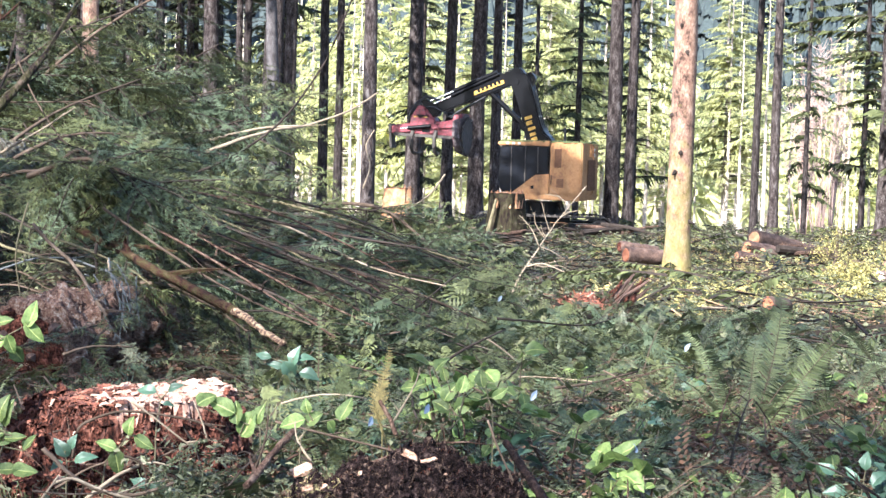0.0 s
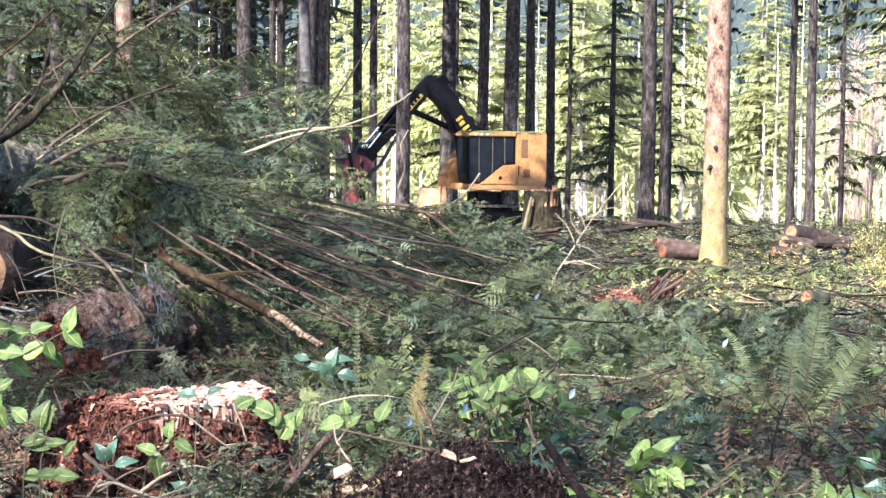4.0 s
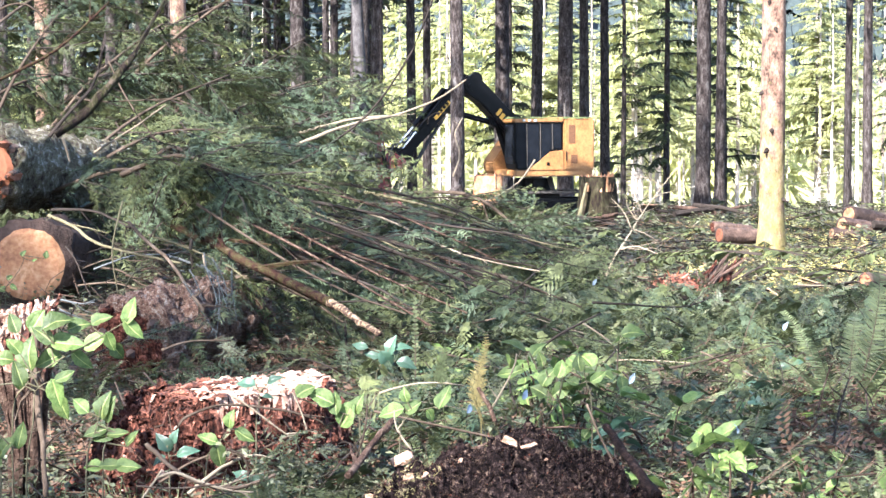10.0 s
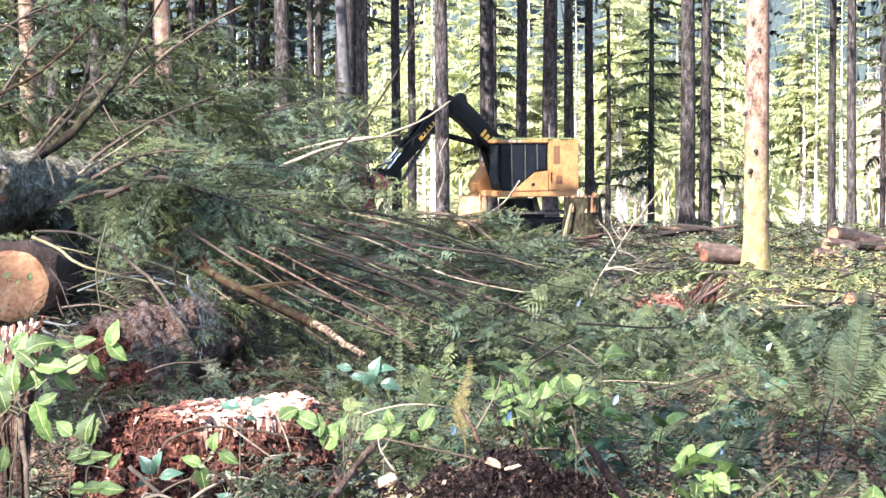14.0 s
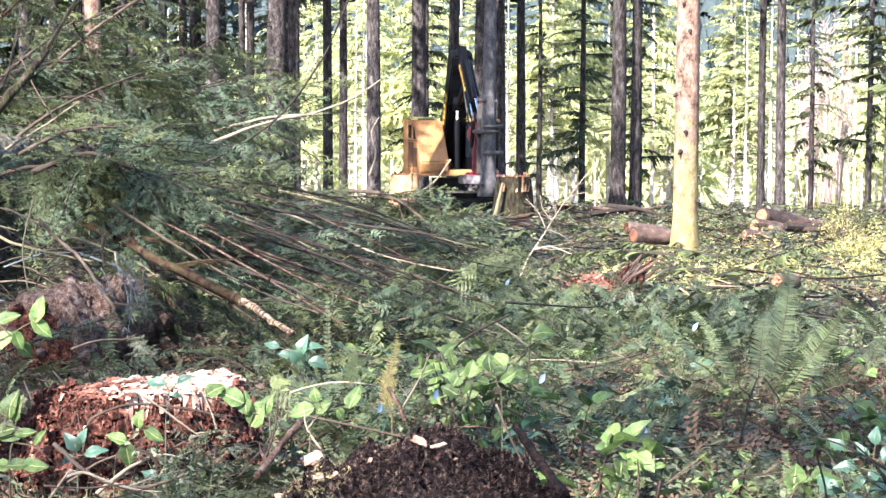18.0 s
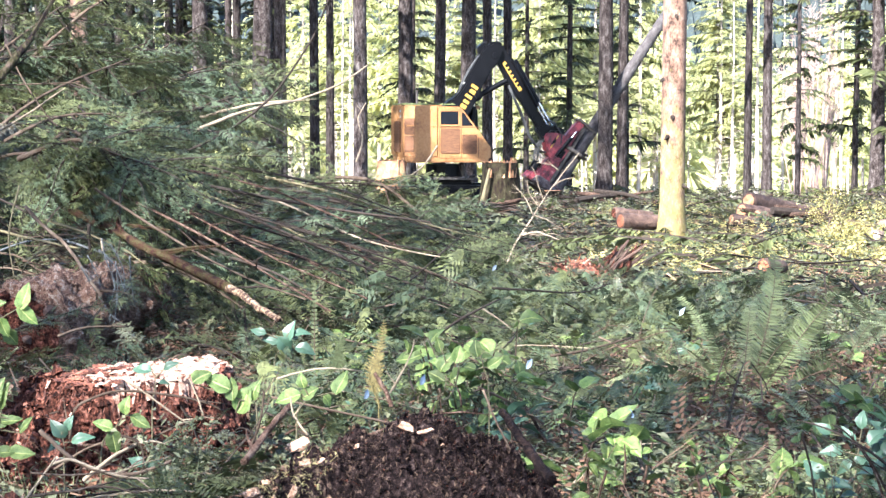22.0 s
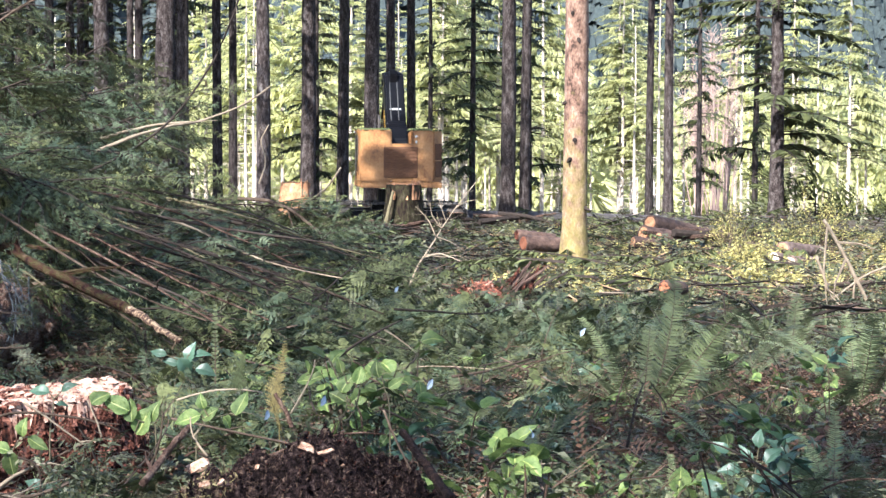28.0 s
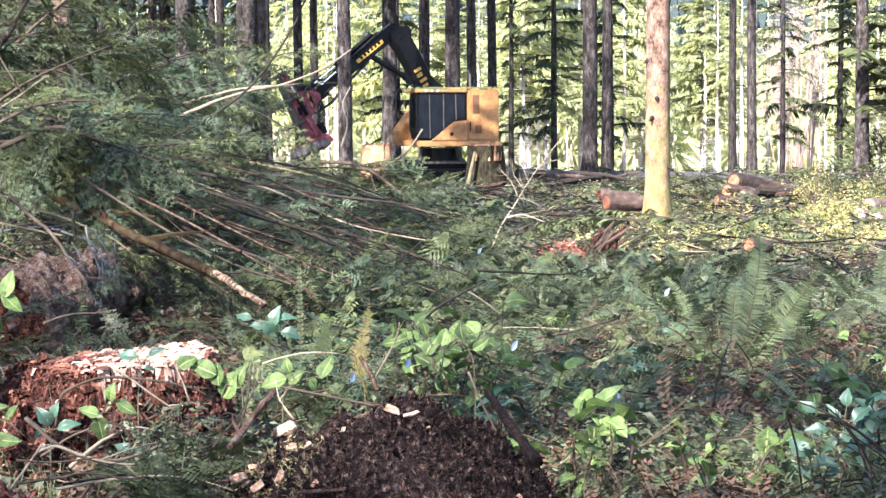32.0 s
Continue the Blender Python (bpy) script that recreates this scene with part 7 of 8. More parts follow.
NLIMB = "green-needled limb of a felled conifer on the slash pile"
LIMB_LINES = [((-3.70, 13.50, 1.19), (-2.82, 14.50, 2.32)), ((-3.36, 13.00, 1.09), (-2.31, 14.50, 1.93)), ((-3.16, 14.00, 1.05), (-2.07, 16.00, 1.83)), ((-2.94, 15.00, 0.93), (-1.70, 17.00, 1.70)), ((-3.87, 13.00, 1.20), (-3.48, 14.00, 2.38)),
         ((-3.08, 11.50, 1.07), (-1.86, 11.00, 1.24)), ((-2.84, 11.80, 1.02), (-1.70, 12.00, 1.18)), ((-2.67, 12.50, 0.95), (-1.65, 14.00, 1.17)), ((-2.32, 13.50, 0.91), (-1.00, 13.00, 0.85)), ((-1.99, 12.00, 0.83), (-0.65, 11.00, 0.62)),
         ((-1.73, 11.00, 0.79), (-0.42, 10.00, 0.58)), ((-1.66, 14.00, 0.80), (0.08, 13.50, 0.58)), ((-1.33, 12.50, 0.69), (0.26, 11.00, 0.49)), ((-1.74, 9.60, 0.74), (-0.86, 9.00, 0.57)), ((-2.75, 18.00, 0.98), (-1.75, 19.50, 0.78)),
         ((-3.07, 20.00, 1.21), (-2.07, 22.00, 1.95)), ((-1.51, 17.00, 0.60), (0.37, 18.00, 0.44)), ((-2.08, 22.00, 0.66), (-0.00, 24.00, 0.51)), ((-4.54, 15.00, 2.10), (-3.81, 17.00, 2.92)), ((-3.98, 16.00, 1.75), (-2.86, 18.00, 2.72))]
LIMB_LINES += [((-3.65, 15.00, 1.29), (-2.50, 17.00, 2.16)), ((-3.53, 17.00, 1.16), (-2.01, 19.00, 2.06)), ((-3.74, 14.00, 1.51), (-2.79, 15.00, 2.08)), ((-3.36, 18.00, 1.35), (-2.35, 20.00, 2.50)), ((-2.98, 12.40, 1.22), (-2.07, 13.00, 1.51)), ((-3.35, 22.00, 1.10), (-2.55, 23.50, 1.35)), ((-4.02, 13.00, 1.48), (-3.40, 14.00, 1.93))]
LIMB_LINES += [((-2.15, 10.50, 1.29), (-1.75, 10.00, 1.31)), ((-2.214, 10.20, 1.27), (-1.511, 9.80, 1.24)), ((-2.18, 10.80, 1.30), (-1.60, 10.40, 1.17))]
for k, (p, q) in enumerate(LIMB_LINES):
    fallen_limb(p, q, 0.12, 0.017, 24, 0.7 if p[1] < 14 else 0.95, 300 + k, NLIMB)

rnd = random.Random(31)
for k in range(270):
    d = 6.2 + 20 * rnd.random() ** 1.25
    lo, hi = (-0.28, 0.10) if rnd.random() < 0.75 or d < 9.5 else (0.0, 0.28)
    u = rnd.uniform(lo, hi)
    x, y = u * d, d
    z = ground(x, y) + rnd.uniform(0.03, 0.30)
    sz = rnd.uniform(0.4, 0.8) * (0.75 + d / 30)
    if -2.9 < x < -1.5 and 8.0 < y < 10.6:
        z = ground(x, y) + 0.02
        sz *= 0.5
    thing("cut_bough", "cut green conifer bough lying on the forest floor", "bough", pose(x, y, z, rnd.uniform(-40, 40), rnd.uniform(-25, 30), rnd.gauss(-30, 60)) @ Matrix.Scale(sz, 4), "cut boughs on the ground", rnd.choice(BOUGHS))


SEEDLING = [bough_data(1.0, 6, HERB, 0.42, 0.06, 0.045), bough_data(1.0, 7, HERB, 0.36, 0.06, 0.05)]
rnd = random.Random(33)
for k, p in enumerate([(-0.608, 4.90, 0.650), (-0.632, 4.60, 0.632), (-0.538, 5.00, 0.677), (-0.670, 5.10, 0.676), (-0.429, 6.20, 0.703), (-0.178, 6.40, 0.697), (-1.150, 7.00, 0.683), (-1.311, 7.20, 0.660)]):
    root = thing("hemlock_seedling", "small yellow-green hemlock seedling in the undergrowth", "seedling", pose(p[0], p[1], ground(p[0], p[1])), "hemlock seedlings")
    for j in range(5):
        part("bough", SEEDLING[j % 2], root, "", pose(0.02 * j, 0, 0.06 + (p[2] - ground(p[0], p[1]) - 0.08) * j / 4, rnd.uniform(-30, 30), rnd.uniform(-30, 25), rnd.uniform(0, 360)) @ Matrix.Scale(rnd.uniform(0.12, 0.22), 4))


# ---- ferns ----
def frond_data(seed, mat, length=0.8, width=0.085, arch=0.5, pairs=34):
    rnd = random.Random(seed)
    s = Shape(mat, STICK)
    ang, p, pts = math.radians(72), Vector((0, 0, 0)), [Vector((0, 0, 0))]
    for i in range(10):
        p = p + Vector((math.cos(ang), 0, math.sin(ang))) * length / 10
        ang -= arch * 0.28 * (0.4 + i / 8)
        pts.append(p.copy())
    s.tube(pts, [0.004 * (1.1 - i / 10) for i in range(11)], 3, 1)
    for i in range(pairs):
        q = 0.16 + 0.83 * i / pairs
        k = min(9, int(q * 10))
        a = pts[k].lerp(pts[k + 1], q * 10 - k)
        t = (pts[k + 1] - pts[k]).normalized()
        w = width * math.sin(min(1.0, (q - 0.1) * 2.2) * math.pi / 2) * (1.15 - q) ** 0.6 * rnd.uniform(0.88, 1.1)
        h = 0.33 * length * 0.83 / pairs
        up = Vector((0, 0, 1)) * w * rnd.uniform(-0.12, 0.22)
        for g in (-1, 1):
            side = Vector((0, g, 0)) * w + t * w * 0.3 + up
            s.add([tuple(a - t * h), tuple(a + side * 0.45 - t * h * 0.9), tuple(a + side), tuple(a + side * 0.45 + t * h * 1.1), tuple(a + t * h)], [(0, 1, 2, 3, 4)] if g < 0 else [(4, 3, 2, 1, 0)], 0)
    return s.data("frond")


def lacy_frond(seed, mat, length, width):
    """A narrow, tapering frond whose side leaves are cut into small lobes."""
    rnd = random.Random(seed)
    s = Shape(mat)
    n = 26
    axis = lambda q: Vector((0.10 * length * math.sin(2.2 * q), 0.06 * length * math.sin(5 * q), length * q))
    s.tube([Vector((0.01, 0, -1.2 * length)), Vector((0, 0, -0.5 * length))] + [axis(i / 8) for i in range(9)], [0.002, 0.0018] + [0.0016 * (1.1 - i / 8) for i in range(9)], 4)
    for i in range(n):
        q = 0.12 + 0.88 * i / n
        p, w = axis(q), width * (1.06 - q) ** 0.75 * rnd.uniform(0.75, 1.15)
        for g in (-1, 1):
            d = Vector((rnd.uniform(-0.25, 0.25), g, rnd.uniform(0.25, 0.6))).normalized() * w
            t = Vector((0, -0.4 * g, 1)).normalized()
            for k in range(6):
                f = k / 6
                a, h = p + d * f, 0.30 * w * (1.1 - f) * rnd.uniform(0.7, 1.2)
                s.add([tuple(a), tuple(a + d * 0.10 + t * h), tuple(a + d * 0.2), tuple(a + d * 0.10 - t * h)], [(0, 3, 2, 1)])
    return s.data("frond")


FRONDS = [frond_data(k, FERN, 0.8, 0.078, (0.35, 0.55, 0.8, 0.65)[k], 46) for k in range(4)]
DEAD_FRONDS = [frond_data(30 + k, FERN_DEAD, 0.75, 0.05, 1.25 + 0.2 * k, 26) for k in range(2)]
DRY_FROND = lacy_frond(9, FERN_DRY, 0.24, 0.040)
LACY = lacy_frond(10, FERN, 0.13, 0.03)
UPRIGHT = frond_data(8, FERN, 0.5, 0.025, 0.03, 24)


def fern(x, y, count, size, seed, label="green sword fern with arching fronds on the forest floor", fan=()):
    rnd = random.Random(seed)
    root = thing("fern", label, "fern", pose(x, y, ground(x, y) - 0.02), "ferns")
    for k in range(count):
        az = 360 * k / count + rnd.uniform(-18, 18)
        part("frond", FRONDS[rnd.randrange(4)], root, "", pose(0.03 * math.cos(radians(az)), 0.03 * math.sin(radians(az)), 0, rnd.uniform(-12, 12), rnd.uniform(-12, 28), az) @ Matrix.Scale(size * rnd.uniform(0.6, 1.12), 4))
    for tilt, az, sz in fan:
        part("frond", FRONDS[rnd.randrange(3)], root, "", pose(0, 0, 0, 0, tilt, 0) @ pose(0, 0, 0, 0, 0, az) @ Matrix.Scale(sz, 4))
    for k in range(count // 3):
        part("dead_frond", DEAD_FRONDS[k % 2], root, "withered brown frond", pose(0, 0, 0.02, rnd.uniform(-30, 30), rnd.uniform(10, 45), rnd.uniform(0, 360)) @ Matrix.Scale(size * rnd.uniform(0.5, 0.9), 4))
    return root


FERNS = [(1.28, 7.99, 20, 0.72), (1.77, 8.59, 16, 0.85), (2.20, 7.99, 20, 0.95), (1.79, 7.19, 12, 0.7), (1.23, 6.39, 10, 0.55), (1.26, 5.59, 10, 0.5), (0.75, 5.19, 9, 0.42), (1.44, 4.99, 9, 0.45), (0.90, 4.99, 8, 0.4), (0.91, 7.59, 10, 0.6), (0.72, 5.59, 8, 0.45), (1.37, 5.19, 9, 0.5), (0.61, 5.99, 8, 0.5), (0.99, 6.59, 9, 0.5), (2.62, 10.99, 12, 0.9),
         (1.28, 10.49, 12, 0.85), (-0.83, 7.00, 7, 0.45), (-1.74, 7.20, 8, 0.55), (-0.64, 6.30, 6, 0.4), (0.50, 7.59, 7, 0.5), (1.78, 6.19, 9, 0.6), (-1.19, 8.20, 8, 0.5), (1.06, 11.99, 8, 0.7)]
FERNS += [(1.37, 5.00, 10, 0.5), (0.62, 4.75, 9, 0.42), (1.19, 4.90, 10, 0.45), (0.92, 5.20, 9, 0.5)]
for k, (x, y, c, sz) in enumerate(FERNS):
    fern(x, y, c, sz, 400 + k, fan=((-44, 262, 0.80), (-28, 100, 0.88), (-12, 255, 0.84), (4, 80, 0.92), (15, 275, 1.05), (22, 95, 1.15), (31, 265, 1.10), (42, 282, 1.12), (53, 92, 1.08), (66, 275, 1.0)) if k == 0 else ())
p = (-0.19, 5.50)
yf = thing("dry_fern", "single yellowed fern frond standing in undergrowth", "fern", pose(p[0], p[1], ground(*p) + 0.17))
part("frond", DRY_FROND, yf, "", pose(0.03, 0, 0.14, 0, -4, 78))
part("frond", DRY_FROND, yf, "", pose(0.04, 0.02, 0.10, 0, 12, 200) @ Matrix.Scale(0.6, 4))
part("frond", LACY, yf, "green lacy frond", pose(-0.08, 0.02, 0.22, 0, -8, 84))
p = (-0.48, 7.60)
uf = thing("fern", "narrow upright green fern frond", "fern", pose(p[0], p[1], ground(*p) + 0.08))
part("frond", UPRIGHT, uf, "", pose(0, 0, 0, 0, -14, 95))
part("frond", UPRIGHT, uf, "", pose(0, 0, 0, 0, 10, 250) @ Matrix.Scale(0.6, 4))


# ---- broad-leaved plants ----
def leaf_data(mat, length=0.08, width=0.05, seed=0, rib=None):
    """An oval leaf with a short point, wavy edges and a paler midrib, folded a little along it."""
    rnd = random.Random(seed)
    s = Shape(mat, rib or mat)
    n = 10
    verts = []
    for i in range(n + 1):
        q = i / n
        w = width * 0.5 * max(0.0, math.sin(math.pi * q ** 0.78)) ** 0.78 * (1 - 0.3 * q ** 5)
        z = -0.20 * length * q * q + 0.05 * length * math.sin(4 * q + seed)
        y = 0.06 * length * math.sin(2.6 * q + seed)
        for f, up in ((-1, 0.42), (-0.55, 0.34), (-0.07, 0.0), (0.07, 0.0), (0.55, 0.30), (1, 0.36)):
            verts.append((length * q + rnd.uniform(-0.01, 0.01) * length, y + w * f * (1 + 0.08 * rnd.uniform(-1, 1) * (abs(f) == 1)), z + up * w + rnd.uniform(-0.06, 0.06) * w))
    for i in range(n):
        for j in range(5):
            s.f.append((6 * i + j, 6 * i + j + 1, 6 * i + j + 7, 6 * i + j + 6))
            s.m.append(1 if j == 2 else 0)
    s.v += verts
    return s.data("leaf", True)


LEAVES = [leaf_data(SALAL, length, width, k, SALAL_RIB) for k, (length, width) in enumerate(((0.082, 0.058), (0.074, 0.058), (0.092, 0.056), (0.084, 0.048), (0.078, 0.062)))]
LEAVES_BLUE = [leaf_data(SALAL_BLUE), leaf_data(SALAL_BLUE, 0.075, 0.035)]


def salal(x, y, z, count, reach, seed, blue=False, size=1.0, label=""):
    """An arching stem or two with alternate leaves."""
    rnd = random.Random(seed)
    g = ground(x, y)
    root = thing("salal_plant", label or ("bluish-green leafy shoot in the undergrowth" if blue else "glossy light-green salal shoot in the undergrowth"), "plant", pose(x, y, g - 0.02), "leafy shoots")
    h = max(0.12, z - g)
    for st in range(2 if count > 7 else 1):
        az = rnd.uniform(0, math.tau)
        pts = [Vector((0, 0, 0))]
        for i in range(1, 7):
            q = i / 6
            pts.append(Vector((math.cos(az) * reach * q * q, math.sin(az) * reach * q * q, h * math.sin(q * math.pi * 0.55))))
        s = Shape(STICK)
        s.tube(pts, [0.0035 * (1.2 - i / 7) for i in range(7)], 4)
        stem = part("stem", s.data("stem"), root)
        m = count if count <= 7 else count // 2
        for k in range(m):
            f = (0.35 + 0.65 * (k + 0.5) / m) * 5.99
            i = int(f)
            p = pts[i].lerp(pts[i + 1], f - i)
            a = math.degrees(az) + (70 if k % 2 else -70) + rnd.uniform(-35, 35)
            part("leaf", rnd.choice(LEAVES_BLUE if blue else LEAVES), stem, "", Matrix.Translation(p) @ pose(0, 0, 0, rnd.uniform(-55, 55), rnd.uniform(-55, 15), a) @ Matrix.Scale(size * rnd.uniform(0.85, 1.4), 4))
    return root


SHOOTS2 = [((0.03, 6.20, 0.80), 8, 0.12, 0), ((0.14, 6.10, 0.76), 8, 0.1, 0), ((0.09, 6.00, 0.72), 9, 0.12, 0), ((0.30, 7.20, 0.76), 4, 0.05, 0), ((0.39, 5.60, 0.73), 4, 0.05, 0), ((-0.00, 6.30, 0.75), 9, 0.12, 0), ((0.20, 5.80, 0.73), 8, 0.1, 0), ((0.40, 5.10, 0.69), 7, 0.1, 0),
           ((1.10, 4.99, 0.64), 10, 0.14, 1), ((1.00, 4.79, 0.63), 9, 0.12, 1), ((1.83, 6.99, 0.68), 9, 0.14, 0), ((2.04, 7.99, 0.66), 9, 0.14, 1), ((0.44, 5.09, 0.66), 7, 0.1, 0), ((0.86, 4.89, 0.63), 8, 0.1, 0)]
for k, (p, c, reach, blue) in enumerate(SHOOTS2):
    salal(p[0], p[1], p[2], c, reach, 514 + k, bool(blue), 0.85)
rnd = random.Random(41)
for k in range(96):
    d = rnd.uniform(4.7, 9.5)
    x = rnd.uniform(-0.06, 0.28) * d
    salal(x, d, ground(x, d) + rnd.uniform(0.1, 0.32), rnd.choice((5, 6, 8)), 0.1, 600 + k, rnd.random() < 0.3, rnd.uniform(0.5, 0.85))

def leaf_clump(x, y, z, count, wide, tall, seed, size=1.0):
    """Several stems with big leaves held out towards the light."""
    rnd = random.Random(seed)
    g = ground(x, y)
    root = thing("salal_plant", "salal clump with large bright green oval leaves", "plant", pose(x, y, g - 0.02), "leafy shoots")
    for st in range(max(2, count // 5)):
        tip = Vector((rnd.uniform(-wide, wide), rnd.uniform(-0.08, 0.08), z - g + rnd.uniform(-tall, 0.3 * tall)))
        pts = [Vector((tip.x * 0.4, 0, 0)), Vector((tip.x * 0.5 + rnd.uniform(-0.03, 0.03), 0, tip.z * 0.5)), Vector((tip.x * 0.8, tip.y * 0.5, tip.z * 0.85)), tip]
        s = Shape(STICK_RED)
        s.tube(pts, [0.004, 0.0035, 0.003, 0.0015], 4)
        stem = part("stem", s.data("stem"), root)
        for k in range(5):
            f = 1.2 + 1.79 * k / 5 + rnd.uniform(0, 0.2)
            i = min(2, int(f))
            p = pts[i].lerp(pts[i + 1], f - i)
            part("leaf", rnd.choice(LEAVES), stem, "", Matrix.Translation(p) @ pose(0, 0, 0, rnd.uniform(-50, 50), rnd.uniform(-30, 50), rnd.gauss(-90, 85)) @ Matrix.Scale(size * rnd.uniform(0.75, 1.3), 4))


for k, (p, c, w, t) in enumerate([((0.07, 6.00, 0.81), 15, 0.14, 0.10), ((0.16, 5.70, 0.76), 12, 0.12, 0.08), ((0.41, 4.80, 0.68), 10, 0.10, 0.06), ((0.76, 4.99, 0.67), 10, 0.10, 0.06), ((1.17, 5.59, 0.69), 10, 0.12, 0.06), ((0.52, 4.99, 0.69), 10, 0.1, 0.06)]):
    leaf_clump(p[0], p[1], p[2], c, w, t, 708 + k, 0.6)


def leafy_stem(label, pts, leaves, kind):
    """A stem through the given points; each leaf has a middle, a length and a direction, and turns its face to the open side."""
    rnd = random.Random(len(pts) + len(leaves) * 7)
    o = Vector(pts[0])
    o.z = ground(o.x, o.y) - 0.02
    root = thing("salal_plant", label, "plant", Matrix.Translation(o), "leafy shoots")
    s = Shape(STICK_GREEN)
    line = smooth([o] + [Vector(p) for p in pts]) if (Vector(pts[0]) - o).length > 0.08 else smooth([Vector(p) for p in pts])
    s.tube([p - o for p in line], [0.0030 - 0.0018 * i / (len(line) - 1) for i in range(len(line))], 5)
    twig = part("stem", s.data("stem", True), root)
    for x, y, z, size, turn in leaves:
        a = radians(turn + rnd.uniform(-6, 6))
        d = Vector((math.cos(a), rnd.uniform(-0.25, 0.25), math.sin(a))).normalized()
        n = Vector((rnd.uniform(-0.35, 0.2), -0.75, rnd.uniform(0.35, 0.8)))
        n = (n - d * n.dot(d)).normalized()
        side = n.cross(d)
        m = Matrix((d, side, n)).transposed().to_4x4()
        base = Vector((x, y, z)) - d * size * 0.5
        near = min(line, key=lambda p: (p - base).length)
        if (near - base).length > 0.012:
            q = Shape(STICK_GREEN)
            q.tube([near - o, base - o], [0.0022, 0.0014], 4)
            part("stalk", q.data("stalk"), twig)
        part("leaf", kind[int(rnd.random() * len(kind))], twig, "", Matrix.Translation(base - o) @ m @ Matrix.Scale(0.98 * size / 0.082, 4))
    return root


leafy_stem("salal shoot with broad bright green leaves", [(-1.449, 4.90, 0.790), (-1.328, 4.90, 0.856), (-1.222, 4.90, 0.917), (-1.124, 4.90, 0.972), (-1.054, 4.90, 1.013)], [(-1.237, 4.90, 1.006, 0.089, 20), (-1.122, 4.90, 1.016, 0.066, 35), (-1.053, 4.90, 1.038, 0.075, 70), (-1.311, 4.90, 0.929, 0.095, 100), (-1.218, 4.90, 0.955, 0.087, 10), (-1.139, 4.90, 0.961, 0.079, 30), (-1.039, 4.90, 0.992, 0.072, -40), (-1.099, 4.90, 0.957, 0.058, -60), (-1.280, 4.90, 0.973, 0.072, 150)], LEAVES)
leafy_stem("salal shoot with broad bright green leaves", [(-1.286, 4.75, 0.645), (-1.268, 4.75, 0.761), (-1.259, 4.75, 0.847), (-1.218, 4.75, 0.875)], [(-1.208, 4.75, 0.846, 0.070, -60), (-1.301, 4.75, 0.890, 0.064, 110), (-1.186, 4.75, 0.889, 0.056, 30), (-1.314, 4.75, 0.962, 0.056, 130)], LEAVES)
leafy_stem("salal shoot with broad bright green leaves", [(-1.309, 4.60, 0.645), (-1.301, 4.60, 0.687), (-1.279, 4.60, 0.729)], [(-1.293, 4.60, 0.731, 0.070, 60), (-1.328, 4.60, 0.704, 0.062, 120), (-1.261, 4.60, 0.756, 0.060, 85), (-1.334, 4.60, 0.771, 0.049, 150)], LEAVES)
leafy_stem("bluish-green broad-leaved shoot beside the rotten stump", [(-0.746, 5.05, 0.707), (-0.738, 5.05, 0.775), (-0.735, 5.05, 0.808)], [(-0.774, 5.05, 0.832, 0.059, 165), (-0.693, 5.05, 0.840, 0.054, 25), (-0.711, 5.05, 0.793, 0.039, -10)], LEAVES_BLUE)
leafy_stem("salal shoot with broad bright green leaves", [(-0.847, 4.85, 0.643), (-0.818, 4.85, 0.694), (-0.789, 4.85, 0.738)], [(-0.781, 4.85, 0.764, 0.051, 85), (-0.745, 4.85, 0.725, 0.060, -20), (-0.814, 4.85, 0.672, 0.063, -70), (-0.839, 4.85, 0.713, 0.051, 150)], LEAVES)
leafy_stem("bluish-green broad-leaved shoot beside the rotten stump", [(-0.932, 4.80, 0.623), (-0.931, 4.80, 0.666), (-0.938, 4.80, 0.702)], [(-0.945, 4.80, 0.714, 0.062, 130), (-0.882, 4.80, 0.686, 0.068, 20), (-0.916, 4.80, 0.727, 0.042, 70), (-0.960, 4.80, 0.666, 0.042, 200)], LEAVES_BLUE)
leafy_stem("salal shoot with broad bright green leaves", [(-0.454, 4.90, 0.723), (-0.469, 4.90, 0.760), (-0.527, 4.90, 0.782), (-0.570, 4.90, 0.797)], [(-0.553, 4.90, 0.814, 0.072, 160), (-0.490, 4.90, 0.775, 0.084, 60), (-0.519, 4.90, 0.797, 0.058, 110), (-0.592, 4.90, 0.833, 0.063, 40), (-0.457, 4.90, 0.797, 0.058, 70)], LEAVES)
leafy_stem("salal shoot with broad bright green leaves", [(-0.352, 4.90, 0.694), (-0.345, 4.90, 0.746), (-0.316, 4.90, 0.775), (-0.265, 4.90, 0.790)], [(-0.372, 4.90, 0.779, 0.066, 200), (-0.318, 4.90, 0.793, 0.055, 30), (-0.240, 4.90, 0.815, 0.063, 80), (-0.272, 4.90, 0.765, 0.043, -50), (-0.337, 4.90, 0.823, 0.043, 100)], LEAVES)
leafy_stem("salal shoot with broad bright green leaves", [(-1.080, 4.70, 0.669), (-1.072, 4.70, 0.726), (-1.064, 4.70, 0.782)], [(-1.061, 4.70, 0.810, 0.072, 80), (-1.076, 4.70, 0.742, 0.069, 200), (-1.021, 4.70, 0.669, 0.061, 10), (-1.009, 4.70, 0.737, 0.047, 60)], LEAVES)
leafy_stem("bluish-green broad-leaved shoot beside the rotten stump", [(-0.696, 4.75, 0.575), (-0.717, 4.75, 0.604), (-0.735, 4.75, 0.625)], [(-0.741, 4.75, 0.640, 0.050, 150), (-0.698, 4.75, 0.630, 0.042, 40), (-0.749, 4.75, 0.597, 0.042, -120)], LEAVES_BLUE)
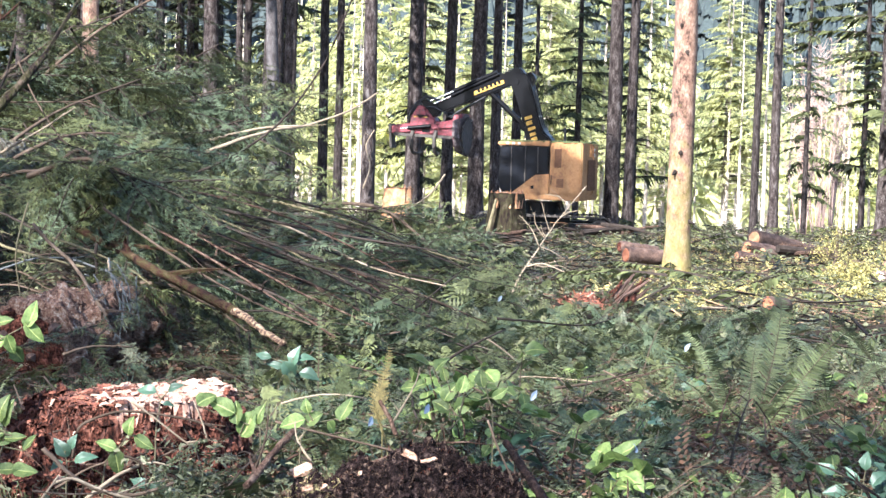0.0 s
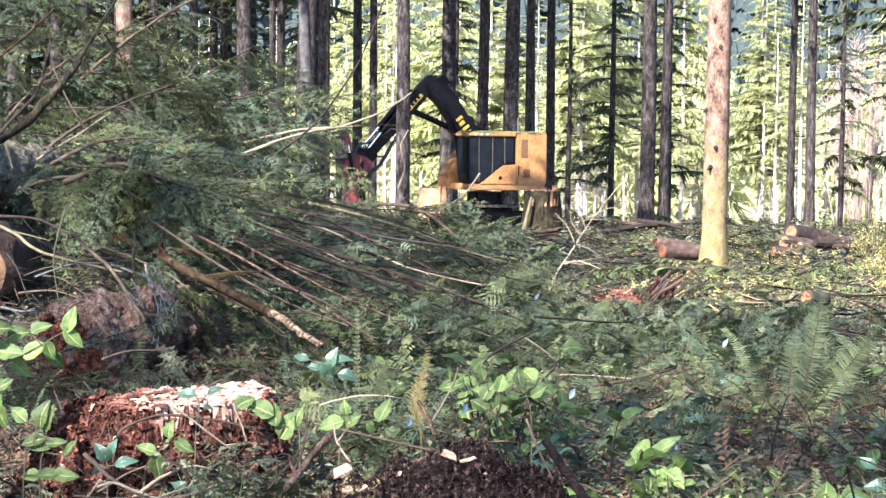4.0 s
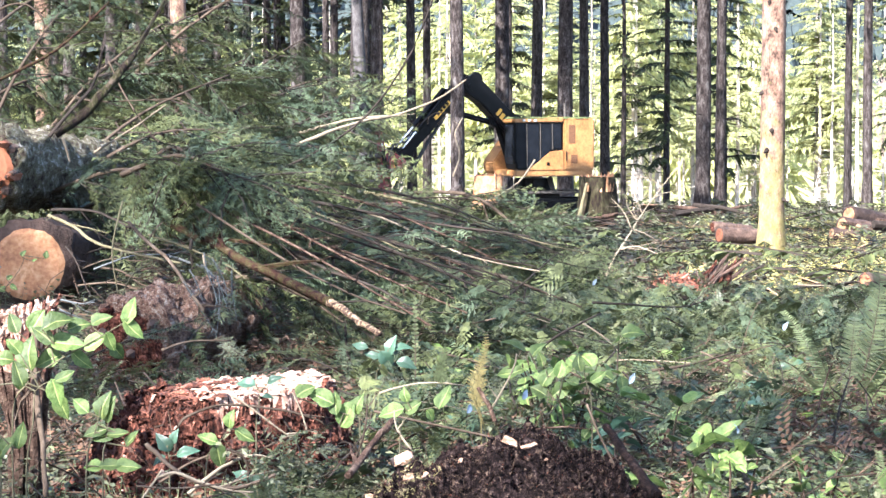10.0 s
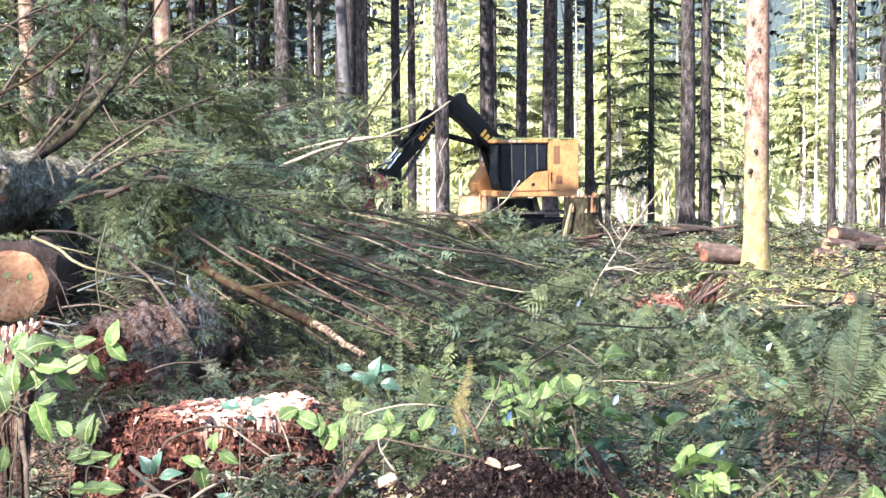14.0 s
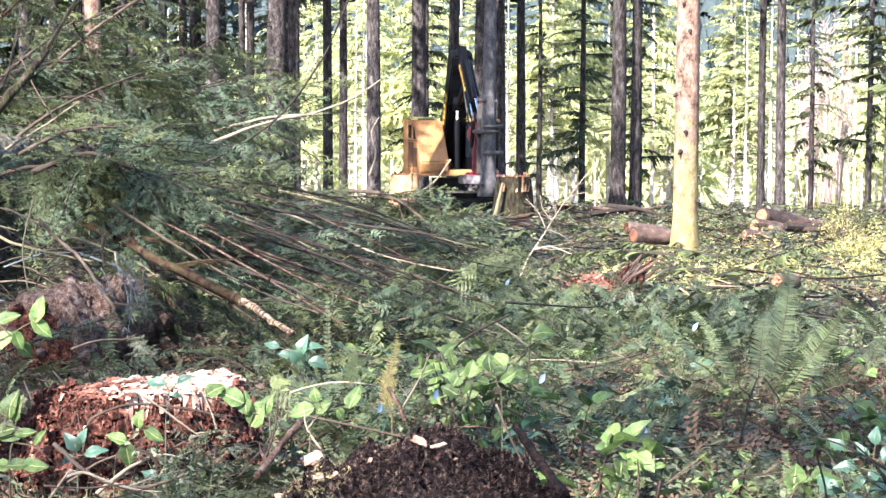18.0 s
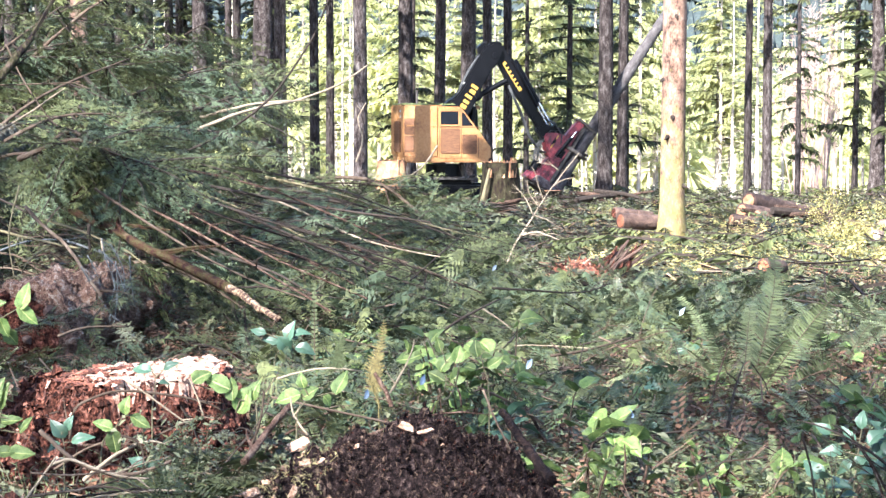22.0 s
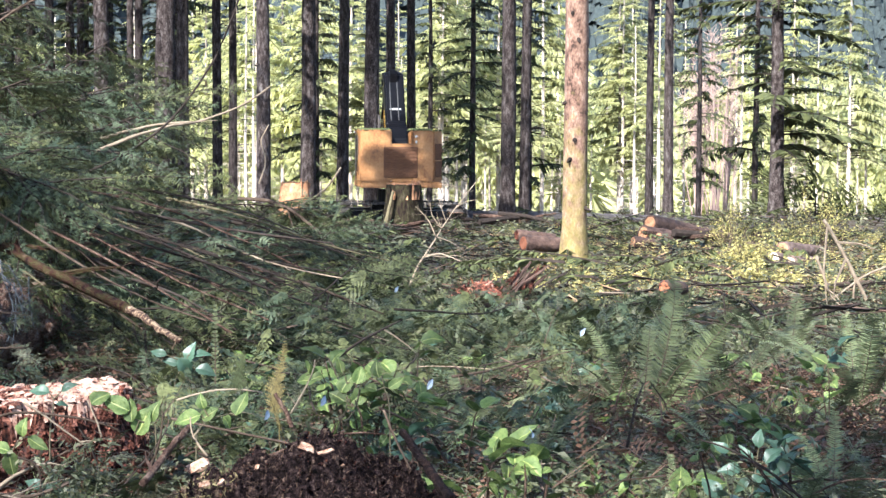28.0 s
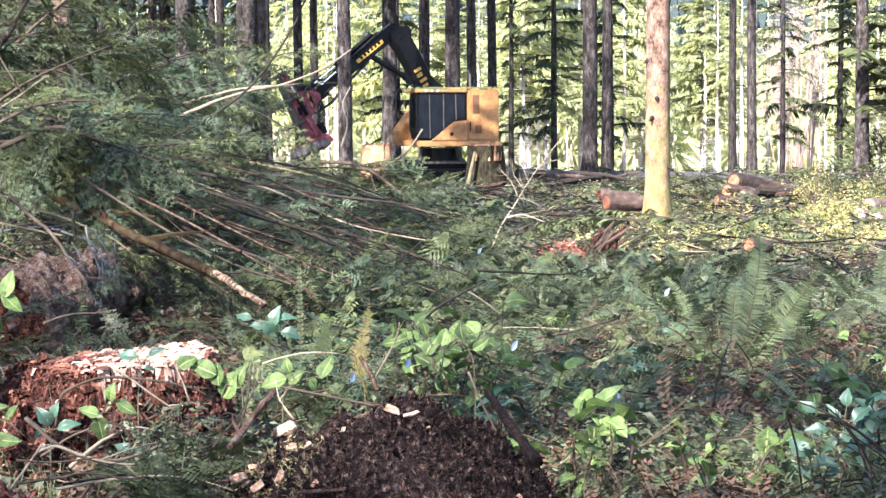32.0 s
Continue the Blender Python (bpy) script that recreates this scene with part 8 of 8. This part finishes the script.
leafy_stem("salal shoot with broad bright green leaves", [(0.012, 5.90, 0.602), (0.033, 5.90, 0.655), (0.038, 5.90, 0.725), (0.021, 5.90, 0.787)], [(0.038, 5.90, 0.743, 0.076, 60), (0.082, 5.90, 0.699, 0.076, 30), (0.003, 5.90, 0.699, 0.063, 150), (0.073, 5.90, 0.769, 0.063, 70), (0.012, 5.90, 0.796, 0.052, 110), (0.100, 5.90, 0.655, 0.052, -20)], LEAVES)
leafy_stem("salal shoot with broad bright green leaves", [(0.156, 5.40, 0.710), (0.140, 5.40, 0.791), (0.127, 5.40, 0.855)], [(0.121, 5.40, 0.847, 0.054, 95), (0.172, 5.40, 0.807, 0.054, 40), (0.100, 5.40, 0.791, 0.041, 160)], LEAVES)
leafy_stem("bluish-green broad-leaved shoot beside the rotten stump", [(-0.573, 6.80, 0.606), (-0.542, 6.80, 0.687), (-0.522, 6.80, 0.728)], [(-0.512, 6.80, 0.738, 0.080, 80), (-0.582, 6.80, 0.707, 0.084, 170), (-0.471, 6.80, 0.728, 0.080, 15), (-0.536, 6.80, 0.677, 0.092, -60), (-0.632, 6.80, 0.738, 0.072, 160), (-0.461, 6.80, 0.667, 0.080, -20)], LEAVES_BLUE)
leafy_stem("bluish-green broad-leaved shoot beside the rotten stump", [(1.108, 5.00, 0.519), (1.115, 5.00, 0.595), (1.122, 5.00, 0.655)], [(1.091, 5.00, 0.671, 0.065, 120), (1.167, 5.00, 0.663, 0.065, 40), (1.046, 5.00, 0.625, 0.065, 170), (1.138, 5.00, 0.602, 0.068, 20), (1.077, 5.00, 0.580, 0.065, 220), (1.191, 5.00, 0.595, 0.059, -20), (1.128, 5.00, 0.708, 0.053, 80), (1.023, 5.00, 0.686, 0.053, 140)], LEAVES_BLUE)
leafy_stem("bluish-green broad-leaved shoot beside the rotten stump", [(1.443, 5.60, 0.401), (1.450, 5.60, 0.486), (1.458, 5.60, 0.571)], [(1.423, 5.60, 0.588, 0.066, 110), (1.492, 5.60, 0.571, 0.066, 40), (1.390, 5.60, 0.537, 0.066, 170), (1.484, 5.60, 0.503, 0.066, -20)], LEAVES_BLUE)
leafy_stem("salal shoot with broad bright green leaves", [(-1.374, 4.95, 0.759), (-1.334, 4.95, 0.842), (-1.294, 4.95, 0.923), (-1.233, 4.95, 0.983)], [(-1.307, 4.95, 1.010, 0.073, 60), (-1.195, 4.95, 0.991, 0.064, 20), (-1.280, 4.95, 0.905, 0.079, 200), (-1.186, 4.95, 0.905, 0.070, -30), (-1.093, 4.95, 0.922, 0.058, -50), (-1.353, 4.95, 0.846, 0.061, -80), (-1.244, 4.95, 0.781, 0.067, -70), (-1.400, 4.95, 0.909, 0.064, 160), (-1.367, 4.95, 0.998, 0.058, 120)], LEAVES)
leafy_stem("salal shoot with broad bright green leaves", [(-1.121, 4.70, 0.668), (-1.098, 4.70, 0.753), (-1.082, 4.70, 0.817)], [(-1.072, 4.70, 0.821, 0.075, 80), (-1.098, 4.70, 0.753, 0.066, 200), (-1.041, 4.70, 0.753, 0.055, 20), (-1.132, 4.70, 0.818, 0.055, 150), (-1.057, 4.70, 0.675, 0.064, 10), (-1.107, 4.70, 0.668, 0.055, 170)], LEAVES)

leafy_stem("thin bramble stem with small yellow-green leaves before a sawn log", [(-2.814, 9.80, 0.628), (-2.720, 9.80, 0.720), (-2.657, 9.80, 0.811), (-2.641, 9.80, 0.872)], [(-2.645, 9.80, 0.876, 0.045, 60), (-2.526, 9.80, 0.868, 0.045, 80), (-2.767, 9.80, 0.689, 0.05, 150), (-2.720, 9.80, 0.750, 0.04, 20), (-2.700, 9.80, 0.700, 0.05, -30), (-2.590, 9.80, 0.840, 0.03, 30)], LEAVES)
# small leaf-shaped pieces in pale blue
SCRAP = leaf_data(PALE_BLUE, 0.075, 0.03)
for p, a in (((0.29, 9.80, 0.71), 20), ((0.27, 5.60, 0.76), 35), ((-0.19, 5.20, 0.73), 60), ((0.52, 5.00, 0.71), 80), ((0.96, 7.50, 0.72), 10), ((-0.04, 5.40, 0.74), 50)):
    thing("blue_scrap", "small scrap of pale blue tape caught on a twig", "tape", Matrix.Translation(p) @ pose(0, 0, 0, 70, -60 + a * 0.4, a) @ Matrix.Scale(0.55, 4), "blue scraps", SCRAP)


# ---- undergrowth, litter and brush as masses ----
def sprig(seed, leaves, h, leaf, mat, droop=0.2):
    rnd = random.Random(seed)
    s = Shape(mat)
    for k in range(leaves):
        q = (k + 0.6) / leaves
        az = k * 2.4 + rnd.uniform(-0.4, 0.4)
        b = Vector((rnd.uniform(-0.02, 0.02), rnd.uniform(-0.02, 0.02), h * q))
        d = Vector((math.cos(az), math.sin(az), rnd.uniform(-0.3, 0.5)))
        n = Vector((-math.sin(az), math.cos(az), rnd.uniform(-0.3, 0.3)))
        l = leaf * rnd.uniform(0.7, 1.3)
        s.add([tuple(b), tuple(b + d * l * 0.5 + n * l * 0.27), tuple(b + d * l - Vector((0, 0, droop * l))), tuple(b + d * l * 0.5 - n * l * 0.27)], [(0, 1, 2), (0, 2, 3)])
    s.add([(-0.002, 0, 0), (0.002, 0, 0), (0, 0, h)], [(0, 1, 2)])
    return s


def litter_piece(seed, length, mat):
    rnd = random.Random(seed)
    s = Shape(mat)
    s.tube([(-length / 2, 0, 0), (0, rnd.uniform(-0.1, 0.1) * length, 0.02), (length / 2, 0, rnd.uniform(0, 0.1) * length)], [length * 0.012] * 3, 3)
    return s


def tuft(seed, blades, h, mat, thin=1.0):
    rnd = random.Random(seed)
    s = Shape(mat)
    for k in range(blades):
        az, l = rnd.uniform(0, math.tau), h * rnd.uniform(0.5, 1.1)
        d = Vector((math.cos(az), math.sin(az), 0)) * rnd.uniform(0.2, 0.8)
        n = Vector((-math.sin(az), math.cos(az), 0)) * 0.036 * h * thin
        m, e = d * l * 0.4 + Vector((0, 0, l * 0.7)), d * l + Vector((0, 0, l * 0.75))
        s.add([tuple(-n), tuple(n), tuple(m + n * 0.7), tuple(e), tuple(m - n * 0.7)], [(0, 1, 2, 4), (4, 2, 3)])
    return s


def spread(name, label, category, mats, templates, count, near, far, lo, hi, power, size, seed, lift=0.0, tilt=25, clump=0.0, grow=0.0):
    rnd = random.Random(seed)
    groups = [[] for _ in templates]
    made = 0
    while made < count:
        d = near + (far - near) * rnd.random() ** power
        u = rnd.uniform(lo, hi)
        x, y = u * d, d
        if 7.9 < x < 9.7 and 34.5 < y < 39.2:
            continue
        if abs(x + 0.05) < 0.52 and y < 5.05 or (-1.3 < x < -0.35 and y < 5.3 and rnd.random() < 0.6):
            continue
        if clump and noise.noise((x * 1.1, y * 0.8, seed)) < clump * rnd.uniform(-0.4, 0.6):
            continue
        made += 1
        sz = size * rnd.uniform(0.6, 1.4) * (1 + grow * d)
        groups[rnd.randrange(len(templates))].append(pose(x, y, ground(x, y) + lift * rnd.random(), rnd.uniform(-tilt, tilt), rnd.uniform(-tilt, tilt), rnd.uniform(0, 360)) @ Matrix.Scale(sz, 4))
    pieces = [(t.v, t.f, [k] * len(t.f), g) for k, (t, g) in enumerate(zip(templates, groups)) if g]
    return thing(name, label, category, data=joined(name, mats, pieces), kind="stuff")


def frondlet(seed, length, width, pairs, mat, arch=0.5):
    """A small fern frond or feathery shoot with paired leaflets."""
    rnd = random.Random(seed)
    s = Shape(mat)
    ang, p = math.radians(rnd.uniform(45, 75)), Vector((0, 0, 0))
    for i in range(pairs):
        q = i / pairs
        t = Vector((math.cos(ang), 0, math.sin(ang)))
        w = width * math.sin(math.pi * min(1.0, 0.25 + 0.75 * q)) ** 0.7 * rnd.uniform(0.8, 1.15)
        st = length / pairs
        for g in (-1, 1):
            d = Vector((0.35 * t.x, g, 0.35 * t.z + rnd.uniform(-0.3, 0.15))) * w
            s.add([tuple(p), tuple(p + d * 0.55 + t * st * 0.42), tuple(p + d), tuple(p + d * 0.55 - t * st * 0.36)], [(0, 1, 2, 3)])
        p = p + t * st
        ang -= arch * 2.2 / pairs
    return s


def needle_sprig(seed, length, mat):
    """A flat conifer shoot: side shoots, each with two rows of needles."""
    rnd = random.Random(seed)
    s = Shape(mat)
    for i in range(7):
        q = (i + 0.5) / 7
        p = Vector((length * q, 0, 0.35 * length * q - 0.3 * length * q * q))
        for g in (-1, 1):
            ln = length * 0.5 * (1.1 - q) * rnd.uniform(0.5, 1.1)
            t = Vector((0.6, g * rnd.uniform(0.6, 1.0), rnd.uniform(-0.3, 0.2))).normalized()
            n = Vector((-t.y, t.x, rnd.uniform(-0.3, 0.3)))
            for k in range(4):
                a, w = p + t * ln * k / 4, length * 0.085 * rnd.uniform(0.7, 1.3)
                s.add([tuple(a + n * w), tuple(a + t * w * 0.45), tuple(a - n * w), tuple(a - t * w * 0.1)], [(0, 1, 3), (3, 1, 2)])
    return s


spread("undergrowth", "low mixed green herbs and seedlings covering the near floor", "undergrowth", (HERB, HERB, HERB, FERN), [sprig(1, 9, 0.14, 0.030, HERB), sprig(2, 12, 0.20, 0.024, HERB), sprig(3, 7, 0.11, 0.036, HERB), sprig(4, 14, 0.13, 0.020, HERB)], 3300, 4.6, 13, -0.30, 0.31, 1.2, 1.0, 51, clump=1.3)
spread("undergrowth", "small feathery green ferns in the near undergrowth", "undergrowth", (FERN, FERN, HERB), [frondlet(71, 0.19, 0.019, 24, FERN), frondlet(72, 0.16, 0.022, 20, FERN, 0.9), frondlet(73, 0.14, 0.015, 20, HERB, 0.4)], 1300, 4.5, 12, -0.10, 0.31, 1.15, 1.0, 66, 0.05, 35, clump=0.9)
spread("undergrowth", "fine conifer sprigs lying in the near undergrowth", "undergrowth", (NEEDLE, NEEDLE_BLUE), [needle_sprig(74, 0.2, NEEDLE), needle_sprig(75, 0.17, NEEDLE_BLUE)], 1300, 5.6, 15, -0.09, 0.13, 1.1, 0.8, 67, 0.3, 45, clump=0.5)
spread("undergrowth", "low green herbs growing before the stump and the soil", "undergrowth", (HERB, NEEDLE, FERN), [sprig(21, 11, 0.15, 0.022, HERB), needle_sprig(22, 0.2, NEEDLE), tuft(23, 14, 0.16, FERN, 0.25)], 700, 4.1, 5.4, -0.27, 0.29, 1.0, 1.0, 58, clump=1.0)
spread("undergrowth", "fine-leaved green seedlings and moss in the near undergrowth", "undergrowth", (HERB, FERN, HERB, FERN), [sprig(41, 18, 0.16, 0.020, HERB), sprig(42, 26, 0.2, 0.016, FERN), sprig(43, 14, 0.1, 0.024, HERB), tuft(44, 16, 0.16, FERN, 0.22)], 1700, 4.7, 10, -0.08, 0.31, 1.1, 1.0, 63, clump=1.0)
spread("leaf_litter", "dead reddish-brown leaves and fern bits on the near floor", "litter", (DRY, FERN_DEAD, FERN_DEAD), [sprig(61, 9, 0.05, 0.030, DRY), sprig(62, 7, 0.04, 0.036, FERN_DEAD), frondlet(63, 0.2, 0.02, 12, FERN_DEAD, 1.2)], 3400, 4.2, 10, -0.28, 0.30, 1.1, 1.0, 65, 0.10, 30, clump=0.3)
spread("undergrowth", "feathery green sprays lying over the slash", "undergrowth", (NEEDLE, HERB, NEEDLE_BLUE), [needle_sprig(51, 0.22, NEEDLE), frondlet(52, 0.17, 0.018, 20, HERB), needle_sprig(53, 0.20, NEEDLE_BLUE)], 2600, 9.0, 19, -0.06, 0.18, 1.0, 1.1, 64, 0.3, 40, clump=0.4)
spread("undergrowth", "dark seedlings and needle sprigs before the rotten stump", "undergrowth", (HERB, NEEDLE, FERN), [sprig(81, 16, 0.16, 0.018, HERB), needle_sprig(82, 0.17, NEEDLE), frondlet(83, 0.16, 0.016, 20, FERN)], 170, 4.5, 5.0, -0.150, -0.085, 1.0, 1.0, 68, 0.24, 40)
spread("leaf_litter", "reddish-brown dead fern fronds and twigs under the ferns", "litter", (FERN_DEAD, DRY, FERN_DEAD), [frondlet(91, 0.24, 0.022, 16, FERN_DEAD, 1.1), litter_piece(92, 0.22, DRY), sprig(93, 8, 0.06, 0.03, FERN_DEAD)], 420, 5.2, 8.6, 0.13, 0.30, 1.0, 1.0, 69, 0.22, 45)
spread("dry_litter", "tan dry grass, bark and twigs on the sunlit clearing floor", "litter", (STRAW, STRAW, DRY), [tuft(94, 12, 0.16, STRAW, 0.4), litter_piece(95, 0.7, STRAW), litter_piece(96, 0.5, DRY)], 2600, 20, 58, 0.06, 0.34, 1.0, 1.0, 70, 0.12, 25, clump=0.8)
spread("dry_stems", "thin dry brown stems and grass in the near undergrowth", "dry stems", (DRY, DRY, STICK_DARK), [tuft(31, 6, 0.16, DRY, 0.12), litter_piece(32, 0.16, DRY), litter_piece(33, 0.2, STICK_DARK)], 500, 4.2, 10, -0.28, 0.30, 1.1, 1.0, 59, 0.28, 55, clump=0.5)
spread("undergrowth", "mixed green brush and seedlings over the clearing floor", "undergrowth", (HERB, HERB, FERN), [sprig(5, 12, 0.18, 0.06, HERB), sprig(6, 16, 0.22, 0.05, HERB), tuft(6, 14, 0.22, FERN)], 4200, 12, 40, -0.30, 0.32, 1.3, 1.0, 52, clump=0.5, grow=0.012)
spread("undergrowth", "low green brush between the trunks", "undergrowth", (HERB, HERB), [sprig(7, 16, 0.3, 0.14, HERB), sprig(8, 22, 0.42, 0.12, HERB)], 2400, 38, 110, -0.32, 0.33, 1.1, 1.0, 53, clump=0.4)
spread("needle_litter", "brown twigs and bark litter on the near floor", "litter", (DRY, DRY, DRY), [litter_piece(1, 0.16, DRY), litter_piece(2, 0.10, DRY), litter_piece(3, 0.28, DRY)], 6000, 4.0, 14, -0.30, 0.31, 1.1, 1.0, 54, 0.08, 12)
spread("slash_litter", "brown sticks and slash scattered over the clearing", "litter", (DRY, STICK_DARK, DRY), [litter_piece(4, 0.7, DRY), litter_piece(5, 1.1, DRY), litter_piece(6, 0.4, DRY)], 3600, 13, 75, -0.31, 0.33, 1.0, 1.0, 55, 0.25, 14)
spread("wood_crumbs", "small pale wood chips scattered on the soil", "wood chips", (CHIP, CHIP), [litter_piece(7, 0.03, CHIP), litter_piece(8, 0.05, CHIP)], 420, 4.1, 8, -0.28, 0.22, 1.3, 1.0, 56, 0.1, 30)


def far_slash():
    """Needled brush left lying round the machine."""
    rnd = random.Random(61)
    s = Shape(NEEDLE, STICK_DARK)
    for k in range(420):
        d = rnd.uniform(24, 80)
        x = rnd.uniform(-0.30, 0.26) * d
        z = ground(x, d) + rnd.uniform(0.05, 0.35)
        feathery_limb(s, (x, d, z), rnd.uniform(0, math.tau), rnd.uniform(0.7, 1.9), rnd.uniform(0.0, 0.2), rnd, 0, 1, 6, 1.0, lift=rnd.uniform(0.0, 0.35))
    for k in range(150):
        x, y = rnd.uniform(-2.5, 2.4), rnd.uniform(60.5, 65.5)
        feathery_limb(s, (x, y, ground(x, y) + rnd.uniform(0.03, 0.2)), rnd.uniform(0, math.tau), rnd.uniform(0.5, 1.2), rnd.uniform(0.0, 0.2), rnd, 0, 1, 7, 1.0, lift=rnd.uniform(0.0, 0.3))
    for k in range(80):
        x, y = rnd.uniform(-3.6, -0.6), rnd.uniform(61, 65.3)
        feathery_limb(s, (x, y, ground(x, y) + rnd.uniform(0.2, 0.95)), rnd.uniform(0, math.tau), rnd.uniform(0.5, 1.2), rnd.uniform(0.0, 0.4), rnd, 0, 1, 8, 1.0, lift=rnd.uniform(0.0, 0.3))
    for k in range(170):
        x, y = rnd.uniform(-4.5, 0.6), rnd.uniform(48, 60)
        feathery_limb(s, (x, y, ground(x, y) + rnd.uniform(0.05, 0.55)), rnd.uniform(0, math.tau), rnd.uniform(0.5, 1.3), rnd.uniform(0.0, 0.25), rnd, 0, 1, 8, 1.0, lift=rnd.uniform(0.0, 0.5))
    thing("far_slash", "green needled slash left lying over the clearing", "slash", data=s.data("far_slash"), kind="stuff")


far_slash()


def brush_heap(x, y, count, wide, high, seed):
    """Broken limbs thrown on one heap."""
    rnd = random.Random(seed)
    g = ground(x, y)
    root = thing("brush_heap", "heap of broken brown limbs and logs beside the machine", "brush heap", pose(x, y, g))
    for k in range(count):
        a, q = rnd.gauss(0, 0.5), rnd.uniform(-1, 1)
        c = Vector((q * wide, rnd.uniform(-0.8, 0.8), high * (1 - q * q) * rnd.random()))
        v = Vector((math.cos(a), math.sin(a), rnd.uniform(-0.2, 0.25))) * rnd.uniform(0.5, 1.6)
        s = Shape((STICK_DARK, STICK_RED, STICK_RED)[k % 3])
        r = rnd.uniform(0.02, 0.10)
        s.tube([c - v, c + Vector((0, 0, 0.06)), c + v], [r, r * 0.9, r * 0.6], 7, 0, 0.1, rnd)
        part("limb", s.data("limb"), root)


def sunlit_bush(x, y, wide, high, count, seed):
    """A low bush: bent stems, each with a plume of small leaves."""
    rnd = random.Random(seed)
    root = thing("bush", "bright yellow-green leafy bush in the sun", "bush", pose(x, y, ground(x, y) - 0.02), "sunlit bushes")
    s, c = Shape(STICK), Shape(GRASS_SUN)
    for k in range(count):
        a, q = rnd.uniform(0, math.tau), math.sqrt(rnd.random())
        tip = Vector((math.cos(a) * q * wide, math.sin(a) * q * wide, high * (1 - 0.55 * q * q) * rnd.uniform(0.55, 1.1)))
        s.tube([(tip.x * 0.2, tip.y * 0.2, 0), (tip.x * 0.7, tip.y * 0.7, tip.z * 0.7), tip], [0.008, 0.005, 0.003], 3)
        for j in range(26):
            p = tip * rnd.uniform(0.55, 1.05) + Vector((rnd.gauss(0, 0.06), rnd.gauss(0, 0.06), rnd.gauss(0, 0.05)))
            d = Vector((rnd.uniform(-1, 1), rnd.uniform(-1, 1), rnd.uniform(-0.5, 0.7))).normalized() * rnd.uniform(0.03, 0.07)
            n = d.cross(Vector((rnd.uniform(-1, 1), rnd.uniform(-1, 1), 1))).normalized() * d.length * 0.35
            c.add([tuple(p), tuple(p + d * 0.5 + n), tuple(p + d), tuple(p + d * 0.5 - n)], [(0, 1, 2, 3)])
    part("stem_cluster", s.data("stem_cluster"), root)
    part("foliage", c.data("foliage"), root)


sunlit_bush(7.69, 36.0, 0.75, 0.75, 60, 95)
sunlit_bush(9.59, 42.0, 0.9, 0.9, 50, 96)
sunlit_bush(9.07, 44.0, 0.7, 1.3, 40, 97)
sunlit_bush(11.5, 46.0, 1.0, 1.6, 55, 98)
sunlit_bush(6.1, 27.5, 0.6, 0.5, 40, 99)
brush_heap(5.88, 63.99, 16, 2.2, 0.45, 81)
brush_heap(8.74, 46.99, 18, 1.8, 0.35, 82)
brush_heap(0.62, 57.99, 22, 2.4, 0.4, 83)
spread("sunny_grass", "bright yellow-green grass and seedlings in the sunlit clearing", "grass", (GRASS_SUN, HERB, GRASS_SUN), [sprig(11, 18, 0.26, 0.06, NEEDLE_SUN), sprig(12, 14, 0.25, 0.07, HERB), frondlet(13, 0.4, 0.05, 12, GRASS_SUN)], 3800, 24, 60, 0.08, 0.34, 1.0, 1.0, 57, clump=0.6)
motions()
